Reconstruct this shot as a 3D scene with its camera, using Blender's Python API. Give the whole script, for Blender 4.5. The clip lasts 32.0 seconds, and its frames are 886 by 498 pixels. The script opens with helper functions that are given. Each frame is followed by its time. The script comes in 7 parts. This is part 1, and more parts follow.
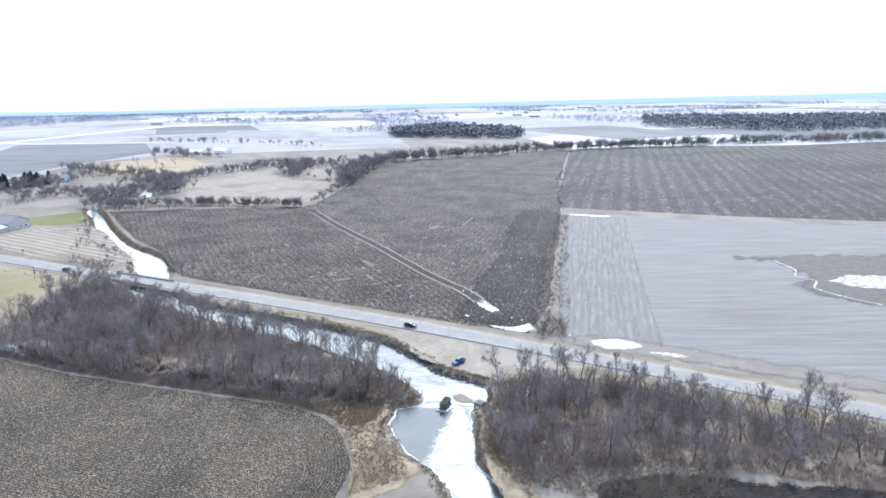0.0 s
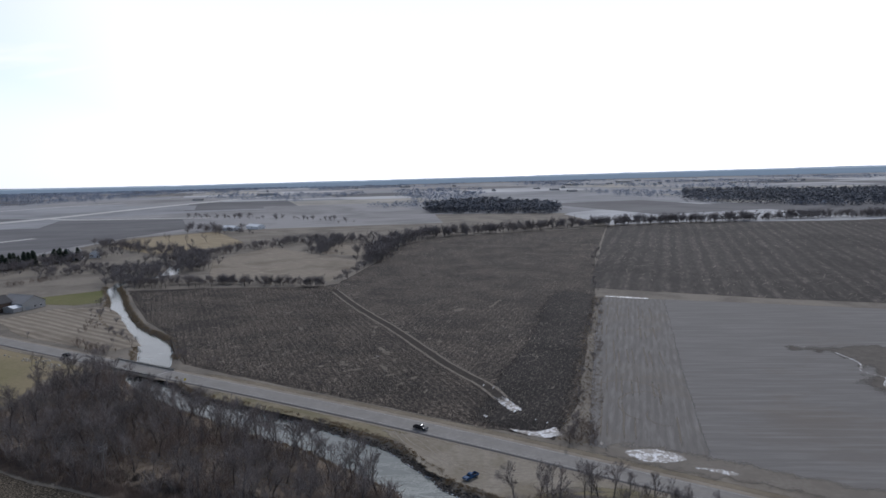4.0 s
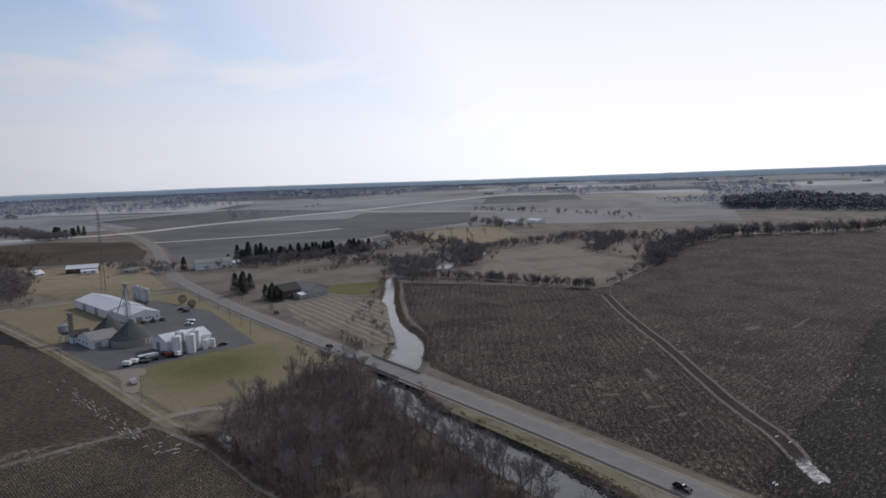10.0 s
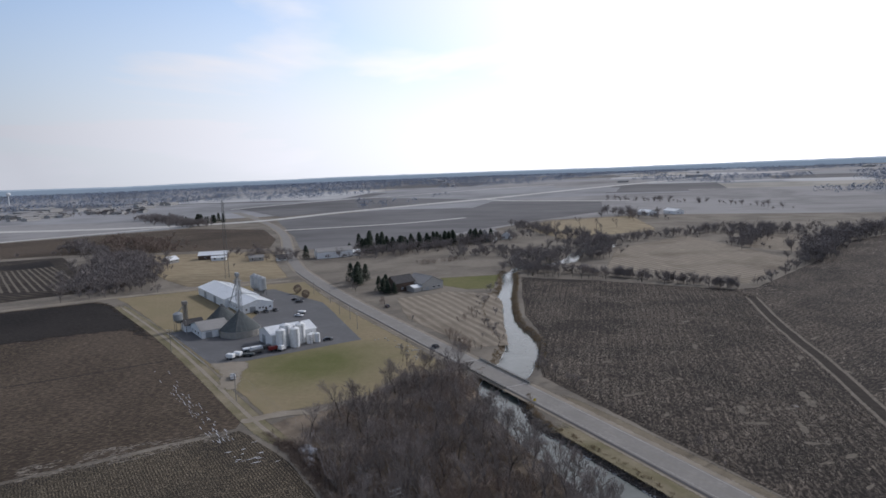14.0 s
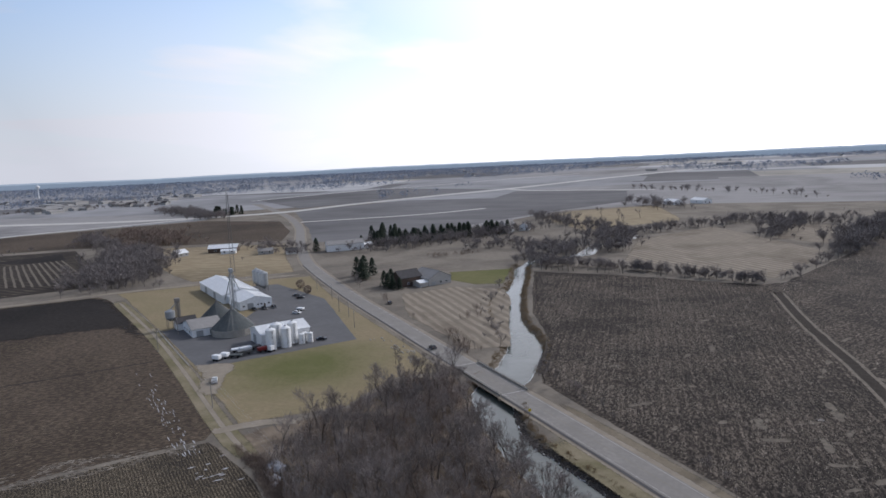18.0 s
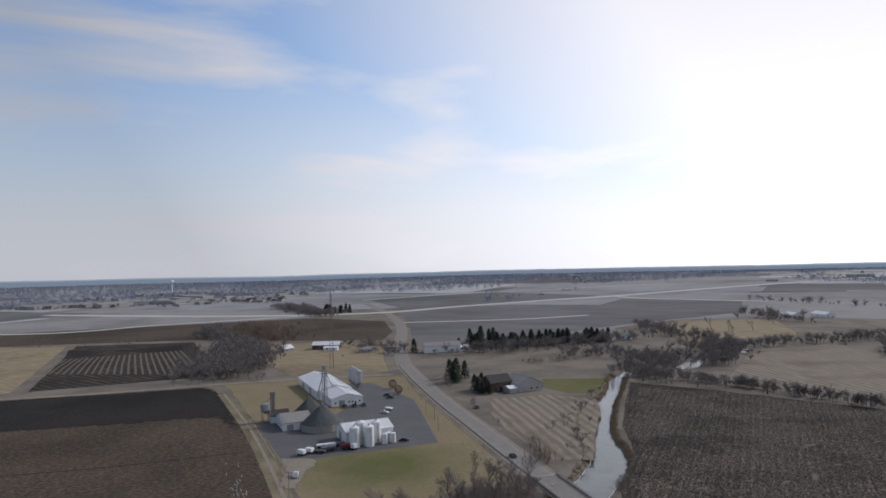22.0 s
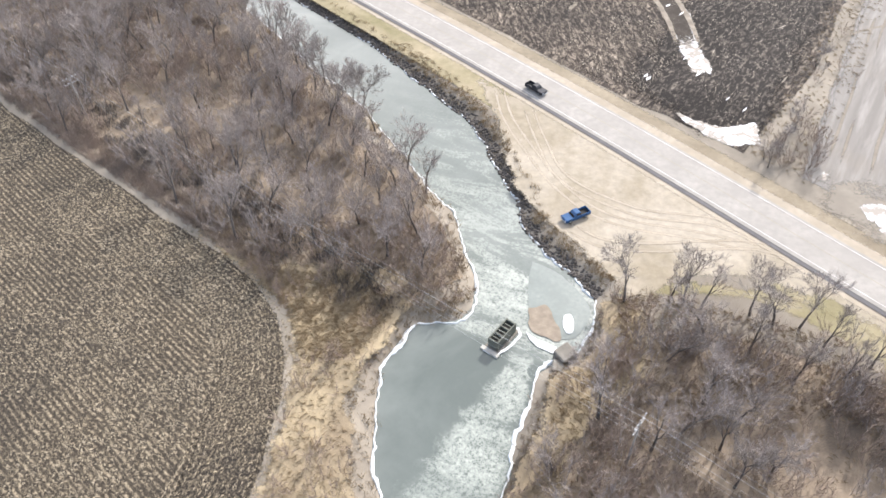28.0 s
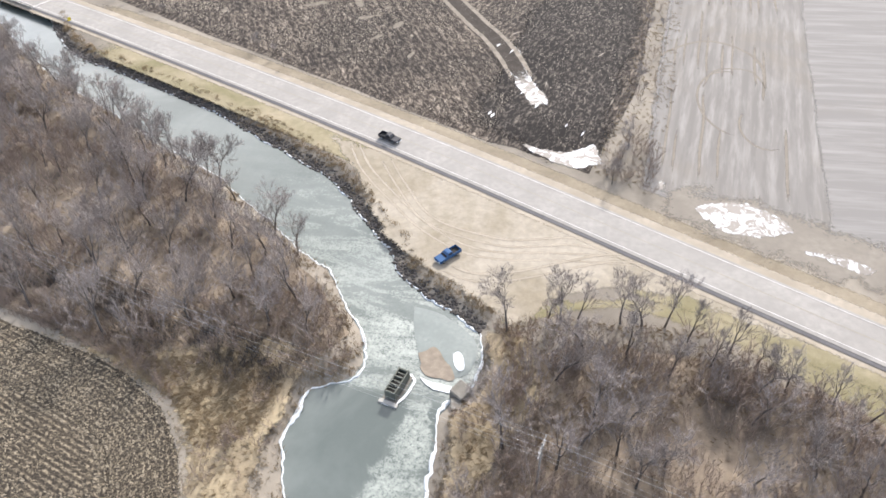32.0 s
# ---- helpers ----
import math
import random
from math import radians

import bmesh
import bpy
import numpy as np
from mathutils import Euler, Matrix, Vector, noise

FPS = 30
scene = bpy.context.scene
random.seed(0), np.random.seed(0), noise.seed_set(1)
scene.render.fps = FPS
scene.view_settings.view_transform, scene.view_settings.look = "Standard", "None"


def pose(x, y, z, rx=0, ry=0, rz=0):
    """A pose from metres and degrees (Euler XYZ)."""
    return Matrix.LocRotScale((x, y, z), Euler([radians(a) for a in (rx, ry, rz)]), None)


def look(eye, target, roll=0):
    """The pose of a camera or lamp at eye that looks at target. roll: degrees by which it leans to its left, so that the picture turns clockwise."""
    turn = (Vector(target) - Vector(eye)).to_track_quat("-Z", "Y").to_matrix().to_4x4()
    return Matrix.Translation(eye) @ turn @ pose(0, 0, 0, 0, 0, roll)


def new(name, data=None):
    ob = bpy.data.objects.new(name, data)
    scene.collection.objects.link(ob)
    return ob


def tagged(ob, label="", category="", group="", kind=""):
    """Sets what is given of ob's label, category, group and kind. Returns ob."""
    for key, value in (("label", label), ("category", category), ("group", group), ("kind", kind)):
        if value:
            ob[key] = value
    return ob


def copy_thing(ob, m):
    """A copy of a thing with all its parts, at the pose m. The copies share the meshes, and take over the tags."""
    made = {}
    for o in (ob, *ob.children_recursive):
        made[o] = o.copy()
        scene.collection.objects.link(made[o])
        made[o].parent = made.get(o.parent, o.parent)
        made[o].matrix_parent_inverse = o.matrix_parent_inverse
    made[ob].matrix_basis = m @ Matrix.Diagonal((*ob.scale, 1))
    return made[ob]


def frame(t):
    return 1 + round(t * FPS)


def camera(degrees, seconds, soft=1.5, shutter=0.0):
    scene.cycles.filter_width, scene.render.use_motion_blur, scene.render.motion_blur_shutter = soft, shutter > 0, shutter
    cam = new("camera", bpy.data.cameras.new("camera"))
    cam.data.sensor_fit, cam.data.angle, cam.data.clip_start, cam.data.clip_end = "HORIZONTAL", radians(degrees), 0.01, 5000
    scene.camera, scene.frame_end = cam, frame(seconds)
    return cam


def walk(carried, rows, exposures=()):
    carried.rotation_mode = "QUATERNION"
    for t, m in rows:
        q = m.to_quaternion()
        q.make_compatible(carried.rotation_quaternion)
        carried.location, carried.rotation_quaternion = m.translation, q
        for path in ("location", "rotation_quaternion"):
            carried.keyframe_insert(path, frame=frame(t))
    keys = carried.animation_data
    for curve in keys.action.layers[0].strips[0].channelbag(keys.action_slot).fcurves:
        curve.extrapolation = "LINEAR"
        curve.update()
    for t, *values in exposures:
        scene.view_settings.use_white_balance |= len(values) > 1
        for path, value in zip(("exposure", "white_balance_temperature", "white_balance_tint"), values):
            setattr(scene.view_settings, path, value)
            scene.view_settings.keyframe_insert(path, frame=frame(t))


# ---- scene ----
from mathutils.geometry import tessellate_polygon

random.seed(7)
rng = np.random.default_rng(7)
cam = camera(64.12, 32.0, soft=1.6)
PATH = [
    (0, (9.83, -1.64, 82.4), (2.43, 95.56, 60.11), -0.48),
    (0.2, (10.24, -0.48, 82.41), (2.75, 97.48, 64.03), -0.54),
    (0.4, (10.65, 0.69, 82.42), (3.07, 99.44, 68.04), -0.6),
    (0.5, (10.85, 1.27, 82.42), (3.18, 100.13, 69.44), -0.62),
    (1, (11.91, 4.15, 82.47), (3.83, 103.01, 69.81), -0.67),
    (1.5, (13.03, 7.12, 82.52), (4.75, 105.98, 69.98), -0.72),
    (2, (14.02, 10.28, 82.61), (5.21, 109.11, 70.12), -0.74),
    (2.5, (14.75, 13.67, 82.68), (5.27, 112.44, 70.24), -0.74),
    (4.5, (15.88, 26.78, 83.0), (1.03, 124.95, 71.08), -0.84),
    (5, (15.85, 30.55, 82.67), (-1.38, 128.35, 70.87), -0.89),
    (5.5, (16.07, 34.41, 82.42), (-4.28, 131.63, 70.79), -0.99),
    (6, (16.29, 38.33, 82.17), (-7.66, 134.72, 70.61), -1.13),
    (6.5, (16.48, 41.94, 82.07), (-11.14, 137.35, 70.55), -1.27),
    (7, (16.61, 45.23, 82.09), (-14.62, 139.52, 70.51), -1.28),
    (7.5, (16.77, 48.24, 82.12), (-18.43, 141.11, 70.47), -1.41),
    (8, (16.82, 51.03, 82.08), (-22.48, 142.23, 70.36), -1.51),
    (8.5, (16.65, 53.93, 81.92), (-26.14, 143.55, 70.2), -1.59),
    (9, (16.52, 57.07, 81.78), (-29.75, 144.93, 70.0), -1.64),
    (9.5, (16.43, 60.2, 81.65), (-32.59, 146.54, 69.77), -1.75),
    (10, (16.2, 63.33, 81.47), (-34.83, 148.48, 69.43), -1.83),
    (10.5, (15.79, 66.51, 81.37), (-36.2, 151.04, 69.03), -1.9),
    (11, (15.2, 69.77, 81.3), (-37.76, 153.66, 68.79), -1.95),
    (11.5, (14.51, 73.11, 81.22), (-40.16, 155.9, 68.66), -2),
    (12, (13.76, 76.58, 81.01), (-44.21, 157.1, 68.45), -2.13),
    (12.5, (12.59, 80.24, 80.59), (-47.53, 159.13, 67.94), -2.22),
    (13, (10.98, 83.86, 80.25), (-50.43, 161.73, 67.41), -2.3),
    (13.5, (9.0, 87.34, 80.11), (-53.87, 164.02, 67.19), -2.27),
    (14, (6.83, 90.86, 80.18), (-59.11, 164.91, 67.18), -2.33),
    (14.5, (4.77, 94.32, 80.33), (-61.78, 167.78, 67.16), -2.42),
    (16.5, (0.32, 106.9, 79.35), (-70.22, 176.4, 65.47), -2.62),
    (17, (1.13, 109.32, 79.52), (-70.92, 177.24, 65.52), -2.66),
    (17.5, (2.17, 111.63, 79.29), (-70.56, 178.83, 65.36), -2.8),
    (18, (3.6, 113.62, 79.06), (-65.3, 184.69, 64.84), -2.85),
    (18.5, (5.37, 115.29, 79.12), (-61.39, 188.34, 64.77), -2.69),
    (19, (7.39, 116.67, 79.16), (-60.13, 189.13, 65.37), -2.53),
    (19.5, (9.69, 117.48, 79.15), (-59.6, 188.35, 65.93), -2.39),
    (20, (11.86, 117.82, 79.21), (-58.98, 187.12, 65.76), -2.08),
    (20.3, (12.66, 117.99, 79.31), (-61.56, 183.65, 66.29), -1.88),
    (20.5, (13.19, 118.1, 79.38), (-63.76, 180.7, 66.75), -1.71),
    (21, (13.95, 118.27, 79.65), (-64.73, 179.54, 72.19), -1.7),
    (21.5, (14.31, 118.22, 79.75), (-64.9, 179.22, 77.39), -1.74),
    (22, (14.51, 117.92, 79.55), (-65.06, 178.48, 80.44), -1.66),
    (22.3, (14.8, 117.66, 79.39), (-64.8, 177.62, 73.57), -1.64),
    (22.5, (14.99, 117.49, 79.29), (-64.52, 176.69, 66.12), -1.61),
    (22.7, (15.11, 117.43, 79.33), (-63.45, 175.38, 59.48), -1.67),
    (23, (15.29, 117.34, 79.39), (-61.71, 173.24, 48.65), -1.77),
    (23.5, (15.24, 117.4, 79.71), (-60.46, 171.36, 42.85), -1.84),
    (24, (15.16, 117.43, 79.95), (-59.29, 170.0, 38.8), -1.75),
    (24.5, (15.3, 117.49, 80.19), (-57.64, 168.66, 34.79), -1.77),
    (25, (15.74, 117.48, 80.51), (-54.71, 170.19, 32.99), -1.78),
    (25.5, (16.27, 117.34, 80.7), (-48.32, 176.91, 32.95), -1.59),
    (26, (16.59, 116.93, 80.75), (-37.67, 185.67, 32.48), -1.41),
    (26.5, (16.63, 116.18, 80.71), (-28.45, 186.33, 25.51), -1.12),
    (28.5, (17.28, 114.85, 81.12), (-11.33, 177.01, 8.2), -2.24),
    (29, (17.04, 114.8, 81.63), (-8.17, 178.13, 8.46), -1.91),
    (29.5, (16.82, 114.75, 82.03), (-3.71, 179.6, 8.74), -1.73),
    (30, (16.6, 114.74, 82.42), (-0.18, 180.65, 9.12), -1.47),
    (30.5, (16.37, 114.75, 82.79), (0.91, 181.18, 9.66), -1.16),
    (31, (16.28, 114.65, 83.03), (1.25, 182.6, 11.21), -0.98),
    (31.3, (16.3, 114.58, 83.14), (1.17, 183.3, 11.99), -0.98),
    (31.5, (16.32, 114.54, 83.21), (0.85, 186.29, 15.29), -1),
    (32, (16.28, 114.47, 83.31), (1.14, 186.47, 15.58), -0.92),
]
EXPOSURES = [(0, 0.98, 5450, 11), (0.6, 0.78, 5450, 11), (1.5, 0.42, 5450, 12), (2.5, -0.02, 5450, 12), (4.5, -1.2, 5900, 13), (6, -1.35, 6000, 13), (10, -1.22, 6000, 14), (14, -0.87, 5960, 14), (20, -0.70, 5960, 15), (22, -1.0, 6100, 15), (23, -1.2, 6200, 15), (23.5, -0.8, 6300, 15), (24, -0.08, 6450, 15), (24.5, 0.62, 6480, 15), (25.2, 0.73, 6500, 15), (26, 1.17, 6450, 14), (28.5, 1.34, 6480, 13), (32, 1.17, 6420, 13)]
walk(cam, [(t, look(e, g, r)) for t, e, g, r in PATH], EXPOSURES)

# ---- world and sun ----
SUN_AZ, SUN_EL = radians(8), radians(34)      # from +y towards +x, and above the horizon
SUN_WAY = Vector((math.sin(SUN_AZ) * math.cos(SUN_EL), math.cos(SUN_AZ) * math.cos(SUN_EL), math.sin(SUN_EL)))
CLOUD = 22.0
world = bpy.data.worlds.new("sky")
scene.world = world
world.use_nodes = True
wn, wl = world.node_tree.nodes, world.node_tree.links
wn.clear()
sky = wn.new("ShaderNodeTexSky")
sky.sky_type, sky.sun_disc = "NISHITA", False
sky.sun_elevation, sky.sun_rotation = SUN_EL, SUN_AZ
sky.air_density, sky.dust_density, sky.ozone_density = 1.0, 0.6, 2.0
def sky_node(kind, **inputs):
    node = wn.new(kind)
    for key, value in inputs.items():
        node.inputs[key.replace("_", " ")].default_value = value
    return node


def sky_ramp(fac, lo, hi, a, b):
    r = wn.new("ShaderNodeValToRGB")
    r.color_ramp.elements[0].position, r.color_ramp.elements[1].position = lo, hi
    r.color_ramp.elements[0].color, r.color_ramp.elements[1].color = (*a, 1), (*b, 1)
    wl.new(fac, r.inputs["Fac"])
    return r.outputs["Color"]


sky_c = wn.new("ShaderNodeTexCoord")
sky_m = sky_node("ShaderNodeMapping", Scale=(1.0, 1.0, 5.0))
sky_n = sky_node("ShaderNodeTexNoise", Scale=1.6, Detail=6.0, Roughness=0.5, Distortion=0.5)
wl.new(sky_c.outputs["Generated"], sky_m.inputs["Vector"])
wl.new(sky_m.outputs["Vector"], sky_n.inputs["Vector"])
# thin cloud: white and bright round the sun, opening to pale blue away from it
sky_d = wn.new("ShaderNodeVectorMath")
sky_d.operation = "DOT_PRODUCT"
sky_d.inputs[1].default_value = SUN_WAY
wl.new(sky_c.outputs["Generated"], sky_d.inputs[0])
sky_s = wn.new("ShaderNodeSeparateXYZ")
wl.new(sky_c.outputs["Generated"], sky_s.inputs["Vector"])
veil = sky_ramp(sky_d.outputs["Value"], 0.40, 0.74, (0.0, 0.0, 0.0), (1, 1, 1))
low = sky_ramp(sky_s.outputs["Z"], 0.05, 0.28, (1, 1, 1), (0.0, 0.0, 0.0))
cloud = sky_ramp(sky_n.outputs["Fac"], 0.42, 0.60, (0.0, 0.0, 0.0), (1, 1, 1))


def sky_math(op, a, b):
    m = wn.new("ShaderNodeMath")
    m.operation, m.use_clamp = op, True
    for i, v in enumerate((a, b)):
        if isinstance(v, float):
            m.inputs[i].default_value = v
        else:
            wl.new(v, m.inputs[i])
    return m.outputs["Value"]


cover = sky_math("MAXIMUM", sky_math("MAXIMUM", cloud, veil), sky_math("MULTIPLY", low, 0.9))
cover = sky_math("ADD", sky_math("MULTIPLY", cover, 0.70), 0.30)
white = sky_ramp(sky_s.outputs["Z"], 0.0, 0.75, (1.0, 1.0, 1.0), (0.38, 0.39, 0.405))
glow = wn.new("ShaderNodeMix")
glow.data_type, glow.blend_type = "RGBA", "MULTIPLY"
glow.inputs["Factor"].default_value = 1.0
glow.inputs["B"].default_value = (CLOUD, CLOUD * 0.985, CLOUD * 0.975, 1)
fade = wn.new("ShaderNodeMix")
fade.data_type, fade.blend_type = "RGBA", "MULTIPLY"
fade.inputs["Factor"].default_value = 1.0
wl.new(white, fade.inputs["A"])
wl.new(sky_ramp(sky_d.outputs["Value"], 0.15, 0.72, (0.48, 0.49, 0.50), (1.14, 1.128, 1.115)), fade.inputs["B"])
wl.new(fade.outputs["Result"], glow.inputs["A"])
sky_mix = wn.new("ShaderNodeMix")
sky_mix.data_type = "RGBA"
sky_b = sky_node("ShaderNodeBackground", Strength=0.10)
sky_o = wn.new("ShaderNodeOutputWorld")
wl.new(cover, sky_mix.inputs["Factor"])
blue = wn.new("ShaderNodeMix")
blue.data_type, blue.blend_type = "RGBA", "MULTIPLY"
blue.inputs["Factor"].default_value = 1.0
blue.inputs["B"].default_value = (1.5, 2.3, 2.75, 1)
wl.new(sky.outputs["Color"], blue.inputs["A"])
wl.new(blue.outputs["Result"], sky_mix.inputs["A"])
wl.new(glow.outputs["Result"], sky_mix.inputs["B"])
wl.new(sky_mix.outputs["Result"], sky_b.inputs["Color"])
wl.new(sky_b.outputs["Background"], sky_o.inputs["Surface"])
sun = new("sun", bpy.data.lights.new("sun", "SUN"))
sun.data.energy, sun.data.angle, sun.data.color = 3.9, radians(3.0), (1.0, 0.96, 0.90)
sun.matrix_world = look(SUN_WAY * 300, (0, 0, 0))


# ---- materials ----
def nodes_of(name, rough=0.9, metal=0.0):
    m = bpy.data.materials.new(name)
    m.use_nodes = True
    n = m.node_tree.nodes
    p = n["Principled BSDF"]
    p.inputs["Roughness"].default_value, p.inputs["Metallic"].default_value = rough, metal
    p.inputs["Specular IOR Level"].default_value = 0.25
    return m, n, m.node_tree.links, p


def noise_node(n, l, vec, scale, detail=4.0, rough=0.6, distort=0.0):
    t = n.new("ShaderNodeTexNoise")
    t.inputs["Scale"].default_value, t.inputs["Detail"].default_value = scale, detail
    t.inputs["Roughness"].default_value, t.inputs["Distortion"].default_value = rough, distort
    l.new(vec, t.inputs["Vector"])
    return t.outputs["Fac"]


def ramp_node(n, l, fac, lo, hi, a=(0, 0, 0), b=(1, 1, 1)):
    r = n.new("ShaderNodeValToRGB")
    r.color_ramp.elements[0].position, r.color_ramp.elements[1].position = lo, hi
    r.color_ramp.elements[0].color, r.color_ramp.elements[1].color = (*a, 1), (*b, 1)
    l.new(fac, r.inputs["Fac"])
    return r.outputs["Color"]


def mix_node(n, l, fac, a, b, blend="MIX"):
    m = n.new("ShaderNodeMix")
    m.data_type, m.blend_type = "RGBA", blend
    for socket, v in (("Factor", fac), ("A", a), ("B", b)):
        if isinstance(v, (int, float)):
            m.inputs[socket].default_value = v
        elif isinstance(v, tuple):
            m.inputs[socket].default_value = (*v, 1)
        else:
            l.new(v, m.inputs[socket])
    return m.outputs["Result"]


def bump_node(n, l, p, height, strength, dist):
    b = n.new("ShaderNodeBump")
    b.inputs["Strength"].default_value, b.inputs["Distance"].default_value = strength, dist
    l.new(height, b.inputs["Height"])
    l.new(b.outputs["Normal"], p.inputs["Normal"])


def plain(name, a, b, scale=1.5, rough=0.8, metal=0.0, bump=0.15, spread=(0.35, 0.65), random_tint=0.0, spec=0.25):
    """A surface in two close tones, with coarse stains over a fine grain."""
    m, n, l, p = nodes_of(name, rough, metal)
    p.inputs["Specular IOR Level"].default_value = spec
    pos = n.new("ShaderNodeTexCoord").outputs["Object"]
    fine = noise_node(n, l, pos, scale * 6, 5)
    c = mix_node(n, l, ramp_node(n, l, noise_node(n, l, pos, scale, 4), *spread), a, b)
    c = mix_node(n, l, ramp_node(n, l, fine, 0.3, 0.75), c, tuple(v * 0.72 for v in a))
    if random_tint:
        info = n.new("ShaderNodeObjectInfo")
        c = mix_node(n, l, ramp_node(n, l, info.outputs["Random"], 0, 1, (1 - random_tint,) * 3, (1, 1, 1)), c, c)
        k = mix_node(n, l, 1.0, c, ramp_node(n, l, info.outputs["Random"], 0, 1, (1 - random_tint,) * 3, (1, 1, 1)), "MULTIPLY")
        c = k
    l.new(c, p.inputs["Base Color"])
    if bump:
        bump_node(n, l, p, fine, bump, 0.05)
    return m


def field(name, soil, straw, angle, spacing=0.76, rows=0.5, flecks=(0.48, 0.66), fleck_scale=1.1, patch=(0.4, 0.62), patch_scale=0.02,
          patch_tone=None, bands=0.0, band_width=9.0, stretch=3.0, relief=0.25, distort=0.0, gloss=0.1):
    """Ploughed or stubble land: soil with straw flecks drawn out along the rows, in patches."""
    m, n, l, p = nodes_of(name, 0.95 if gloss < 0.2 else 0.75)
    p.inputs["Specular IOR Level"].default_value = gloss
    pos = n.new("ShaderNodeTexCoord").outputs["Object"]
    turn = n.new("ShaderNodeMapping")
    turn.inputs["Rotation"].default_value = (0, 0, radians(-angle))
    l.new(pos, turn.inputs["Vector"])
    along = n.new("ShaderNodeMapping")
    along.inputs["Scale"].default_value = (1 / stretch, 1.0, 1.0)
    l.new(turn.outputs["Vector"], along.inputs["Vector"])
    fine = noise_node(n, l, along.outputs["Vector"], fleck_scale, 6, 0.68, distort)
    wave = n.new("ShaderNodeTexWave")
    wave.bands_direction = "Y"
    wave.inputs["Scale"].default_value = 0.31416 / spacing
    wave.inputs["Distortion"].default_value, wave.inputs["Detail Scale"].default_value = 1.2, 0.6
    l.new(turn.outputs["Vector"], wave.inputs["Vector"])
    fleck = ramp_node(n, l, fine, *flecks)
    lined = mix_node(n, l, rows, fleck, mix_node(n, l, 1.0, fleck, wave.outputs["Color"], "MULTIPLY"))
    big = ramp_node(n, l, noise_node(n, l, pos, patch_scale, 5, 0.6, 0.5), *patch)
    c = mix_node(n, l, lined, soil, straw)
    tone = patch_tone or tuple(0.62 * v for v in soil)
    other = mix_node(n, l, mix_node(n, l, 0.5, lined, (0, 0, 0)), tone, straw)
    c = mix_node(n, l, big, c, other)
    if bands:
        band = n.new("ShaderNodeTexWave")
        band.bands_direction = "Y"
        band.inputs["Scale"].default_value = 0.31416 / band_width
        band.inputs["Distortion"].default_value, band.inputs["Detail Scale"].default_value = 2.2, 0.5
        l.new(turn.outputs["Vector"], band.inputs["Vector"])
        c = mix_node(n, l, mix_node(n, l, 1.0, ramp_node(n, l, band.outputs["Color"], 0.25, 0.75), (bands,) * 3, "MULTIPLY"), c, tuple(0.5 * v for v in soil))
    l.new(c, p.inputs["Base Color"])
    if relief:
        bump_node(n, l, p, lined, relief, 0.15)
    return m


def grass(name, dry, green, scale=0.03, balance=(0.42, 0.6), heart=None, fine_at=(0.40, 0.80)):
    m, n, l, p = nodes_of(name, 0.95)
    p.inputs["Specular IOR Level"].default_value = 0.1
    pos = n.new("ShaderNodeTexCoord").outputs["Object"]
    lush = ramp_node(n, l, noise_node(n, l, pos, scale, 5, 0.6, 0.4), *balance)
    if heart:
        near = n.new("ShaderNodeVectorMath")
        near.operation = "DISTANCE"
        near.inputs[1].default_value = heart[0]
        l.new(pos, near.inputs[0])
        far = n.new("ShaderNodeMath")
        far.operation = "DIVIDE"
        far.inputs[1].default_value = heart[1]
        l.new(near.outputs["Value"], far.inputs[0])
        lush = mix_node(n, l, ramp_node(n, l, far.outputs["Value"], 0.25, 1.0, (1, 1, 1), (0, 0, 0)), mix_node(n, l, 0.82, lush, (0, 0, 0)), mix_node(n, l, 0.75, lush, (1, 1, 1)))
    c = mix_node(n, l, lush, dry, green)
    mid = noise_node(n, l, pos, scale * 12, 5, 0.65)
    c = mix_node(n, l, ramp_node(n, l, mid, 0.35, 0.7, (0, 0, 0), (0.55, 0.55, 0.55)), c, mix_node(n, l, 1.0, c, (0.55, 0.55, 0.55), "MULTIPLY"))
    fine = noise_node(n, l, pos, 7.0, 5, 0.75)
    c = mix_node(n, l, ramp_node(n, l, fine, *fine_at, (0, 0, 0), (0.5, 0.5, 0.5)), c, tuple(min(1, 1.3 * v) for v in dry))
    l.new(c, p.inputs["Base Color"])
    bump_node(n, l, p, mid, 0.35, 0.15)
    return m


STUBBLE_TURN = -17
M = {}
M["rough_grass"] = grass("dry_rough_grass", (0.215, 0.188, 0.152), (0.135, 0.118, 0.098), 0.03)
M["lawn"] = grass("winter_lawn", (0.25, 0.202, 0.125), (0.090, 0.105, 0.028), 0.045, (0.38, 0.60), ((-216, 262, 0), 40.0))
M["lawn_green"] = grass("greener_lawn", (0.145, 0.138, 0.058), (0.11, 0.115, 0.04), 0.02)
M["floor"] = grass("leaf_strewn_wood_floor", (0.24, 0.192, 0.142), (0.09, 0.072, 0.057), 0.07, (0.40, 0.60))
M["verge_dull"] = grass("dull_road_verge", (0.225, 0.19, 0.14), (0.15, 0.125, 0.09), 0.08, (0.35, 0.6))
M["verge"] = grass("road_verge", (0.25, 0.212, 0.145), (0.14, 0.125, 0.068), 0.06, (0.35, 0.6))
M["stubble"] = field("maize_stubble", (0.030, 0.0245, 0.019), (0.275, 0.225, 0.158), STUBBLE_TURN, 0.80, 0.85, (0.44, 0.60), 2.6, (0.42, 0.64), 0.030, (0.022, 0.019, 0.0165), stretch=1.5, relief=0.7, distort=0.6)
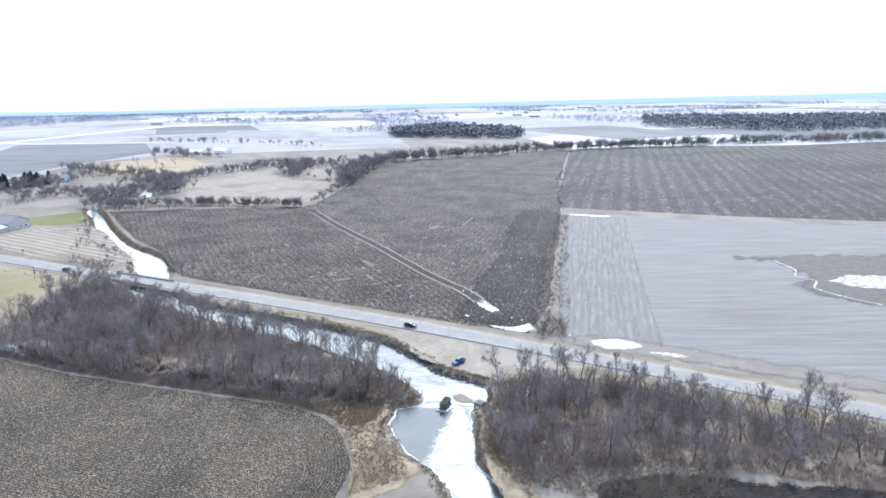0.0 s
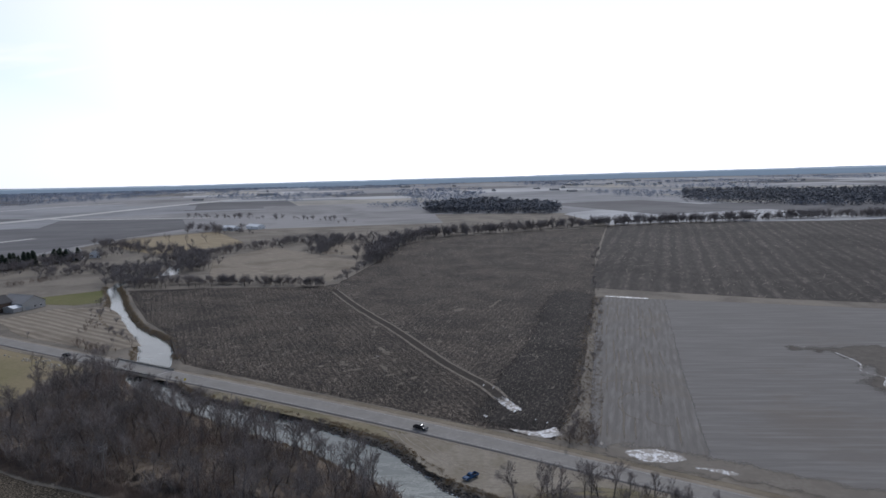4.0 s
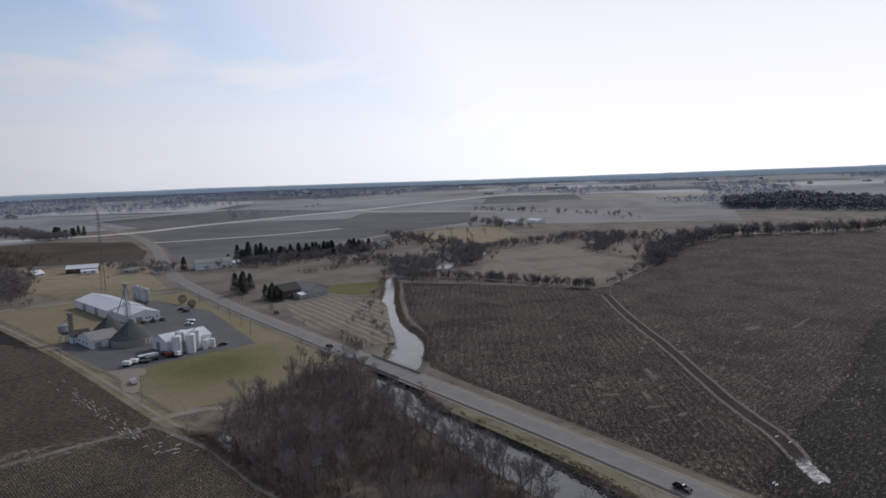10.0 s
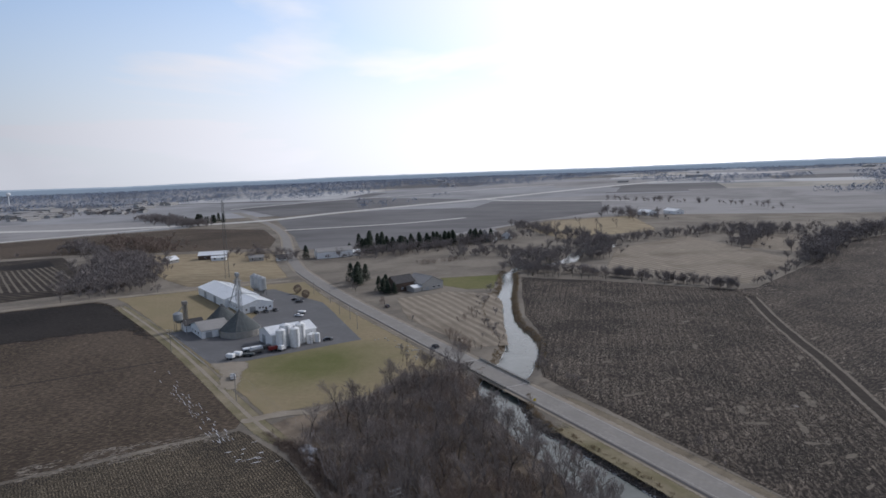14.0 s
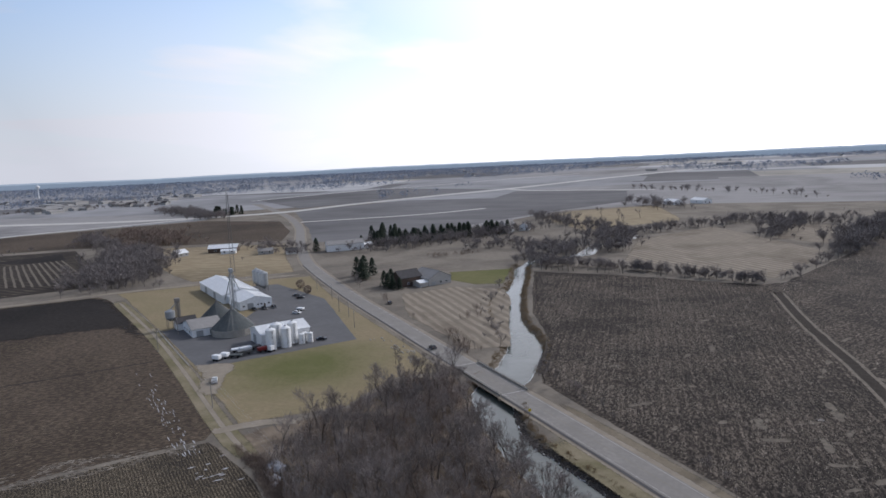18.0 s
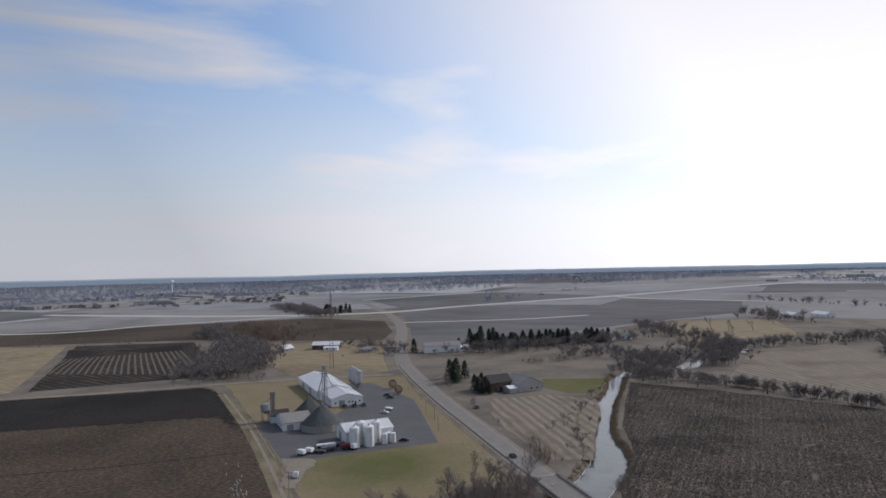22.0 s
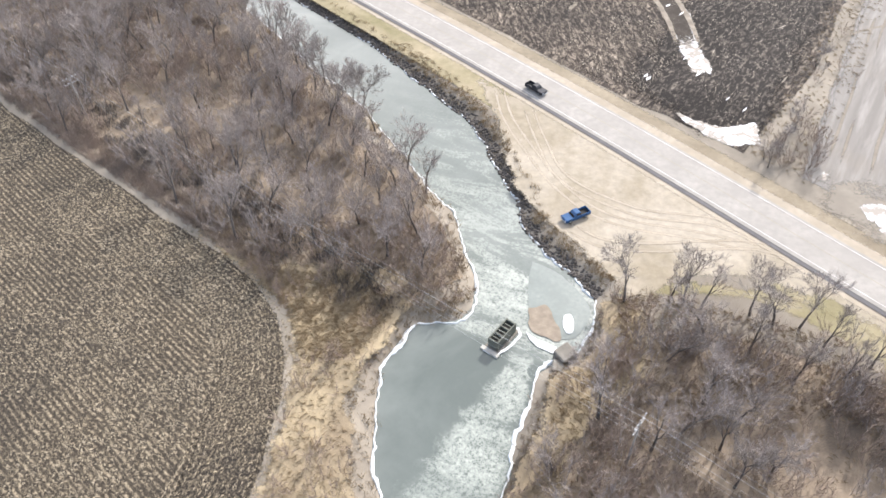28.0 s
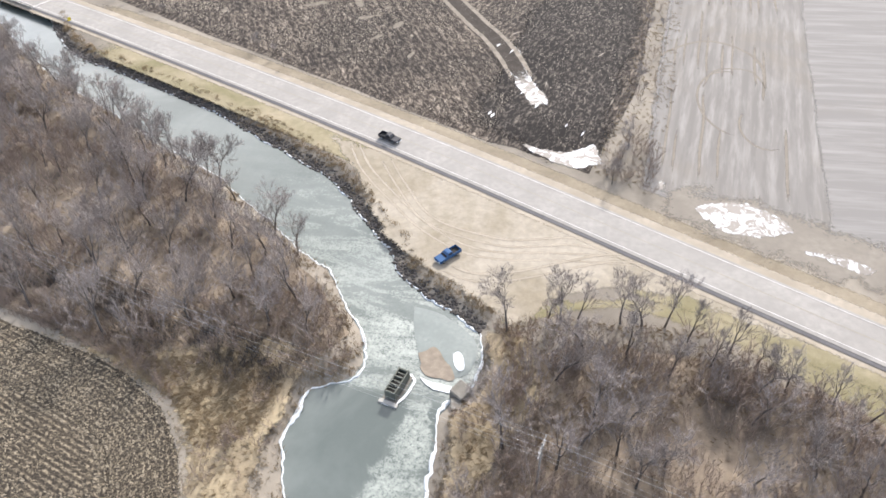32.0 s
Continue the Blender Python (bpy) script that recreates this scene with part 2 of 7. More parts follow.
M["stubble_damp"] = field("damp_maize_stubble", (0.022, 0.020, 0.0185), (0.14, 0.122, 0.10), STUBBLE_TURN, 0.80, 0.85, (0.50, 0.66), 2.6, (0.42, 0.64), 0.030, (0.018, 0.016, 0.015), stretch=1.5, relief=0.7, distort=0.6)
M["stubble_head"] = field("maize_stubble_headland", (0.030, 0.0245, 0.019), (0.275, 0.225, 0.158), 70, 0.80, 0.3, (0.48, 0.64), 3.0, (0.42, 0.64), 0.030, (0.022, 0.019, 0.0165), stretch=1.0, relief=0.7, distort=0.6)
M["brown"] = field("brown_worked_soil", (0.060, 0.046, 0.035), (0.195, 0.150, 0.106), 62, 1.5, 0.4, (0.46, 0.66), 1.0, (0.42, 0.66), 0.012, stretch=2.0)
M["dark_soil"] = field("dark_wet_soil", (0.025, 0.0215, 0.0195), (0.058, 0.049, 0.041), 22, 1.5, 0.4)
M["chisel"] = field("chisel_ploughed_stubble", (0.032, 0.0255, 0.0215), (0.295, 0.246, 0.195), 79, 1.7, 0.35, (0.46, 0.66), 1.3, (0.40, 0.62), 0.035, (0.020, 0.017, 0.0155), stretch=2.4, relief=0.6, distort=0.8, bands=0.25, band_width=3.2)
M["chisel_west"] = field("chisel_ploughed_stubble_west", (0.032, 0.0255, 0.0215), (0.295, 0.246, 0.195), 119, 1.7, 0.35, (0.46, 0.66), 1.3, (0.40, 0.62), 0.035, (0.020, 0.017, 0.0155), stretch=2.4, relief=0.6, distort=0.8, bands=0.35, band_width=3.2)
M["chisel_wet"] = field("moist_ploughed_stubble", (0.021, 0.018, 0.0165), (0.20, 0.172, 0.142), 79, 1.7, 0.35, (0.50, 0.70), 1.3, (0.40, 0.62), 0.035, (0.014, 0.012, 0.011), stretch=2.4, relief=0.6, distort=0.8)
M["chisel_far"] = field("dark_ploughed_stubble", (0.058, 0.05, 0.044), (0.19, 0.165, 0.14), 80, 9.0, 0.6, (0.45, 0.74), 0.30, (0.45, 0.62), 0.01, stretch=4.0, bands=0.5, band_width=13.0)
M["pale"] = field("pale_bean_stubble", (0.160, 0.150, 0.139), (0.218, 0.206, 0.192), 5, 3.0, 0.5, (0.45, 0.65), 0.35, (0.55, 0.75), 0.013, (0.15, 0.13, 0.11), stretch=12.0, relief=0.1)
M["pale_rows"] = field("pale_stubble_headland", (0.158, 0.146, 0.133), (0.222, 0.208, 0.191), 82, 3.0, 0.4, (0.45, 0.65), 0.5, (0.5, 0.7), 0.03, (0.17, 0.15, 0.125), bands=0.20, band_width=2.6, stretch=8.0, relief=0.1)
M["tan"] = field("tan_stubble", (0.24, 0.204, 0.158), (0.335, 0.288, 0.228), -28, 4.0, 0.6, (0.45, 0.65), 0.4, (0.5, 0.7), 0.02, (0.12, 0.095, 0.07), bands=0.5, band_width=5.0, stretch=6.0)
# bare field, lightened and greyed: some distance haze is in its colour
M["grey"] = field("grey_bare_field", (0.258, 0.247, 0.240), (0.325, 0.313, 0.304), 25, 8.0, 0.5, (0.45, 0.65), 0.1, (0.45, 0.65), 0.005, stretch=6.0)
M["straw"] = field("straw_yellow_grass", (0.25, 0.20, 0.128), (0.33, 0.275, 0.18), 25, 6.0, 0.2, (0.45, 0.65), 0.2, (0.5, 0.7), 0.01)
M["garden"] = field("striped_garden_rows", (0.055, 0.045, 0.037), (0.20, 0.165, 0.12), 14, 2.0, 0.3, (0.5, 0.7), 0.4, bands=0.85, band_width=6.0, stretch=8.0)
# far fields: distance haze is put into the colour, paler and greyer
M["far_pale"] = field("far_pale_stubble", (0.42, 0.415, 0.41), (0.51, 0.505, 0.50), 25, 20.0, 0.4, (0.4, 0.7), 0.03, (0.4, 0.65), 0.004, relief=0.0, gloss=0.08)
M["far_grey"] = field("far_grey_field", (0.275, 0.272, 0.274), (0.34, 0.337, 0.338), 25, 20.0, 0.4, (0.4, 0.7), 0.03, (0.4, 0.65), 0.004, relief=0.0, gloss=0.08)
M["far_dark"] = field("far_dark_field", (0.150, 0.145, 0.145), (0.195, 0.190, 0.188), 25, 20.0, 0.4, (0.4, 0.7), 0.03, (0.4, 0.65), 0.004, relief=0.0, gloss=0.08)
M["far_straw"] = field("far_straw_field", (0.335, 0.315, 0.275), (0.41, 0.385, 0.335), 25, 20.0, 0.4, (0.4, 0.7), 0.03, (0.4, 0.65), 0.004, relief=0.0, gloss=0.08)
M["mud"] = plain("wet_mud", (0.095, 0.082, 0.069), (0.145, 0.127, 0.107), 0.25, 0.85, bump=0.4, spec=0.1)
M["gravel"] = plain("pale_gravel", (0.31, 0.27, 0.215), (0.22, 0.187, 0.142), 0.16, 0.95, bump=0.3, spec=0.12)
M["layby"] = grass("trampled_gravel_and_grass", (0.292, 0.258, 0.208), (0.215, 0.184, 0.136), 0.06, (0.42, 0.66), fine_at=(0.55, 1.0))
M["edge"] = plain("dark_patched_asphalt", (0.105, 0.10, 0.10), (0.075, 0.072, 0.074), 0.2, 0.85, bump=0.2, spec=0.12)
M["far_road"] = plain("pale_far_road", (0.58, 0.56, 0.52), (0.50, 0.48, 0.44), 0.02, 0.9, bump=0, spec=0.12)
M["rut"] = plain("dark_wet_rut", (0.042, 0.036, 0.031), (0.075, 0.064, 0.054), 0.4, 0.95, bump=0.4, spec=0.05)
M["track"] = plain("earth_track", (0.16, 0.13, 0.10), (0.105, 0.083, 0.064), 0.2, 0.95, bump=0.4, spec=0.05)
M["tan_track"] = plain("trodden_pale_soil", (0.235, 0.205, 0.168), (0.10, 0.085, 0.07), 0.55, 0.95, bump=0.4, spec=0.05)
M["straw_mat"] = plain("matted_straw", (0.21, 0.183, 0.148), (0.085, 0.072, 0.06), 0.5, 0.95, bump=0.4, spec=0.05)
M["road"] = plain("worn_asphalt", (0.275, 0.258, 0.235), (0.215, 0.20, 0.183), 0.15, 0.9, bump=0.1, spec=0.12)
M["pad"] = plain("dark_asphalt_yard", (0.135, 0.133, 0.135), (0.10, 0.099, 0.10), 0.06, 0.85, bump=0.2)
M["line"] = plain("worn_white_line", (0.55, 0.53, 0.50), (0.34, 0.32, 0.29), 0.5, 0.8, bump=0)
M["yellow"] = plain("worn_yellow_line", (0.25, 0.222, 0.165), (0.22, 0.20, 0.165), 0.5, 0.8, bump=0)
M["concrete"] = plain("weathered_concrete", (0.38, 0.36, 0.32), (0.27, 0.255, 0.225), 0.5, 0.9, bump=0.2)
M["ice"] = plain("white_rotten_ice", (0.62, 0.64, 0.65), (0.36, 0.385, 0.385), 1.2, 0.5, bump=0.5)
M["snow_crust"] = plain("snow_crust", (0.60, 0.60, 0.61), (0.36, 0.355, 0.35), 0.8, 0.6, bump=0.5)


def melting_snow():
    """Rotten snow with wet earth and straw showing through it."""
    m, n, l, p = nodes_of("melting_snow", 0.6)
    pos = n.new("ShaderNodeTexCoord").outputs["Object"]
    fine = noise_node(n, l, pos, 2.2, 6, 0.7, 0.6)
    c = mix_node(n, l, ramp_node(n, l, noise_node(n, l, pos, 0.42, 6, 0.70, 1.0), 0.47, 0.57), (0.13, 0.113, 0.096), mix_node(n, l, ramp_node(n, l, fine, 0.38, 0.62), (0.27, 0.265, 0.26), (0.64, 0.65, 0.665)))
    l.new(c, p.inputs["Base Color"])
    bump_node(n, l, p, fine, 0.5, 0.08)
    return m


M["snow"] = melting_snow()


def fleck_material(name, a, b):
    """Loose straw whose tone differs from piece to piece."""
    m, n, l, p = nodes_of(name, 0.95)
    p.inputs["Specular IOR Level"].default_value = 0.1
    l.new(mix_node(n, l, n.new("ShaderNodeNewGeometry").outputs["Random Per Island"], a, b), p.inputs["Base Color"])
    return m


M["straw_fleck"] = fleck_material("loose_straw", (0.07, 0.06, 0.05), (0.32, 0.28, 0.23))
M["stubble_fleck"] = fleck_material("maize_trash", (0.08, 0.065, 0.047), (0.37, 0.305, 0.215))
M["dull_fleck"] = fleck_material("dull_straw", (0.07, 0.055, 0.04), (0.185, 0.152, 0.108))
M["bark"] = plain("grey_brown_bark", (0.115, 0.098, 0.087), (0.18, 0.157, 0.14), 2.5, 0.9, bump=0.3, random_tint=0.4)
M["twig"] = plain("bare_twigs", (0.36, 0.312, 0.282), (0.25, 0.215, 0.194), 0.4, 0.9, bump=0, random_tint=0.4)
M["far_twig"] = plain("far_bare_twigs", (0.25, 0.22, 0.205), (0.165, 0.146, 0.138), 0.05, 0.9, bump=0)
M["pine"] = plain("dark_conifer_needles", (0.030, 0.042, 0.026), (0.018, 0.027, 0.017), 1.0, 0.9, bump=0)
M["brush"] = plain("reddish_brown_brush", (0.275, 0.212, 0.172), (0.175, 0.136, 0.110), 0.05, 0.95, bump=0)
# both woods: distance haze is painted in as a bluish base colour
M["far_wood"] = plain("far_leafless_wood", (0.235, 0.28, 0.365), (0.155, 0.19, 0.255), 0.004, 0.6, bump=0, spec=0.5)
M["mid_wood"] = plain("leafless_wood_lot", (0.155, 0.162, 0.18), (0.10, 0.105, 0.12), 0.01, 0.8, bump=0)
M["reed"] = plain("pale_dead_grass", (0.34, 0.26, 0.16), (0.26, 0.19, 0.115), 0.2, 0.95, bump=0)
M["riprap"] = plain("dark_riprap_stone", (0.060, 0.052, 0.045), (0.115, 0.10, 0.088), 0.7, 0.9, bump=0.4)
M["white_metal"] = plain("white_metal_sheet", (0.84, 0.85, 0.85), (0.76, 0.77, 0.77), 0.15, 0.4, bump=0)
M["grey_metal"] = plain("grey_galvanised_sheet", (0.40, 0.42, 0.43), (0.32, 0.33, 0.34), 0.2, 0.45, 0.5, bump=0)
M["dark_tarp"] = plain("dark_green_grey_tarp", (0.085, 0.095, 0.095), (0.115, 0.125, 0.122), 0.15, 0.8, bump=0.1)
M["white_paint"] = plain("white_tank_paint", (0.86, 0.86, 0.85), (0.78, 0.78, 0.77), 0.3, 0.4, bump=0)
M["grey_wall"] = plain("grey_siding", (0.44, 0.425, 0.40), (0.37, 0.36, 0.34), 0.3, 0.8, bump=0)
M["brown_wall"] = plain("brown_siding", (0.12, 0.085, 0.065), (0.09, 0.065, 0.05), 0.3, 0.8, bump=0)
M["shingle"] = plain("dark_roof_shingles", (0.085, 0.08, 0.08), (0.06, 0.056, 0.056), 0.6, 0.9, bump=0.2)
M["grey_roof"] = plain("grey_roof_shingles", (0.33, 0.315, 0.298), (0.27, 0.257, 0.243), 0.4, 0.85, bump=0.2)
M["glass_dark"] = plain("dark_window_glass", (0.02, 0.024, 0.03), (0.03, 0.034, 0.04), 0.5, 0.08, bump=0)
M["blue_paint"] = plain("blue_car_paint", (0.032, 0.085, 0.185), (0.028, 0.072, 0.16), 0.5, 0.2, bump=0)
M["dark_paint"] = plain("dark_car_paint", (0.025, 0.025, 0.03), (0.035, 0.035, 0.04), 0.5, 0.25, bump=0)
M["red_paint"] = plain("dark_red_paint", (0.22, 0.03, 0.03), (0.16, 0.025, 0.025), 0.5, 0.4, bump=0)
M["rubber"] = plain("black_rubber", (0.02, 0.02, 0.02), (0.03, 0.03, 0.03), 2, 0.9, bump=0)
M["wheel"] = plain("packed_wheel_soil", (0.20, 0.176, 0.146), (0.15, 0.13, 0.108), 0.4, 0.95, bump=0.3, spec=0.05)
M["damp"] = plain("damp_pale_soil", (0.205, 0.182, 0.152), (0.16, 0.14, 0.116), 0.12, 0.9, bump=0.3, spec=0.1)
M["moss"] = plain("mossy_dark_concrete", (0.115, 0.118, 0.098), (0.065, 0.07, 0.056), 0.8, 0.9, bump=0.4)
M["steel"] = plain("weathered_steel", (0.20, 0.20, 0.20), (0.13, 0.125, 0.12), 1, 0.5, 0.6, bump=0)
M["wood_pole"] = plain("weathered_pole_wood", (0.30, 0.275, 0.245), (0.22, 0.20, 0.175), 1, 0.9, bump=0.2)
M["blue_tarp"] = plain("pale_plastic_sheet", (0.42, 0.43, 0.46), (0.30, 0.31, 0.34), 0.8, 0.5, bump=0.3)
M["sign_yellow"] = plain("yellow_sign_face", (0.65, 0.50, 0.03), (0.55, 0.42, 0.03), 1, 0.5, bump=0)


def water_material():
    m, n, l, p = nodes_of("thin_ice_and_water", 0.12)
    p.inputs["Specular IOR Level"].default_value = 0.5
    pos = n.new("ShaderNodeTexCoord").outputs["Object"]
    big = noise_node(n, l, pos, 0.035, 5, 0.6, 0.8)
    mid = noise_node(n, l, pos, 1.9, 7, 0.78, 0.3)
    flow = n.new("ShaderNodeMapping")
    flow.inputs["Rotation"].default_value = (0, 0, radians(62))
    flow.inputs["Scale"].default_value = (0.3, 1.0, 1.0)
    l.new(pos, flow.inputs["Vector"])
    sep = n.new("ShaderNodeSeparateXYZ")
    l.new(pos, sep.inputs["Vector"])
    x, y = sep.outputs["X"], sep.outputs["Y"]

    def calc(op, a, b=0.0):
        k = n.new("ShaderNodeMath")
        k.operation = op
        for s, v in enumerate((a, b)):
            if isinstance(v, (int, float)):
                k.inputs[s].default_value = v
            else:
                l.new(v, k.inputs[s])
        return k.outputs["Value"]

    # slush drifts down to the dam, passes its gap and widens below it
    ragged = calc("MULTIPLY", calc("SUBTRACT", noise_node(n, l, pos, 0.35, 5, 0.65, 0.6), 0.5), 5.0)
    climb = calc("SUBTRACT", calc("MULTIPLY", calc("SUBTRACT", y, 174.0), 0.83), calc("MULTIPLY", calc("ADD", x, 3.0), 0.55))
    above = ramp_node(n, l, calc("DIVIDE", calc("ADD", climb, ragged), 100.0), 0.18, 0.62, (1, 1, 1), (0.12, 0.12, 0.12))
    reach = calc("ADD", calc("MULTIPLY", calc("SUBTRACT", 175.0, y), 0.18), 0.9)
    stream = calc("DIVIDE", calc("ABSOLUTE", calc("ADD", calc("SUBTRACT", x, 0.4), ragged)), calc("MAXIMUM", reach, 0.5))
    below = ramp_node(n, l, calc("MULTIPLY", stream, 0.5), 0.36, 0.62, (1, 1, 1), (0.03, 0.03, 0.03))
    side = ramp_node(n, l, calc("DIVIDE", calc("SUBTRACT", calc("ADD", y, calc("MULTIPLY", ragged, 0.3)), 171.6), 3.0), 0.2, 0.8)
    slush = mix_node(n, l, side, below, above)
    grain = noise_node(n, l, pos, 3.2, 6, 0.8, 0.4)
    veil = ramp_node(n, l, noise_node(n, l, flow.outputs["Vector"], 0.22, 5, 0.65, 0.9), 0.40, 0.60, (0.2, 0.2, 0.2), (1, 1, 1))
    frost = mix_node(n, l, 1.0, ramp_node(n, l, mix_node(n, l, 0.5, mid, grain), 0.40, 0.60), veil, "MULTIPLY")
    frost = mix_node(n, l, 1.0, frost, slush, "MULTIPLY")
    c = mix_node(n, l, ramp_node(n, l, big, 0.35, 0.65), (0.062, 0.075, 0.069), (0.115, 0.128, 0.119))
    c = mix_node(n, l, frost, c, (0.27, 0.292, 0.258))
    l.new(c, p.inputs["Base Color"])
    r = ramp_node(n, l, frost, 0.0, 0.8, (0.16, 0.16, 0.16), (0.6, 0.6, 0.6))
    l.new(r, p.inputs["Roughness"])
    bump_node(n, l, p, mid, 0.08, 0.05)
    return m


WATER = -1.4
M["water"] = water_material()


# ---- lie of the far land ----
RIM_AZ = (-100, -85, -75, -65, -55, -28, -14, 0, 6, 18, 27, 50)
RIM_EL = (-0.85, -0.92, -1.08, -1.28, -1.30, -1.40, -1.28, -1.08, -0.95, -0.70, -0.50, -0.40)


def rim_angle(x, y):
    """How far below eye level the skyline stands, seen from the flight line, in degrees."""
    return np.interp(np.degrees(np.arctan2(x, y - 60.0)), RIM_AZ, RIM_EL)


def far_lie(x, y):
    """The rise or fall of the land beyond 1.4 km: it dips westward and climbs to low hills in the east."""
    d = np.hypot(x, y - 60.0)
    rim = 44.0 + 4200.0 * np.tan(np.radians(rim_angle(x, y)))
    return rim * np.clip((d - 1400.0) / 2800.0, 0, 1.0) ** 2


# ---- mesh helpers ----
def mesh_np(name, verts, faces, material, parent=None, smooth=False, cover=None):
    """One mesh object from arrays of corners and of triangles or quads."""
    verts, faces = np.array(verts, np.float32), np.asarray(faces, np.int32)
    if parent is None:
        verts[:, 2] += far_lie(verts[:, 0], verts[:, 1])
    me = bpy.data.meshes.new(name)
    k = faces.shape[1]
    me.vertices.add(len(verts))
    me.vertices.foreach_set("co", verts.ravel())
    me.loops.add(faces.size)
    me.loops.foreach_set("vertex_index", faces.ravel())
    me.polygons.add(len(faces))
    me.polygons.foreach_set("loop_start", np.arange(0, faces.size, k, dtype=np.int32))
    me.update(calc_edges=True)
    if smooth:
        me.polygons.foreach_set("use_smooth", np.ones(len(faces), bool))
    me.validate()
    if cover is not None:
        me.attributes.new("cover", "FLOAT", "POINT").data.foreach_set("value", np.asarray(cover, np.float32))
    me.materials.append(material)
    ob = new(name, me)
    ob.parent = parent
    return ob


FRAYED = {}


def frayed(material, grain=0.6):
    """The same surface thinning out in crumbs towards its edge, where the mesh's cover falls to nothing."""
    if material.name not in FRAYED:
        m = material.copy()
        m.name = material.name + "_thinning"
        n, l = m.node_tree.nodes, m.node_tree.links
        a = n.new("ShaderNodeAttribute")
        a.attribute_name = "cover"
        crumbs = noise_node(n, l, n.new("ShaderNodeTexCoord").outputs["Object"], 1.0 / grain, 6, 0.75, 0.5)
        add = n.new("ShaderNodeMath")
        add.operation = "MULTIPLY_ADD"
        add.inputs[1].default_value = 1.0
        l.new(a.outputs["Fac"], add.inputs[0])
        low = n.new("ShaderNodeMath")
        low.operation = "MULTIPLY_ADD"
        low.inputs[1].default_value, low.inputs[2].default_value = 1.6, -0.8
        l.new(crumbs, low.inputs[0])
        l.new(low.outputs["Value"], add.inputs[2])
        mixed = n.new("ShaderNodeMixShader")
        l.new(ramp_node(n, l, add.outputs["Value"], 0.36, 0.60), mixed.inputs["Fac"])
        l.new(n.new("ShaderNodeBsdfTransparent").outputs["BSDF"], mixed.inputs[1])
        l.new(n["Principled BSDF"].outputs["BSDF"], mixed.inputs[2])
        l.new(mixed.outputs["Shader"], n["Material Output"].inputs["Surface"])
        FRAYED[material.name] = m
    return FRAYED[material.name]


def part(name, bm, material, parent=None, label="", smooth=False):
    me = bpy.data.meshes.new(name)
    bmesh.ops.recalc_face_normals(bm, faces=bm.faces)
    bm.to_mesh(me)
    bm.free()
    me.materials.append(material)
    if smooth:
        for f in me.polygons:
            f.use_smooth = True
    ob = new(name, me)
    ob.parent = parent
    if label:
        ob["label"] = label
    return ob


def thing(name, m, label, category, group="", kind=""):
    ob = new(name)
    ob.matrix_world = m
    ob.empty_display_size = 0.5
    return tagged(ob, label, category, group, kind)


def add_box(bm, x0, y0, z0, x1, y1, z1, bevel=0.0, m=None):
    made = bmesh.ops.create_cube(bm, size=1.0, matrix=Matrix.Translation(((x0 + x1) / 2, (y0 + y1) / 2, (z0 + z1) / 2)) @ Matrix.Diagonal((x1 - x0, y1 - y0, z1 - z0, 1)))
    vs = made["verts"]
    if bevel:
        es = list({e for v in vs for e in v.link_edges})
        got = bmesh.ops.bevel(bm, geom=es, offset=bevel, segments=1, affect="EDGES")
        vs = got["verts"]
    if m is not None:
        bmesh.ops.transform(bm, matrix=m, verts=list({v for v in vs}))
    return vs


def box(x0, y0, z0, x1, y1, z1, bevel=0.0):
    bm = bmesh.new()
    add_box(bm, x0, y0, z0, x1, y1, z1, bevel)
    return bm


def add_tube(bm, a, b, r0, r1=None, sides=8, caps=True):
    a, b = Vector(a), Vector(b)
    d = b - a
    turn = d.to_track_quat("Z", "Y").to_matrix().to_4x4()
    bmesh.ops.create_cone(bm, cap_ends=caps, segments=sides, radius1=r0, radius2=r0 if r1 is None else max(r1, 1e-4), depth=d.length, matrix=Matrix.Translation((a + b) / 2) @ turn)


def tube(a, b, r0, r1=None, sides=8):
    bm = bmesh.new()
    add_tube(bm, a, b, r0, r1, sides)
    return bm


def smooth_line(pts, step=6.0):
    """A curve through the points (Catmull-Rom), as an array with about that spacing."""
    p = np.array(pts, float)
    p = np.vstack([2 * p[0] - p[1], p, 2 * p[-1] - p[-2]])
    out = []
    for i in range(1, len(p) - 2):
        n = max(1, int(np.linalg.norm(p[i + 1] - p[i]) / step))
        for t in np.arange(n) / n:
            out.append(0.5 * (2 * p[i] + (p[i + 1] - p[i - 1]) * t + (2 * p[i - 1] - 5 * p[i] + 4 * p[i + 1] - p[i + 2]) * t ** 2 + (3 * p[i] - p[i - 1] - 3 * p[i + 1] + p[i + 2]) * t ** 3))
    return np.array(out + [p[-2]])


def offset_line(line, d):
    """The line moved d metres to its left."""
    t = np.gradient(line, axis=0)
    t /= np.linalg.norm(t, axis=1, keepdims=True)
    return line + np.stack([-t[:, 1], t[:, 0]], 1) * np.reshape(d, (-1, 1))


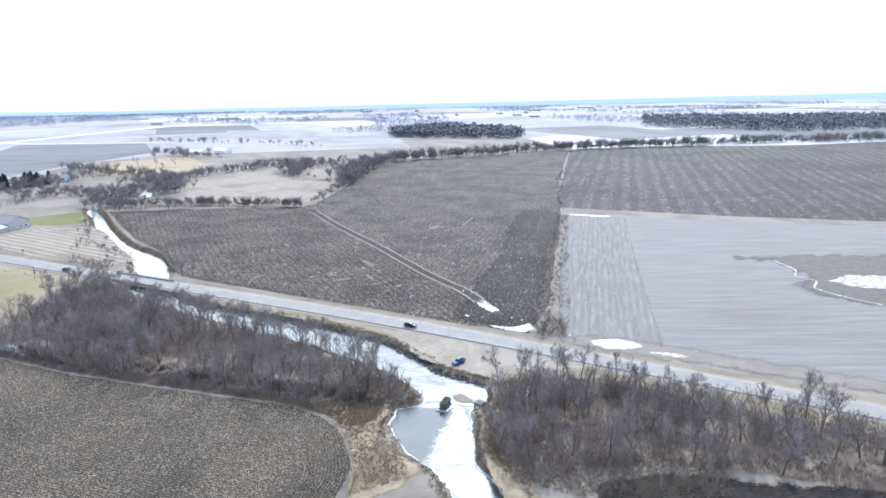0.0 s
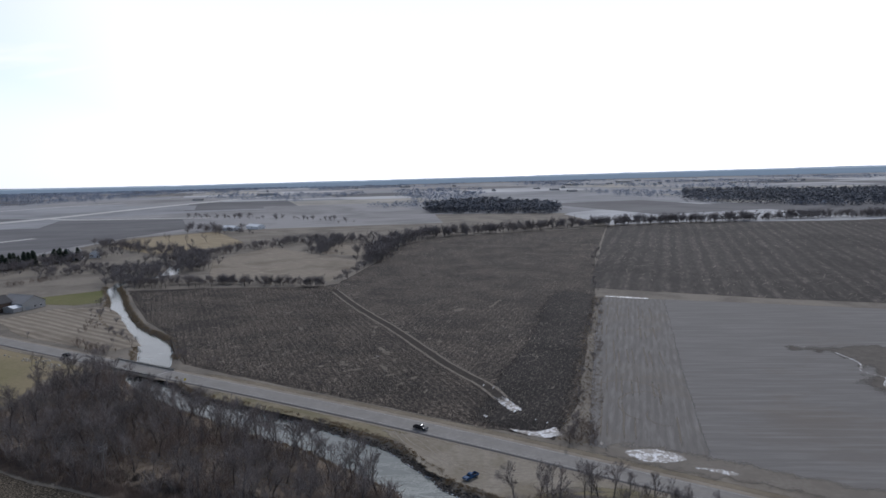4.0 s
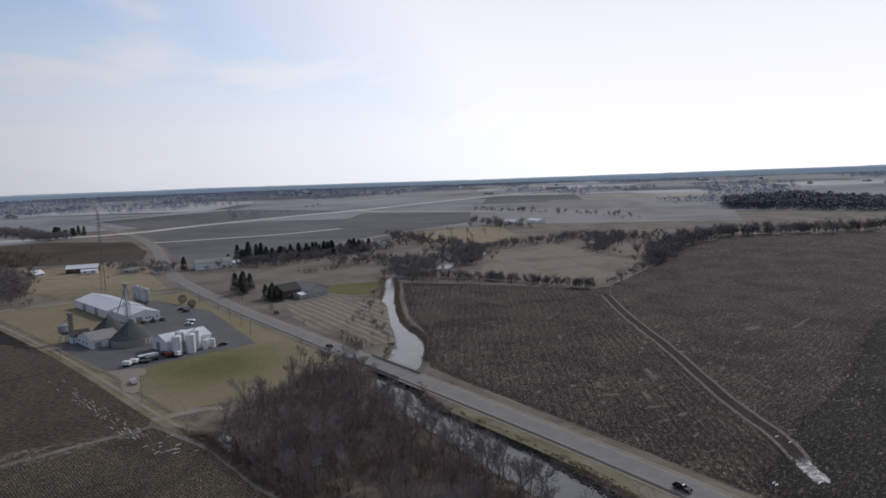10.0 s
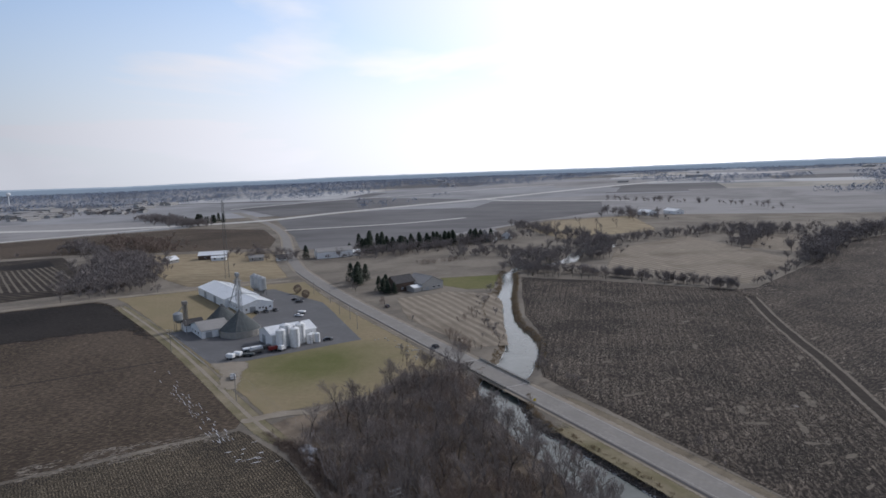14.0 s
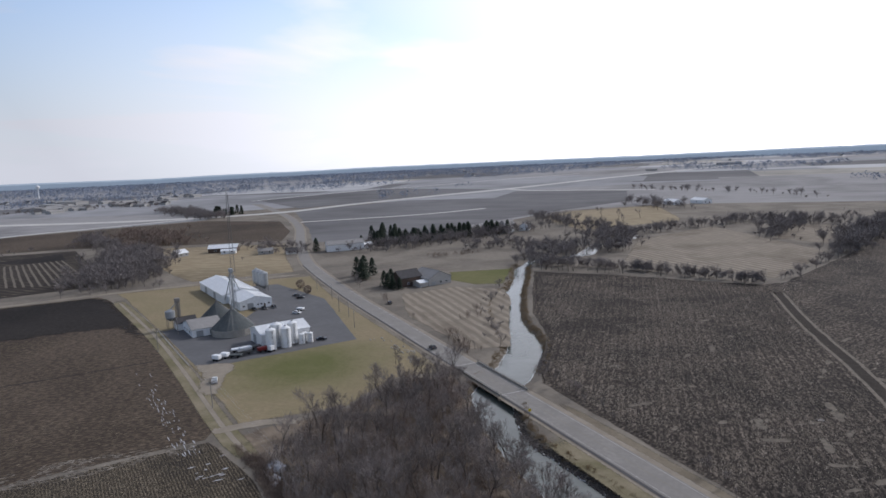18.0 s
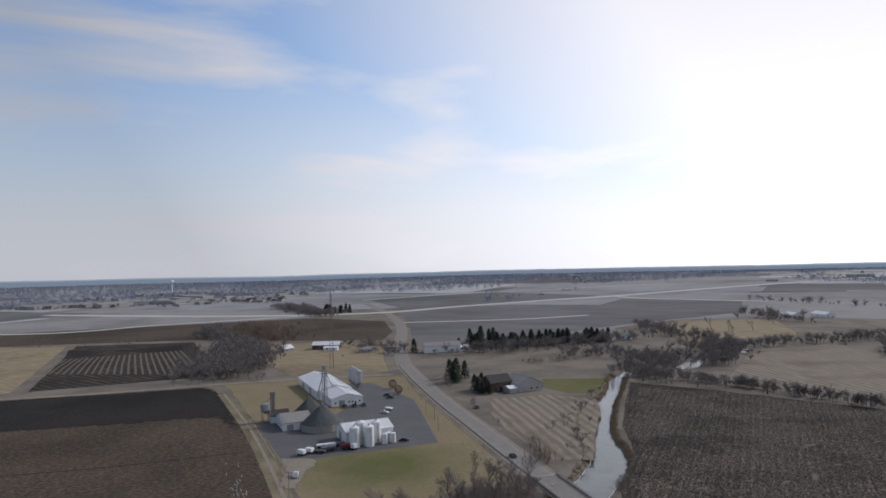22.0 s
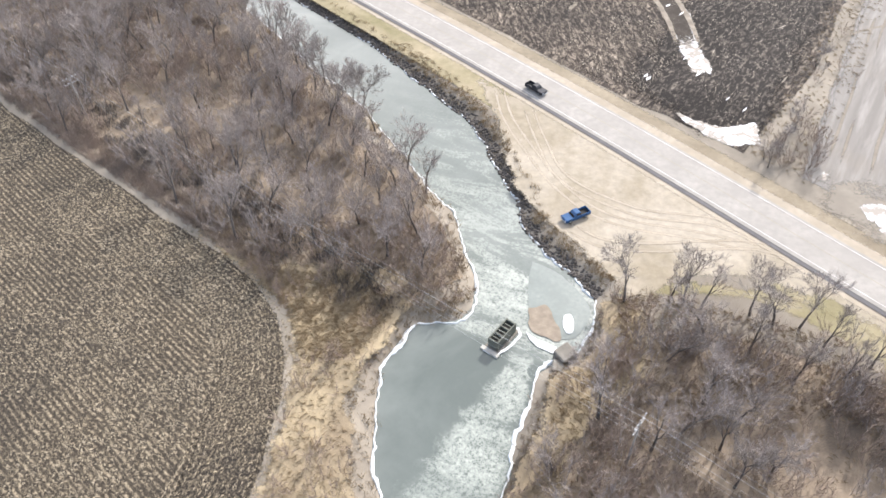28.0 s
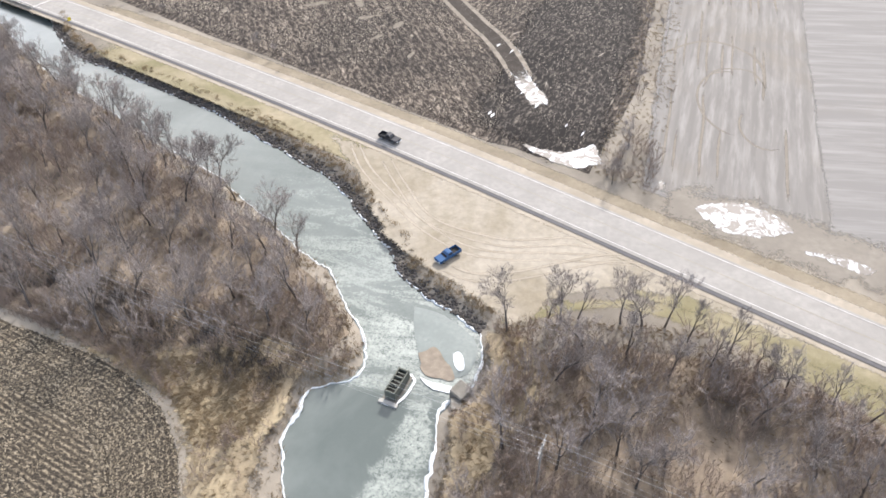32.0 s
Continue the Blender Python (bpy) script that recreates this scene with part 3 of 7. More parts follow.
def strip(name, line, lo, hi, z, material, crown=0.0, fray=0.0):
    """A band along a line from lo to hi metres to its left, lying at z; fray: the width over which its edges thin out."""
    n = len(line)
    z = np.broadcast_to(z, (n,))
    cols = (lo, lo + fray, (lo + hi) / 2, hi - fray, hi) if fray else (lo, (lo + hi) / 2, hi)
    v = np.vstack([np.c_[offset_line(line, c), z + (crown if k == len(cols) // 2 else 0.0)] for k, c in enumerate(cols)])
    i = np.arange(n - 1)
    f = np.vstack([np.c_[k * n + i, k * n + i + 1, (k + 1) * n + i + 1, (k + 1) * n + i] for k in range(len(cols) - 1)])
    if not fray:
        return mesh_np(name, v, f, material)
    ends = np.clip(np.minimum(np.arange(n), np.arange(n)[::-1]) / 3.0, 0, 1)
    return mesh_np(name, v, f, frayed(material), cover=np.concatenate([k * ends for k in (0, 1, 1, 1, 0)]))


def patch(name, pts, z, material, fray, label, category, ragged=0.8, curve=True):
    """A patch of ground cover that thins out towards a ragged edge."""
    p = smooth_line(list(pts) + [pts[0]], 2.0)[:-1] if curve else np.array(pts, float)
    h = max(0.35, fray * 0.45)
    lo, hi = p.min(0) - 2, p.max(0) + 2
    gx, gy = np.meshgrid(np.arange(lo[0], hi[0] + h, h), np.arange(lo[1], hi[1] + h, h), indexing="ij")
    q = np.c_[gx.ravel(), gy.ravel()]
    w = np.array([noise.noise(Vector((x * 0.3, y * 0.3, 2.2))) + 0.5 * noise.noise(Vector((x * 0.9, y * 0.9, 5.2))) for x, y in q]) * ragged
    d = off_line(np.vstack([p, p[:1]]), q) * np.where(inside(p, q), 1, -1) + w
    c = np.clip(d / fray + 0.3, 0, 1)
    i = np.arange(len(q)).reshape(gx.shape)
    f = np.c_[i[:-1, :-1].ravel(), i[1:, :-1].ravel(), i[1:, 1:].ravel(), i[:-1, 1:].ravel()]
    f = f[c[f].max(1) > 0]
    used = np.unique(f)
    back = np.zeros(len(q), int)
    back[used] = np.arange(len(used))
    return tagged(mesh_np(name, np.c_[q, np.full(len(q), z)][used], back[f], frayed(material), cover=c[used]), label, category, "", "structure")


def sheet(name, pts, z, material, ragged=0.6, step=5.0, label="", category="field", curve=False, grid=False, fray=0.0):
    """A flat piece of land with a slightly ragged outline."""
    p = np.array(pts, float)
    if grid:
        u, v = np.meshgrid(np.linspace(0, 1, 9), np.linspace(0, 1, 9), indexing="ij")
        u, v = u.ravel()[:, None], v.ravel()[:, None]
        q = p[0] * (1 - u) * (1 - v) + p[1] * u * (1 - v) + p[2] * u * v + p[3] * (1 - u) * v
        k = (np.arange(8)[:, None] * 9 + np.arange(8)).ravel()
        return tagged(mesh_np(name, np.c_[q, np.full(81, z)], np.c_[k, k + 9, k + 10, k + 1], material), label, category, "", "structure")
    if curve:
        p = smooth_line(list(pts) + [pts[0]], step)[:-1]
    else:
        q = []
        for a, b in zip(p, np.roll(p, -1, 0)):
            n = max(1, int(np.linalg.norm(b - a) / step))
            q += [a + (b - a) * t for t in np.arange(n) / n]
        p = np.array(q)
    w = [noise.noise_vector(Vector((x * 0.13, y * 0.13, 3.1))) * ragged + noise.noise_vector(Vector((x * 0.9, y * 0.9, 7.7))) * (0.45 * min(ragged, 1.5)) for x, y in p]
    p = p + np.array([(v.x, v.y) for v in w])
    q = np.roll(p, -1, 0)
    if (p[:, 0] * q[:, 1] - q[:, 0] * p[:, 1]).sum() < 0:
        p = p[::-1]
    cover, n = None, len(p)
    if fray:
        t = np.roll(p, -1, 0) - np.roll(p, 1, 0)
        t /= np.linalg.norm(t, axis=1, keepdims=True) + 1e-9
        p = np.vstack([p, p + np.c_[-t[:, 1], t[:, 0]] * fray])
        cover = np.r_[np.zeros(n), np.ones(n)]
        k = np.arange(n)
        j = (k + 1) % n
        ring = np.vstack([np.c_[k, j, n + j], np.c_[k, n + j, n + k]])
        tris = np.vstack([ring, n + np.array(tessellate_polygon([[Vector((x, y, 0)) for x, y in p[n:]]]))])
        material = frayed(material)
    else:
        tris = np.array(tessellate_polygon([[Vector((x, y, 0)) for x, y in p]]))
    u, v = p[tris[:, 1]] - p[tris[:, 0]], p[tris[:, 2]] - p[tris[:, 0]]
    back = u[:, 0] * v[:, 1] - u[:, 1] * v[:, 0] < 0
    tris[back] = tris[back][:, ::-1]
    return tagged(mesh_np(name, np.c_[p, np.full(len(p), z)], tris, material, cover=cover), label, category, "", "structure")


def along_line(line, d, count, jitter):
    """Scattered places beside a line, d metres to its left."""
    o = offset_line(line, d)
    t = rng.uniform(0, len(o) - 1.001, count)
    i = t.astype(int)
    return o[i] + (o[i + 1] - o[i]) * (t - i)[:, None] + rng.normal(0, jitter, (count, 2))


def inside(poly, pts):
    """Which of the points lie in the polygon."""
    p, q = np.asarray(poly, float), np.roll(np.asarray(poly, float), -1, 0)
    x, y = pts[:, 0][:, None], pts[:, 1][:, None]
    cross = ((p[:, 1] > y) != (q[:, 1] > y)) & (x < (q[:, 0] - p[:, 0]) * (y - p[:, 1]) / (q[:, 1] - p[:, 1] + 1e-12) + p[:, 0])
    return cross.sum(1) % 2 == 1


def off_line(line, pts):
    """The distance of points from a polyline."""
    a, b = line[:-1], line[1:]
    d = b - a
    best = np.full(len(pts), 1e9)
    for p, v in zip(a, d):
        t = np.clip(((pts - p) @ v) / (v @ v + 1e-12), 0, 1)
        best = np.minimum(best, np.linalg.norm(pts - p - t[:, None] * v, axis=1))
    return best


def spread(poly, count, least=0.0, tries=30):
    """Scattered places in a polygon."""
    p = np.array(poly, float)
    lo, hi = p.min(0), p.max(0)
    if not least:
        got = np.empty((0, 2))
        while len(got) < count:
            q = rng.uniform(lo, hi, (count * 2, 2))
            got = np.vstack([got, q[inside(p, q)]])
        return got[:count]
    got = []
    cand = rng.uniform(lo, hi, (count * tries, 2))
    for c in cand[inside(p, cand)]:
        if all((c[0] - g[0]) ** 2 + (c[1] - g[1]) ** 2 > least ** 2 for g in got):
            got.append(c)
            if len(got) == count:
                break
    return np.array(got)


# ---- river, ground ----
LEFT = smooth_line([(-330, 680), (-285, 632), (-292, 589), (-277, 538), (-290, 507), (-282, 484), (-277, 469), (-250, 432), (-227, 390), (-204, 362), (-171, 328), (-158, 306), (-151, 291),
                    (-144, 276), (-117, 254), (-95, 241), (-77, 231), (-65, 224), (-52, 217.7), (-43, 211), (-34, 205), (-28, 200), (-21, 195.4), (-17.5, 190.6), (-12, 184), (-9.3, 179),
                    (-10.5, 174), (-15.5, 171), (-17, 165), (-15.8, 160), (-13.5, 155), (-10, 148), (-4.6, 142), (1.2, 131), (8, 115), (20, 80), (34, 30)], 2.0)
RIGHT = smooth_line([(-322, 680), (-278, 632), (-284, 589), (-264, 538), (-280, 507), (-275, 479), (-260, 458), (-227, 410), (-193, 366), (-165, 341), (-152, 325), (-139, 300), (-137, 293),
                     (-127, 276), (-112, 261), (-95, 253.4), (-76, 245.8), (-58.5, 237.8), (-41, 227.6), (-26, 218.6), (-19, 210), (-12, 203), (-8.3, 196.4), (0.6, 190.8), (6.9, 186.5),
                     (7.8, 181), (7, 175.6), (3.2, 171.4), (4.6, 165), (4.8, 158), (6, 145), (13, 132), (22, 115), (36, 80), (50, 30)], 2.0)


def wobble(line, amount, scale=0.35):
    w = [noise.noise_vector(Vector((x * scale, y * scale, 1.7))) * amount for x, y in line]
    return line + np.array([(v.x, v.y) for v in w])


LEFT, RIGHT = wobble(LEFT, 0.8), wobble(RIGHT, 0.8)
RIVER = np.vstack([LEFT, RIGHT[::-1]])


def axis(lo, hi, step, far):
    mid = np.arange(lo, hi + step, step)
    grow, d = [], step
    x = 0.0
    while x < far:
        d *= 1.13
        x += d
        grow.append(x)
    g = np.array(grow)
    return np.concatenate([lo - g[::-1], mid, mid[-1] + g])


def ground_height(pts):
    near = (pts[:, 0] > -360) & (pts[:, 0] < 80) & (pts[:, 1] > 0) & (pts[:, 1] < 700)
    z = np.zeros(len(pts))
    q = pts[near]
    d = np.minimum(off_line(LEFT, q), off_line(RIGHT, q)) * np.where(inside(RIVER, q), -1, 1)
    t = np.clip(d / 3.6, 0, 1)
    z[near] = np.where(d < 0, WATER + np.maximum(d * 0.45, -1.2), WATER - WATER * t * t * (3 - 2 * t))
    return z


gx, gy = axis(-330, 70, 2.4, 4100), axis(60, 560, 2.4, 4100)
GX, GY = np.meshgrid(gx, gy, indexing="ij")
gp = np.c_[GX.ravel(), GY.ravel()]
gi = np.arange(len(gp)).reshape(GX.shape)
ground = mesh_np("ground", np.c_[gp, ground_height(gp)], np.c_[gi[:-1, :-1].ravel(), gi[1:, :-1].ravel(), gi[1:, 1:].ravel(), gi[:-1, 1:].ravel()], M["rough_grass"], smooth=True)
tagged(ground, "flat farmland covered in dry brown winter grass", "ground", "", "structure")

water = sheet("water", [(-345, 690), (-240, 690), (-230, 560), (-240, 470), (-120, 325), (-118, 270), (-20, 224), (14, 196), (14, 170), (10, 150), (60, 20), (20, 20), (-20, 140), (-24, 172), (-40, 198), (-90, 230), (-155, 262), (-172, 320), (-300, 470), (-305, 560)],
              WATER, M["water"], 0.0, 400, "grey-green river with thin ice and open water", "water")

# ---- roads ----
ROAD = smooth_line([(-1260, 832), (-1130, 784), (-1010, 737), (-883, 682), (-758, 623), (-641, 556), (-530, 480), (-440, 421.5), (-377, 388.5), (-294, 350.5), (-239, 327.5), (-190, 307), (-110, 274.5), (-50, 249.3), (0, 226.6), (60, 197.5), (130, 164), (300, 86), (600, -40)], 5.0)
near_road = ROAD[(ROAD[:, 0] > -420) & (ROAD[:, 0] < 330)]
tagged(strip("road_shoulder", ROAD, -7.0, 6.8, 0.05, M["gravel"], fray=1.4), "pale gravel shoulder of the country road", "road", "", "structure")
tagged(strip("road", ROAD, -4.3, 4.1, 0.16, M["road"], 0.06), "worn pale grey two-lane country road", "road", "", "structure")
for name, off, mat in (("road_line_edge", 3.45, "line"), ("road_line_edge", -3.55, "line"), ("road_line_centre", 0.0, "yellow")):
    tagged(strip(name, near_road, off - 0.07, off + 0.07, 0.205 if off else 0.235, M[mat]), "worn painted line along the road", "road marking", "", "structure")
tagged(strip("road_edge", near_road, -5.2, -4.3, 0.13, M["edge"]), "dark patched asphalt edge of the road", "road", "", "structure")
tagged(strip("verge", near_road[near_road[:, 0] > -106], -13.0, -4.6, 0.02, M["verge"], fray=1.5), "grassy road verge", "verge", "", "structure")
tagged(strip("verge", near_road[near_road[:, 0] > -128], 4.6, 9.8, 0.02, M["verge_dull"], fray=1.8), "grassy road verge", "verge", "", "structure")
SIDE_ROAD = smooth_line([(-700, -260), (-560, 10), (-495, 152), (-466, 211), (-442, 276), (-412, 338), (-381, 391)], 8.0)
tagged(strip("side_road", SIDE_ROAD, -4.0, 4.0, 0.14, M["gravel"], fray=1.2), "pale gravel side road between the fields", "road", "", "structure")
HIGHWAY = smooth_line([(-1300, 300), (-1000, 480), (-850, 640), (-836, 790), (-815, 958), (-785, 1100), (-768, 1353), (-741, 1624), (-690, 2150), (-600, 2900)], 20)
SPUR = smooth_line([(-786, 1095), (-700, 1070), (-600, 1088), (-505, 1104)], 20)
FAR_ROAD = smooth_line([(-1500, -120), (-984, 200), (-930, 384), (-887, 584), (-855, 640)], 20)
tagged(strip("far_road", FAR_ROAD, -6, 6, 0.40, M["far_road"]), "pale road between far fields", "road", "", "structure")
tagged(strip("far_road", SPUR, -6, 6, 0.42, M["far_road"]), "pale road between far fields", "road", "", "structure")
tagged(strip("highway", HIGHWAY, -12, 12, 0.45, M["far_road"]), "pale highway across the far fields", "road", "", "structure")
TRACK = smooth_line([(-121, 481), (-84, 414), (-55, 367), (-22, 309), (-3, 280), (7, 257)], 6)
for lo, hi, mat, z, fray in ((1.5, 3.4, "tan_track", 0.105, 0.6), (-3.4, -1.5, "tan_track", 0.105, 0.6), (-2.2, 2.2, "rut", 0.09, 0.6)):
    tagged(strip("track", wobble(TRACK, 0.5, 0.12), lo, hi, z, M[mat], fray=fray), "pale rutted farm track across the ploughed field", "track", "", "structure")
LANE = smooth_line([(-418, 272), (-319, 249), (-253, 231), (-186, 211), (-153, 203)], 6)
tagged(strip("verge", LANE, -4.5, 3.8, 0.075, M["verge"], fray=1.6), "olive grass verge along the field lane", "verge", "", "structure")
tagged(strip("lane", LANE, -1.2, 1.2, 0.10, M["gravel"], fray=0.8), "earth lane along the field edge", "track", "", "structure")

# ---- fields ----
sheet("field", [(-178, 203), (-150, 199), (-119, 187.6), (-86.5, 179), (-65, 174.2), (-44, 169), (-34, 164), (-28.6, 157.6), (-25.6, 151.6), (-21.3, 138.6), (-22, 127), (-34, 100), (-70, -120), (-420, -120), (-290, 0), (-222, 100), (-201, 134)],
      0.05, M["stubble"], 0.8, 4, "dark maize stubble field with straw flecks in rows", fray=0.9)
sheet("field", [(-184, 207), (-253, 228), (-319, 246), (-418, 269), (-437, 269), (-462, 211), (-491, 152), (-556, 10), (-620, -120), (-420, -118), (-292, 0), (-223, 100), (-202, 134), (-180, 203)],
      0.06, M["brown"], 0.5, 5, "brown worked soil beside the yard lane", fray=1)
patch("field", [(-298, 240), (-345, 252), (-418, 268.5), (-436, 268), (-461, 211), (-490, 152), (-540, 45), (-450, 45), (-388, 155), (-360, 214), (-345, 243)], 0.072, M["dark_soil"], 7.0, "dark strip of bare soil by the side road", "field", 4.0, False)
sheet("field", [(-132, 297), (-60, 264), (0, 237), (22, 229), (31, 262), (41, 358), (53, 462), (66, 628), (80, 746), (105, 935), (-5, 868), (-100, 800), (-125, 720), (-119, 608), (-122, 500), (-130, 488), (-169, 482), (-209, 477), (-258, 463), (-226, 418), (-193, 374), (-163, 344), (-147, 317)],
      0.05, M["chisel"], 0.8, 5, "dark chisel-ploughed field strewn with straw", fray=1.2)
sheet("field", [(-131, 298), (-60, 265), (0, 238), (5, 256), (-4, 280), (-23, 309), (-56, 367), (-85, 414), (-121, 479), (-130, 486), (-169, 480), (-209, 475), (-256, 461), (-224, 417), (-191, 374), (-161, 344), (-146, 317)], 0.054, M["chisel_west"], 0.8, 5, "dark ploughed stubble west of the farm track", fray=3.0)
patch("field", [(-6, 246), (20, 231), (28, 262), (39, 358), (52, 462), (26, 470), (12, 358), (1, 290)], 0.056, M["chisel_wet"], 8.0, "darker moist edge of the ploughed field", "field", 4.0)
sheet("field", [(51, 491), (157, 460), (241, 445), (600, 360), (1100, 900), (700, 1120), (350, 1030), (107, 945), (82, 746), (68, 628)], 0.06, M["chisel_far"], 1.0, 10, "dark ploughed field with long furrows")
sheet("field", [(31, 226), (34, 262), (43, 358), (55, 460), (153, 444), (241, 427), (620, 340), (520, 60), (130, 185), (80, 204)], 0.05, M["pale"], 0.6, 5, "pale bean stubble with damp stains", fray=1.5)
sheet("field", [(31.5, 227), (34.5, 262), (43.5, 358), (56, 459), (93, 453), (74, 300), (66, 225), (64, 213)], 0.058, M["pale_rows"], 0.6, 5, "pale stubble headland with dark wheel lines", fray=2)
sheet("field", [(-229, 521), (-268, 612), (-252, 715), (-127, 608), (-129, 508)], 0.06, M["tan"], 1.0, 6, "tan stubble field between tree lines", fray=2)
sheet("field", [(-183, 659), (-205, 751), (-158, 754), (-131, 644)], 0.08, M["tan"], 1.0, 6, "small tan field inside the trees")
sheet("field", [(-446, 725), (-340, 645), (-294, 744), (-308, 770), (-387, 878), (-449, 796)], 0.06, M["straw"], 1.5, 6, "straw-yellow meadow with scattered trees", fray=3)
sheet("field", [(-800, 690), (-600, 560), (-450, 560), (-460, 720), (-460, 800), (-390, 890), (-330, 915), (-113, 1000), (-173, 1292), (-300, 1440), (-560, 1270), (-690, 1140), (-780, 1010), (-800, 854)], 0.05, M["grey"], 2, 20, "wide grey-brown bare field")
sheet("field", [(-845, 690), (-720, 614), (-612, 548), (-520, 486), (-470, 530), (-470, 755), (-449, 921), (-540, 1080), (-700, 1060), (-770, 1040), (-800, 854)], 0.09, M["far_dark"], 2, 20, "dark brown bare field beside the highway")
sheet("field", [(-281, 371), (-268, 403), (-240, 412), (-222, 396), (-196, 362), (-166, 325), (-178, 313), (-240, 338)], 0.06, M["tan"], 0.8, 4, "harvested field with curved rows by the river", fray=1.5)
sheet("lawn", [(-305, 436), (-276, 466), (-249, 424), (-262, 412), (-285, 415)], 0.08, M["lawn_green"], 1.0, 4, "green lawn behind the grey house", "lawn", fray=3.0)
sheet("lawn", [(-413, 275), (-438, 279), (-409, 336), (-377, 381), (-312, 349), (-241, 320), (-190, 299), (-166, 287), (-176, 272), (-168, 244), (-183, 214), (-252, 234), (-319, 252)], 0.05, M["lawn"], 0.6, 4, "patchy green and straw winter lawn round the yard", "lawn", fray=2.0)
sheet("yard", [(-252, 236), (-243, 246), (-228, 297), (-309, 341), (-372, 352), (-382, 338), (-330, 318), (-308, 292), (-318, 253)], 0.09, M["pad"], 0.3, 5, "dark grey asphalt yard", "yard")
sheet("field", [(-766, 251), (-700, 347), (-474, 292), (-507, 178)], 0.08, M["garden"], 1.0, 8, "dark garden plot with pale parallel rows", fray=2)
sheet("field", [(-830, 170), (-766, 243), (-512, 170), (-506, 150), (-600, 30), (-760, 30)], 0.07, M["straw"], 1.0, 8, "straw-coloured field by the side road")
sheet("field", [(-653, 376), (-599, 421), (-539, 471), (-470, 425), (-400, 385), (-431, 325), (-470, 330)], 0.07, M["straw"], 1.0, 8, "straw-coloured farmyard grass", fray=3)
sheet("field", [(-984, 200), (-896, 428), (-848, 555), (-730, 590), (-620, 530), (-560, 480), (-650, 400), (-720, 350), (-790, 250), (-850, 150)], 0.05, M["brown"], 1.0, 12, "brown worked field")
sheet("field", [(-1000, 200), (-910, 428), (-860, 560), (-1000, 700), (-1400, 600), (-1700, 100), (-1500, -120)], 0.06, M["far_grey"], 1.0, 20, "wide grey field before the town")
patch("turnout", [(-34, 234.5), (-24, 222), (-15, 207), (-7, 199.5), (2, 194), (9, 189), (13, 188), (18, 194), (26, 198), (38, 198), (52, 193), (60, 192), (56, 198), (30, 211), (8, 220)], 0.035, M["layby"], 2.6, "pale trampled gravel lay-by beside the road", "lay-by", 1.5)

for k in range(23):
    t = k / 22
    row = np.array([(-642 - 20 * t, 315 - 89 * t), (-566 - 58 * t, 300 - 89 * t), (-489 - 95 * t, 285 - 88 * t)])
    tagged(strip("garden_row", wobble(smooth_line(row, 5.0), 0.5, 0.2), -0.8, 0.8, 0.12, M["straw_mat"]), "pale row of straw mulch across the garden plot", "garden row", "", "structure")
for plot in ([(-735, 240), (-690, 262), (-668, 238), (-672, 226)], [(-688, 330), (-640, 318), (-646, 296), (-688, 268)]):
    sheet("field", plot, 0.12, M["dark_soil"], 0.6, 6, "dark bare plot at the end of the garden")

# ---- bare trees ----
def grow(seed, height, spread_angle, limbs, lean=0.0):
    """Limbs and twigs of a leafless tree: two lists of (from, to, radius, radius)."""
    r = random.Random(seed)
    wood, twigs = [], []

    def turned(d, angle, spin):
        side = d.orthogonal().normalized()
        side.rotate(Matrix.Rotation(spin, 3, d))
        return (d * math.cos(angle) + side * math.sin(angle)).normalized()

    def limb(p, d, length, rad, level):
        steps = 3 if level < 2 else 2
        for k in range(steps):
            d = (d + Vector((r.gauss(0, 0.13), r.gauss(0, 0.13), 0.10 if level else 0.02))).normalized()
            q = p + d * (length / steps)
            r2 = rad * (0.78 if level < 3 else 0.6)
            (wood if level < 2 else twigs).append((p, q, rad, r2, level))
            if level < 4:
                kids = (limbs if level == 0 else 3) if k == steps - 1 else (1 if level < 3 and (level or k) else 2 if level == 3 else 0)
                for c in range(kids):
                    a = r.uniform(0.35, 0.95) * spread_angle
                    limb(q if k == steps - 1 else p + (q - p) * r.uniform(0.4, 1), turned(d, a, r.uniform(0, 6.28)), length * r.uniform(0.52, 0.72), r2 * r.uniform(0.5, 0.7), level + 1)
            p, rad = q, r2
        return

    limb(Vector((0, 0, -0.15)), Vector((lean, r.gauss(0, 0.05), 1)).normalized(), height * 0.40, height * 0.021, 0)
    return wood, twigs


def prisms(segs, sides, tip=False):
    v, f = [], []
    for p, q, r0, r1, level in segs:
        d = (q - p).normalized()
        a = d.orthogonal().normalized()
        b = d.cross(a)
        n = len(v)
        ring = [a * math.cos(6.2832 * k / sides) + b * math.sin(6.2832 * k / sides) for k in range(sides)]
        v += [p + w * r0 for w in ring]
        if tip:
            v.append(q + d * r0)
            f += [(n + k, n + (k + 1) % sides, n + sides) for k in range(sides)]
        else:
            v += [q + w * r1 for w in ring]
            for k in range(sides):
                j = (k + 1) % sides
                f += [(n + k, n + j, n + sides + j), (n + k, n + sides + j, n + sides + k)]
    return np.array(v), np.array(f)


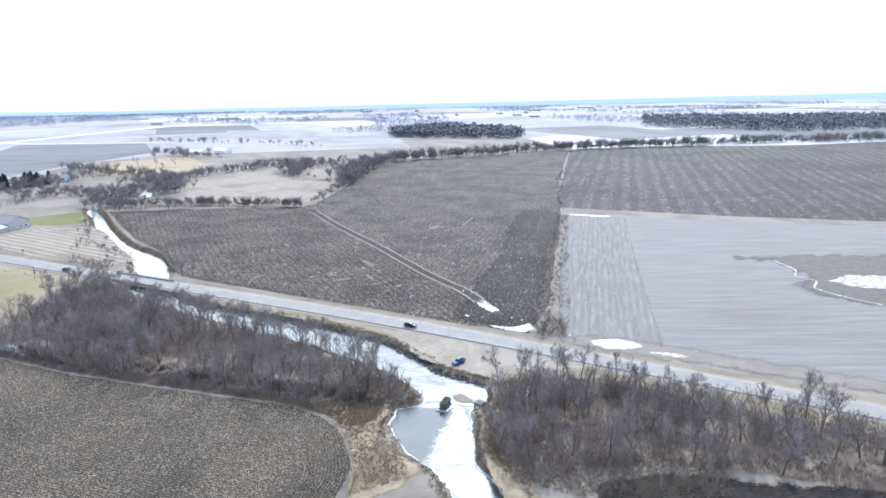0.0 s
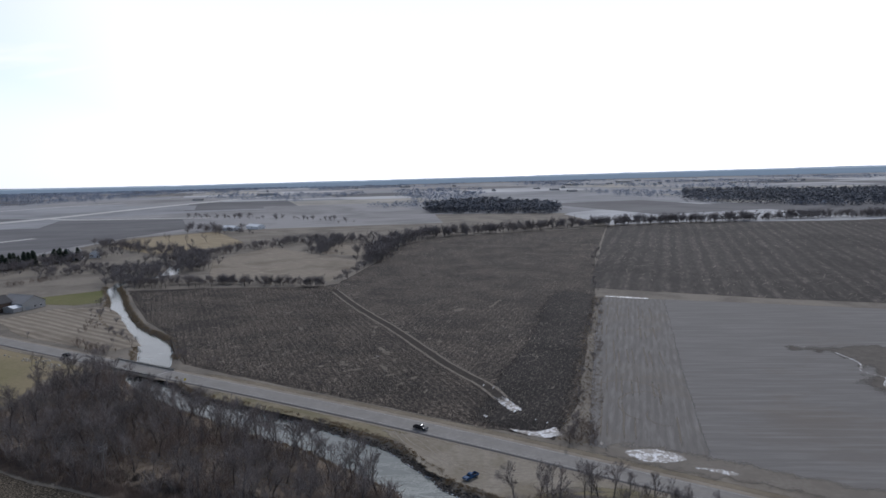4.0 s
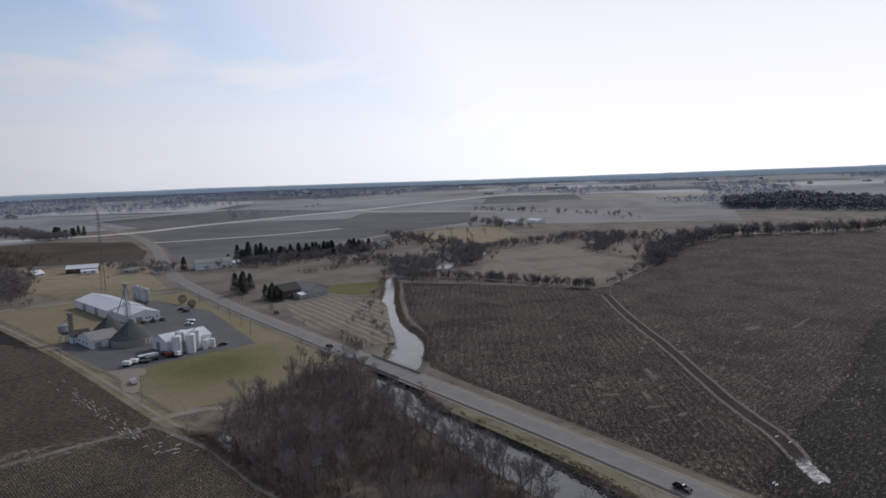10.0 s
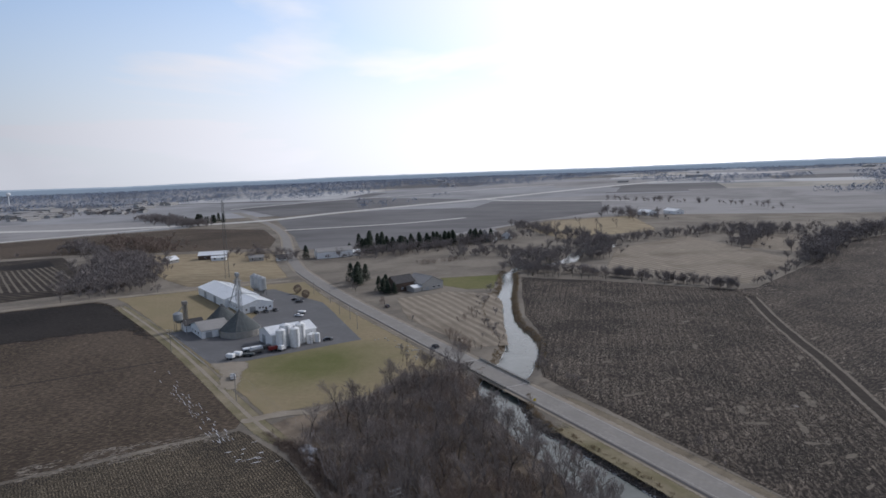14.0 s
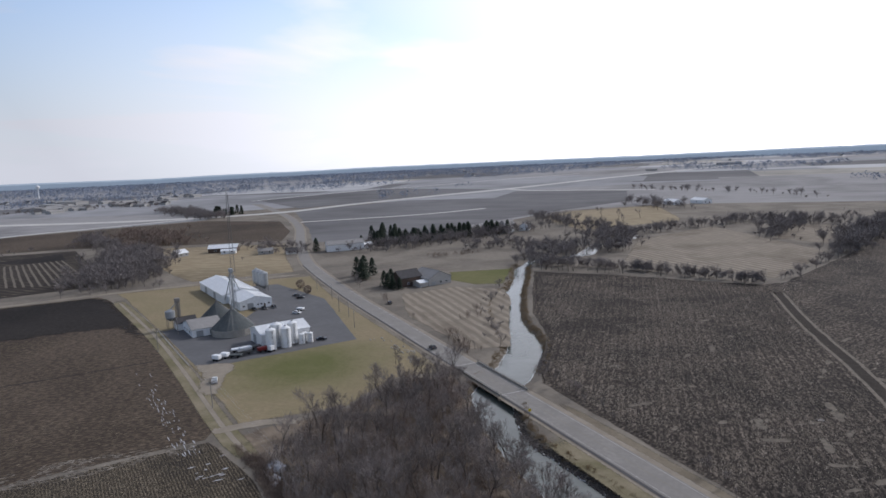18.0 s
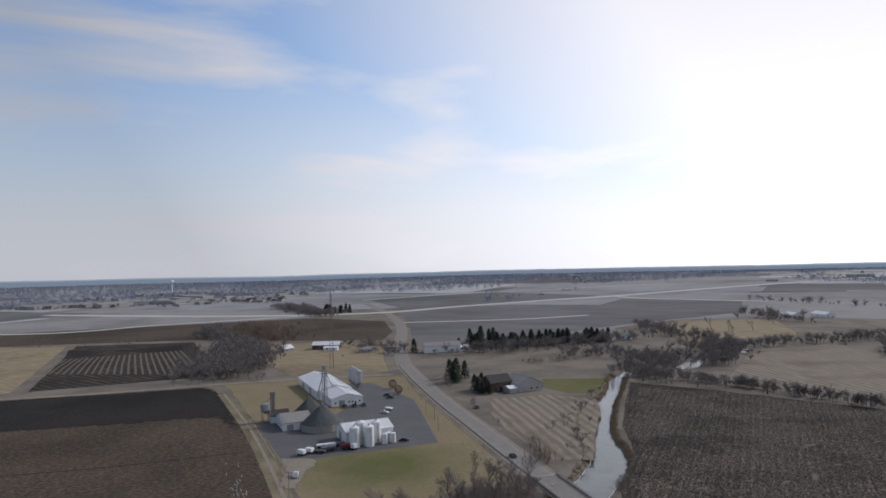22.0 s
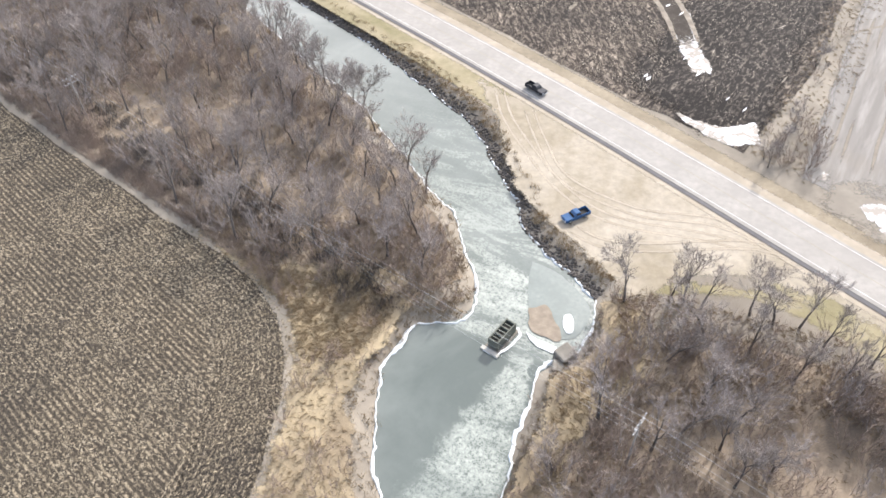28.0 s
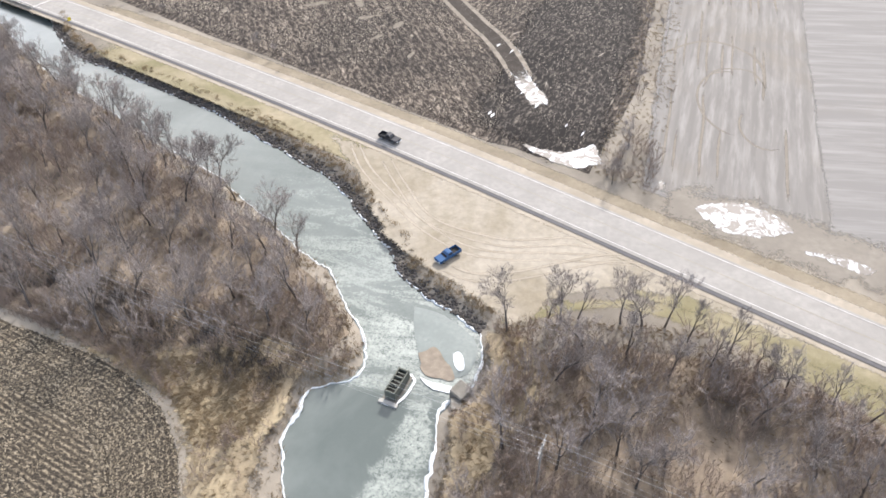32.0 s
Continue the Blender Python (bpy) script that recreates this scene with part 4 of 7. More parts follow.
def slivers(segs, more, seed):
    """The finest twigs, each a thin tapering blade, with side twigs off it."""
    r = random.Random(seed)
    v, f = [], []

    def blade(p, q, w):
        side = (q - p).cross(Vector((r.gauss(0, 1), r.gauss(0, 1), r.gauss(0, 1)))).normalized() * w
        n = len(v)
        v.extend((p - side, p + side, q))
        f.append((n, n + 1, n + 2))

    for p, q, r0, r1, level in segs:
        d = q - p
        blade(p, q + d * 0.3, r0)
        for k in range(more):
            a = p.lerp(q, r.uniform(0.2, 1.0))
            out = (d.normalized() + Vector((r.gauss(0, 0.7), r.gauss(0, 0.7), r.gauss(0.1, 0.5)))).normalized()
            blade(a, a + out * d.length * r.uniform(0.7, 1.5), r0 * 0.6)
    return np.array(v), np.array(f)


TREE_KINDS = []
for seed, h, ang, limbs in ((1, 12, 0.75, 4), (2, 13, 0.6, 3), (3, 10, 0.85, 4), (4, 14, 0.55, 3), (5, 9, 0.9, 5), (6, 11.5, 0.7, 4)):
    wood, twigs = grow(seed, h, ang, limbs)
    for i, (p, q, r0, r1, lv) in enumerate(twigs):
        twigs[i] = (p, q, max(r0, 0.024), max(r1, 0.014), lv)
    w_v, w_f = prisms(wood, 5)
    inner = [s for s in twigs if s[4] == 2]
    outer = [s for s in twigs if s[4] > 2]
    i_v, i_f = prisms(inner, 3)
    o_v, o_f = slivers(outer, 2, seed)
    TREE_KINDS.append((w_v, w_f, np.vstack([i_v, o_v]), np.vstack([i_f, o_f + len(i_v)]), h))


def make_tree(k):
    w_v, w_f, t_v, t_f, h = TREE_KINDS[k]
    ob = new("bare_tree")
    mesh_np("trunk", w_v, w_f, M["bark"], ob)
    mesh_np("crown", t_v, t_f, M["twig"], ob)
    return tagged(ob, "leafless grey-brown tree with fine bare twigs", "tree", "bare trees")


FIRST = [make_tree(k) for k in range(len(TREE_KINDS))]
USED = [0] * len(FIRST)


def plant(x, y, size, k=None, label=""):
    k = random.randrange(len(FIRST)) if k is None else k
    s = size / TREE_KINDS[k][4]
    z = float(ground_height(np.array([[x, y]]))[0])
    m = pose(x, y, z, random.gauss(0, 3), random.gauss(0, 3), random.uniform(0, 360)) @ Matrix.Scale(s, 4)
    if USED[k]:
        ob = copy_thing(FIRST[k], m)
        ob.matrix_basis = m
    else:
        ob = FIRST[k]
        ob.matrix_basis = m
    USED[k] = 1
    if label:
        ob["label"] = label
    return ob


WOOD_W = [(-150, 202), (-119, 190), (-86, 182), (-60, 176), (-42, 171), (-33, 166), (-24, 168), (-17, 176), (-13, 182), (-20, 191), (-30, 198), (-46, 209), (-66, 221), (-96, 238), (-118, 251), (-146, 274), (-160, 286), (-172, 272), (-165, 248), (-165, 225)]
WOOD_E = [(12, 172), (10, 160), (9, 148), (17, 134), (30, 141), (50, 146), (80, 139), (110, 120), (150, 100), (160, 125), (110, 156), (88, 170), (60, 181), (40, 187), (22, 186), (13, 180)]
GLADE = np.array([(-49, 172), (-38, 172), (-26, 176), (-19, 171), (-19, 163), (-27, 158), (-34, 165)], float)
for poly, count, gap in ((WOOD_W, 150, 4.4), (WOOD_E, 90, 4.6)):
    for x, y in spread(poly, count, gap):
        if not inside(RIVER, np.array([[x, y]]))[0] and not inside(GLADE, np.array([[x, y]]))[0] and abs((y - 190) + 0.25 * (x + 98)) > 3.5:
            plant(x, y, random.uniform(8.5, 14.5))
plant(11, 186.5, 11.5, 2, "lone dead-looking tree with few bare limbs beside the river")


def scatter(name, template, faces, places, sizes, material, label, category, z=0.0, tilt=0.1):
    """One object of many turned and scaled copies of a small shape."""
    n, k = len(places), len(template)
    a = rng.uniform(0, 6.2832, n)
    c, s = np.cos(a)[:, None], np.sin(a)[:, None]
    t = template[None] * np.asarray(sizes)[:, None, None]
    x = t[..., 0] * c - t[..., 1] * s + rng.normal(0, tilt, n)[:, None] * t[..., 2] + places[:, :1]
    y = t[..., 0] * s + t[..., 1] * c + rng.normal(0, tilt, n)[:, None] * t[..., 2] + places[:, 1:2]
    zz = t[..., 2] + (np.asarray(z)[:, None] if np.ndim(z) else z)
    f = (faces[None] + (np.arange(n) * k)[:, None, None]).reshape(-1, faces.shape[1])
    return tagged(mesh_np(name, np.stack([x, y, zz], -1).reshape(-1, 3), f, material), label, category, "", "stuff")


def tuft(blades, height, width, lean, seed, thick=0.03):
    r = random.Random(seed)
    v, f = [], []
    for i in range(blades):
        a, d = r.uniform(0, 6.28), r.uniform(0, width)
        x, y = d * math.cos(a), d * math.sin(a)
        b, h = r.uniform(0, 6.28), height * r.uniform(0.5, 1)
        l = h * lean * r.uniform(0.3, 1)
        n = len(v)
        v += [(x - thick * math.sin(b + 1.5), y + thick * math.cos(b + 1.5), -0.05), (x + thick * math.sin(b + 1.5), y - thick * math.cos(b + 1.5), -0.05), (x + l * math.cos(b), y + l * math.sin(b), h)]
        f.append((n, n + 1, n + 2))
    return np.array(v), np.array(f)


sheet("wood_floor", [(-176, 205)] + WOOD_W[:-1] + [(-172, 225)], 0.03, M["floor"], 1.5, 4, "leaf and grass strewn floor of the wood", "ground")
M["straw_floor"] = grass("flattened_straw_grass", (0.30, 0.243, 0.158), (0.185, 0.146, 0.10), 0.09, (0.42, 0.62), fine_at=(0.45, 0.85))
patch("dead_grass_floor", [(-62, 174), (-44, 172), (-30, 178), (-18, 176), (-18, 158), (-12, 147), (-6, 137), (-20, 124), (-22, 140), (-28, 156), (-36, 166)], 0.045, M["straw_floor"], 2.5, "floor of pale flattened grass between field and river", "ground", 1.5)
patch("dead_grass_floor", [(8, 187), (14, 189), (28, 194), (44, 190), (62, 180), (90, 165), (88, 172), (60, 187), (40, 196), (22, 196), (13, 191)], 0.025, M["verge"], 2.0, "olive grass strip between wood and lay-by", "ground", 1.2)
patch("dead_grass_floor", [(8, 186), (14, 186), (17, 176), (13, 166), (12, 156), (15, 140), (22, 124), (14, 124), (7, 146), (6, 160), (6, 170), (9, 177)], 0.045, M["straw_floor"], 2.0, "floor of pale flattened grass along the river bank", "ground", 1.2)
sheet("wood_floor", WOOD_E, 0.03, M["floor"], 1.5, 4, "leaf and grass strewn floor of the wood", "ground")


def thicket(seed, stems, height):
    """A many-stemmed shrub or sapling group of fine bare twigs, about one metre high before scaling."""
    r = random.Random(seed)
    segs = []
    for i in range(stems):
        a, d = r.uniform(0, 6.28), r.uniform(0, 0.16)
        p = Vector((d * math.cos(a), d * math.sin(a), -0.02))
        w = Vector((math.cos(a) * 0.35, math.sin(a) * 0.35, 1)).normalized()
        for k in range(4):
            w = (w + Vector((r.gauss(0, 0.16), r.gauss(0, 0.16), 0.05))).normalized()
            q = p + w * r.uniform(0.17, 0.27)
            segs.append((p, q, 0.010 - 0.0016 * k, 0.004, 2))
            for j in range(9 if k else 2):
                e = (w + Vector((r.gauss(0, 0.6), r.gauss(0, 0.6), r.uniform(0.0, 0.4)))).normalized()
                segs.append((p.lerp(q, r.random()), p.lerp(q, r.random()) + e * r.uniform(0.10, 0.22), 0.0048, 0.003, 3))
            p = q
    a_v, a_f = prisms([g for g in segs if g[4] == 2], 3, True)
    b_v, b_f = slivers([g for g in segs if g[4] == 3], 0, seed)
    return np.vstack([a_v, b_v]), np.vstack([a_f, b_f + len(a_v)])


for poly, count in ((WOOD_W, 1250), (WOOD_E, 1000)):
    for k, mat in ((1, "twig"), (2, "brush")):
        v, f = thicket(k, 6, 1)
        q = spread(poly, count // 2)
        q = q[~inside(RIVER, q) & ~inside(GLADE, q)]
        q = q[np.array([noise.noise(Vector((x * 0.05, y * 0.05, 4.0 + k))) for x, y in q]) > -0.22]
        scatter("thicket", v, f, q, rng.uniform(3.0, 7.0, len(q)), M[mat], "dense thicket of fine bare saplings", "thicket", ground_height(q), 0.08)
for poly, count in ((WOOD_W, 3000), (WOOD_E, 2600)):
    q = spread(poly, count)
    q = q[~inside(RIVER, q) & ~inside(GLADE, q)]
    q = q[np.array([noise.noise(Vector((x * 0.06, y * 0.06, 9.0))) for x, y in q]) > -0.1]
    v, f = tuft(20, 1.0, 0.7, 0.6, 3, 0.022)
    scatter("underbrush", v, f, q, rng.uniform(0.6, 2.0, len(q)), M["brush"], "tangled reddish-brown undergrowth below bare trees", "undergrowth", ground_height(q))
# scrub that fills the margin between the stubble and the wood
MARGIN = [(-172, 206), (-150, 199.5), (-119, 188.6), (-86.5, 180), (-65, 175.2), (-44, 170), (-36, 166.5), (-40, 172), (-60, 178), (-86, 185), (-119, 194), (-146, 205)]
patch("wood_floor", MARGIN, 0.042, M["floor"], 1.2, "leaf and grass strewn margin of the wood", "ground", 0.8, False)
v, f = tuft(20, 1.0, 0.7, 0.6, 17, 0.022)
q = spread(MARGIN, 1500)
scatter("underbrush", v, f, q, rng.uniform(0.6, 1.6, len(q)), M["brush"], "reddish-brown scrub between stubble and wood", "undergrowth", 0.0)
v, f = thicket(6, 6, 1)
q = spread(MARGIN, 160)
scatter("thicket", v, f, q, rng.uniform(1.5, 3.5, len(q)), M["brush"], "low brown saplings along the wood's edge", "thicket", 0.0, 0.1)
# darker scrub under the power line
q = along_line(smooth_line([(-150, 205), (-98, 192), (-40, 178), (-20, 172)], 3), 0.0, 900, 2.5)
v, f = tuft(22, 1.0, 0.7, 0.6, 13, 0.025)
scatter("scrub", v, f, q[~inside(RIVER, q)], rng.uniform(0.8, 2.2, (~inside(RIVER, q)).sum()), M["bark"], "dark cut scrub below the power line", "undergrowth", 0.0)
OPEN_W = [(-62, 175), (-36, 186), (-20, 190), (-10, 181), (-12, 174), (-18, 170), (-18, 158), (-12, 146), (-8, 136), (-20, 128), (-21, 140), (-27, 156), (-35, 165)]
OPEN_E = [(9, 187), (13, 190), (40, 192), (62, 181), (40, 178), (14, 165), (10, 150), (12, 138), (28, 130), (60, 132), (60, 146), (30, 150), (10, 170)]
EAST_BANK = [(8, 186), (13, 188), (15, 178), (12, 168), (11, 158), (14, 140), (20, 126), (12, 128), (6, 146), (5, 160), (5, 170), (8, 176)]
HEAD = [(22, 230), (33, 224), (39, 262), (47, 358), (57, 460), (51, 462), (38, 358), (28, 262)]
BANK = [(-52, 241), (-30, 228), (-17, 213), (-8, 201), (4, 193.5), (11, 188.5), (9, 186), (1, 190), (-10, 199), (-22, 214), (-40, 226), (-60, 237)]
q = np.vstack([spread(WOOD_W, 3500), spread(WOOD_E, 2500), spread(OPEN_W, 3600), spread(OPEN_E, 5200), spread(GLADE, 2600), spread(EAST_BANK, 2600), spread(HEAD, 1500), spread(BANK, 900)])
q = q[~inside(RIVER, q)]
v, f = tuft(12, 0.6, 0.7, 1.4, 5, 0.05)
scatter("dead_grass", v, f, q, rng.uniform(0.4, 1.0, len(q)), M["reed"], "pale flattened dead grass", "grass", ground_height(q))
q = np.vstack([spread(OPEN_W, 230), spread(OPEN_E, 300), spread(EAST_BANK, 60), spread([(24, 230), (34, 224), (36, 240), (29, 244)], 45), spread(HEAD, 50)])
q = q[~inside(RIVER, q) & ~(inside(GLADE, q) & (rng.uniform(0, 1, len(q)) < 0.85))]
v, f = thicket(4, 6, 1)
scatter("thicket", v, f, q, rng.uniform(1.5, 4.0, len(q)), M["brush"], "loose brown saplings in dead grass", "thicket", ground_height(q), 0.1)

# ---- tree lines and far woods ----
def soft_tree(seed, count, size=1.0, fat=1.0):
    """A far leafless tree, one unit high: a stem, rising limbs and a rounded crown of fine twigs."""
    r = random.Random(seed)
    v, f = [(-0.018, 0, 0), (0.018, 0, 0), (0, 0, 0.6), (0, -0.018, 0), (0, 0.018, 0), (0, 0, 0.6)], [(0, 1, 2), (3, 4, 5)]

    def sliver(a, b, w):
        side = (b - a).cross(Vector((r.gauss(0, 1), r.gauss(0, 1), r.gauss(0, 1)))).normalized() * w
        n = len(v)
        v.extend((a - side, a + side, b))
        f.append((n, n + 1, n + 2))

    limbs = []
    for k in range(9):
        a, h, reach = r.uniform(0, 6.283), r.uniform(0.14, 0.40), r.uniform(0.12, 0.34)
        tip = Vector((reach * math.cos(a), reach * math.sin(a), 0.96 - 1.15 * reach + r.uniform(-0.08, 0.04)))
        limbs.append((Vector((0, 0, h)), tip))
        sliver(limbs[-1][0], tip, 0.011 * fat)
    for i in range(count):
        a, b = r.choice(limbs)
        p = a.lerp(b, r.uniform(0.25, 1.0)) + Vector((r.gauss(0, 0.055), r.gauss(0, 0.055), r.gauss(0, 0.045)))
        d = Vector((p.x * 1.6 + r.gauss(0, 0.28), p.y * 1.6 + r.gauss(0, 0.28), 0.22 + r.gauss(0, 0.28))).normalized()
        q = p + d * r.uniform(0.07, 0.19) * size
        q.z = max(0.12, min(q.z, 1.04))
        sliver(p, q, r.uniform(0.004, 0.011) * size * fat)
    return np.array([tuple(p) for p in v]), np.array(f)


far_v, far_f = zip(*(soft_tree(k, 200, 1.15, 1.25) for k in (1, 2, 3)))


def tree_line(points, width, count, lo, hi, material="far_twig", label="line of bare trees along a field edge"):
    line = smooth_line(points, 4.0)
    q = along_line(line, 0.0, count, width)
    for k in (0, 1, 2):
        part_q = q[k::3]
        scatter("tree_line", far_v[k], far_f[k], part_q, 0.65 * lo + (1.1 * hi - 0.65 * lo) * rng.uniform(0, 1, len(part_q)) ** 1.8, M[material], label, "trees", 0.0, 0.03)


tree_line([(-270, 484), (-240, 492), (-209, 496), (-169, 493), (-130, 489)], 2.2, 260, 4, 8, "far_twig", "dense hedge of small bare trees")
tree_line([(-316, 545), (-345, 540), (-365, 520)], 8, 80, 5, 9)
tree_line([(-262, 478), (-275, 500), (-290, 530), (-262, 560), (-290, 620), (-330, 660)], 10, 270, 6, 11)
tree_line([(-124, 500), (-122, 610)], 3.0, 30, 5, 9)
tree_line([(-123, 608), (-129, 730), (-101, 813), (-5, 882), (109, 958), (227, 1000), (348, 1044), (600, 1120)], 7, 1000, 8, 16)
tree_line([(-183, 659), (-200, 751), (-158, 754)], 8, 180, 6, 12)
tree_line([(-316, 588), (-250, 720), (-230, 760), (-160, 800)], 7, 220, 6, 11)
tree_line([(-437, 464), (-419, 502), (-408, 556), (-392, 620)], 9, 170, 6, 11)
tree_line([(-796, 386), (-700, 375), (-600, 355), (-551, 350), (-480, 320)], 9, 330, 6, 11)
tree_line([(-462, 285), (-505, 305), (-560, 338), (-610, 362)], 13, 620, 7, 13, "far_twig", "thick brown brush beside the side road")
tree_line([(-560, 440), (-500, 445), (-470, 440)], 12, 90, 5, 10)
tree_line([(-330, 660), (-400, 690), (-440, 720)], 8, 110, 7, 12)
tree_line([(-865, 575), (-900, 585), (-980, 600), (-1074, 612)], 12, 320, 8, 13)
tree_line([(-640, 400), (-700, 430), (-780, 430)], 16, 260, 7, 12, "brush", "brown bare trees behind the garden plots")
tree_line([(-258, 425), (-240, 403), (-220, 375), (-193, 345), (-178, 322)], 2.5, 26, 3, 6)
tree_line([(28, 229), (31, 262), (42, 358), (54, 470), (66, 628), (80, 746)], 1.5, 60, 2, 5)

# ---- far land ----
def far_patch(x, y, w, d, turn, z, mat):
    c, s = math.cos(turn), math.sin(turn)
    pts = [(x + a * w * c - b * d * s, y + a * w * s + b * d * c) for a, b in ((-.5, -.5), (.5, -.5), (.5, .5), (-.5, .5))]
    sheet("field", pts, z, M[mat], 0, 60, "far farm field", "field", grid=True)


# far ground sheet in the grey that carries painted haze
ring_a, ring_d = np.meshgrid(np.radians(np.linspace(-115, 70, 150)), 1120 + 3300 * np.linspace(0, 1, 24) ** 1.3, indexing="ij")
k = (np.arange(149)[:, None] * 24 + np.arange(23)).ravel()
tagged(mesh_np("far_field", np.c_[(ring_d * np.sin(ring_a)).ravel(), (60 + ring_d * np.cos(ring_a)).ravel(), np.full(ring_a.size, 0.03)], np.c_[k + 24, k + 25, k + 1, k][:, ::-1], M["far_grey"]), "wide winter land out to the hills, greyed for haze", "field", "", "structure")
z_far = 0.12
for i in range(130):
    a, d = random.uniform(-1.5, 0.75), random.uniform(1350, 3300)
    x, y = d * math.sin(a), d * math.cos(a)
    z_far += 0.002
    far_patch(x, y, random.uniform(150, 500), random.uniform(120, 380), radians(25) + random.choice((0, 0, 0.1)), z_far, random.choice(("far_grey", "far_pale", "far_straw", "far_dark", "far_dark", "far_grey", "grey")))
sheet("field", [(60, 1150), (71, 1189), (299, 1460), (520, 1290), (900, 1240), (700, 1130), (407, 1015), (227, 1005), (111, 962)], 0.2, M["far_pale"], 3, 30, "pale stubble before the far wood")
sheet("field", [(-1010, 215), (-940, 390), (-895, 590), (-1000, 690), (-1225, 670), (-1330, 590), (-1420, 395), (-1520, 270), (-1500, 100), (-1250, 20)], 0.2, M["grey"], 3, 30, "wide grey-tan field before the town")
def far_clump(seed, count):
    """A distant crown, one unit high: many small twig sprays filling a rounded, uneven outline."""
    r = random.Random(seed)
    v, f = [], []
    for i in range(count):
        a, z = r.uniform(0, 6.283), r.uniform(0.06, 0.86)
        d = 0.52 * math.sqrt(max(0.0, 1 - ((z - 0.42) / 0.56) ** 2)) * math.sqrt(r.random())
        c = Vector((d * math.cos(a), d * math.sin(a), z))
        n = len(v)
        for k in range(3):
            v.append(c + Vector((r.gauss(0, 0.095), r.gauss(0, 0.095), r.gauss(0, 0.085))))
        f.append((n, n + 1, n + 2))
    return np.array([(p.x, p.y, max(p.z, 0.0)) for p in v]), np.array(f)


v, f = far_clump(5, 28)
CLEAR = [[(60, 1100), (71, 1189), (299, 1470), (531, 1295), (900, 1240), (700, 1100), (400, 1000), (111, 940)], [(-1010, 115), (-840, 790), (-800, 1050), (-450, 1080), (-260, 1300), (60, 1150), (-100, 900), (-450, 700), (-900, 400)],
         [(-1000, 150), (-860, 640), (-1230, 670), (-1350, 590), (-1520, 270), (-1500, 0)], [(-840, 640), (-560, 640), (-500, 1090), (-760, 1620), (-850, 1600)]]
q = np.array([(d * math.sin(a), d * math.cos(a)) for a, d in zip(rng.uniform(-1.6, 1.0, 60000), 1130 + 2700 * rng.uniform(0, 1, 60000) ** 0.8)])
dist = np.linalg.norm(q, axis=1)
lump = np.array([noise.noise(Vector((x * 0.0034 + y * 0.0007, y * 0.0019, 5.0))) + 0.6 * noise.noise(Vector((x * 0.009, y * 0.006, 8.0))) for x, y in q])
town_side = np.clip((-q[:, 0] - np.where(q[:, 1] > 700, 1090, 1430)) / 160, 0, 1)
keep = lump > 0.36 - 0.22 * np.clip((dist - 1300) / 1500, 0, 1) - 0.62 * town_side
for c in CLEAR:
    keep &= ~inside(c, q)
keep &= (np.abs(q[:, 0]) < 4300) & (q[:, 1] < 4600)
q = q[keep][:16000]
scatter("far_wood", v, f, q, rng.uniform(6, 12, len(q)), M["far_wood"], "distant leafless woods and hedgerows, tinted blue for haze", "trees", 0.0, 0.03)
for poly, count in (([(-160, 1190), (45, 1160), (60, 1300), (-90, 1480), (-190, 1330)], 800), ([(310, 1480), (531, 1305), (800, 1400), (1100, 1640), (1300, 1900), (389, 1900)], 2200)):
    q = spread(poly, count)
    scatter("far_wood", v, f, q, rng.uniform(11, 17, len(q)), M["mid_wood"], "distant leafless wood, tinted slightly blue for haze", "trees", 0.0, 0.03)
sheet("field", [(-1112, 800), (-1108, 960), (-1085, 1090), (-812, 1095), (-836, 880), (-868, 716)], 0.42, M["far_dark"], 2, 30, "dark field between two far roads")
for line in ([(-1122, 790), (-1122, 940), (-1100, 1050), (-1072, 1120), (-1030, 1300), (-960, 1600)], [(-690, 592), (-640, 655), (-600, 715), (-575, 790)]):
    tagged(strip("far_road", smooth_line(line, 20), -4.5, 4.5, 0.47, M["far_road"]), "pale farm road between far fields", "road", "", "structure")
# ridges that close the view; their blue haze is painted as emission
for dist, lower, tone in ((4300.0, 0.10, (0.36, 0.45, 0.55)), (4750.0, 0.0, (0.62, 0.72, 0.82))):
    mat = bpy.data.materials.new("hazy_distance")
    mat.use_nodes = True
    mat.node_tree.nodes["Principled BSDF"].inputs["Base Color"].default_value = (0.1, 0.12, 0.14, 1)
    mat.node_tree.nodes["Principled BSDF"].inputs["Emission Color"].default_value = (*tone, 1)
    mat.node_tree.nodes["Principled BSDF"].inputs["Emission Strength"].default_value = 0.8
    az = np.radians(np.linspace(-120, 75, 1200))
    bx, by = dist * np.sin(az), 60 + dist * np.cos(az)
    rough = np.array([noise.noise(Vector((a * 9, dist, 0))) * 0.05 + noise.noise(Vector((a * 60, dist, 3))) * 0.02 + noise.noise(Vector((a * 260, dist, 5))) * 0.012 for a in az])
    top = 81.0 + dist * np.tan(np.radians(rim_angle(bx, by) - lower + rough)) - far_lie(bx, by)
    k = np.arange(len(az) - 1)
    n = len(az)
    tagged(mesh_np("backdrop", np.vstack([np.c_[bx, by, np.full(n, -80.0)], np.c_[bx, by, top]]), np.c_[k, k + 1, n + k + 1, n + k], mat), "distant wooded ridge, blue haze painted as glow", "backdrop", "", "structure")
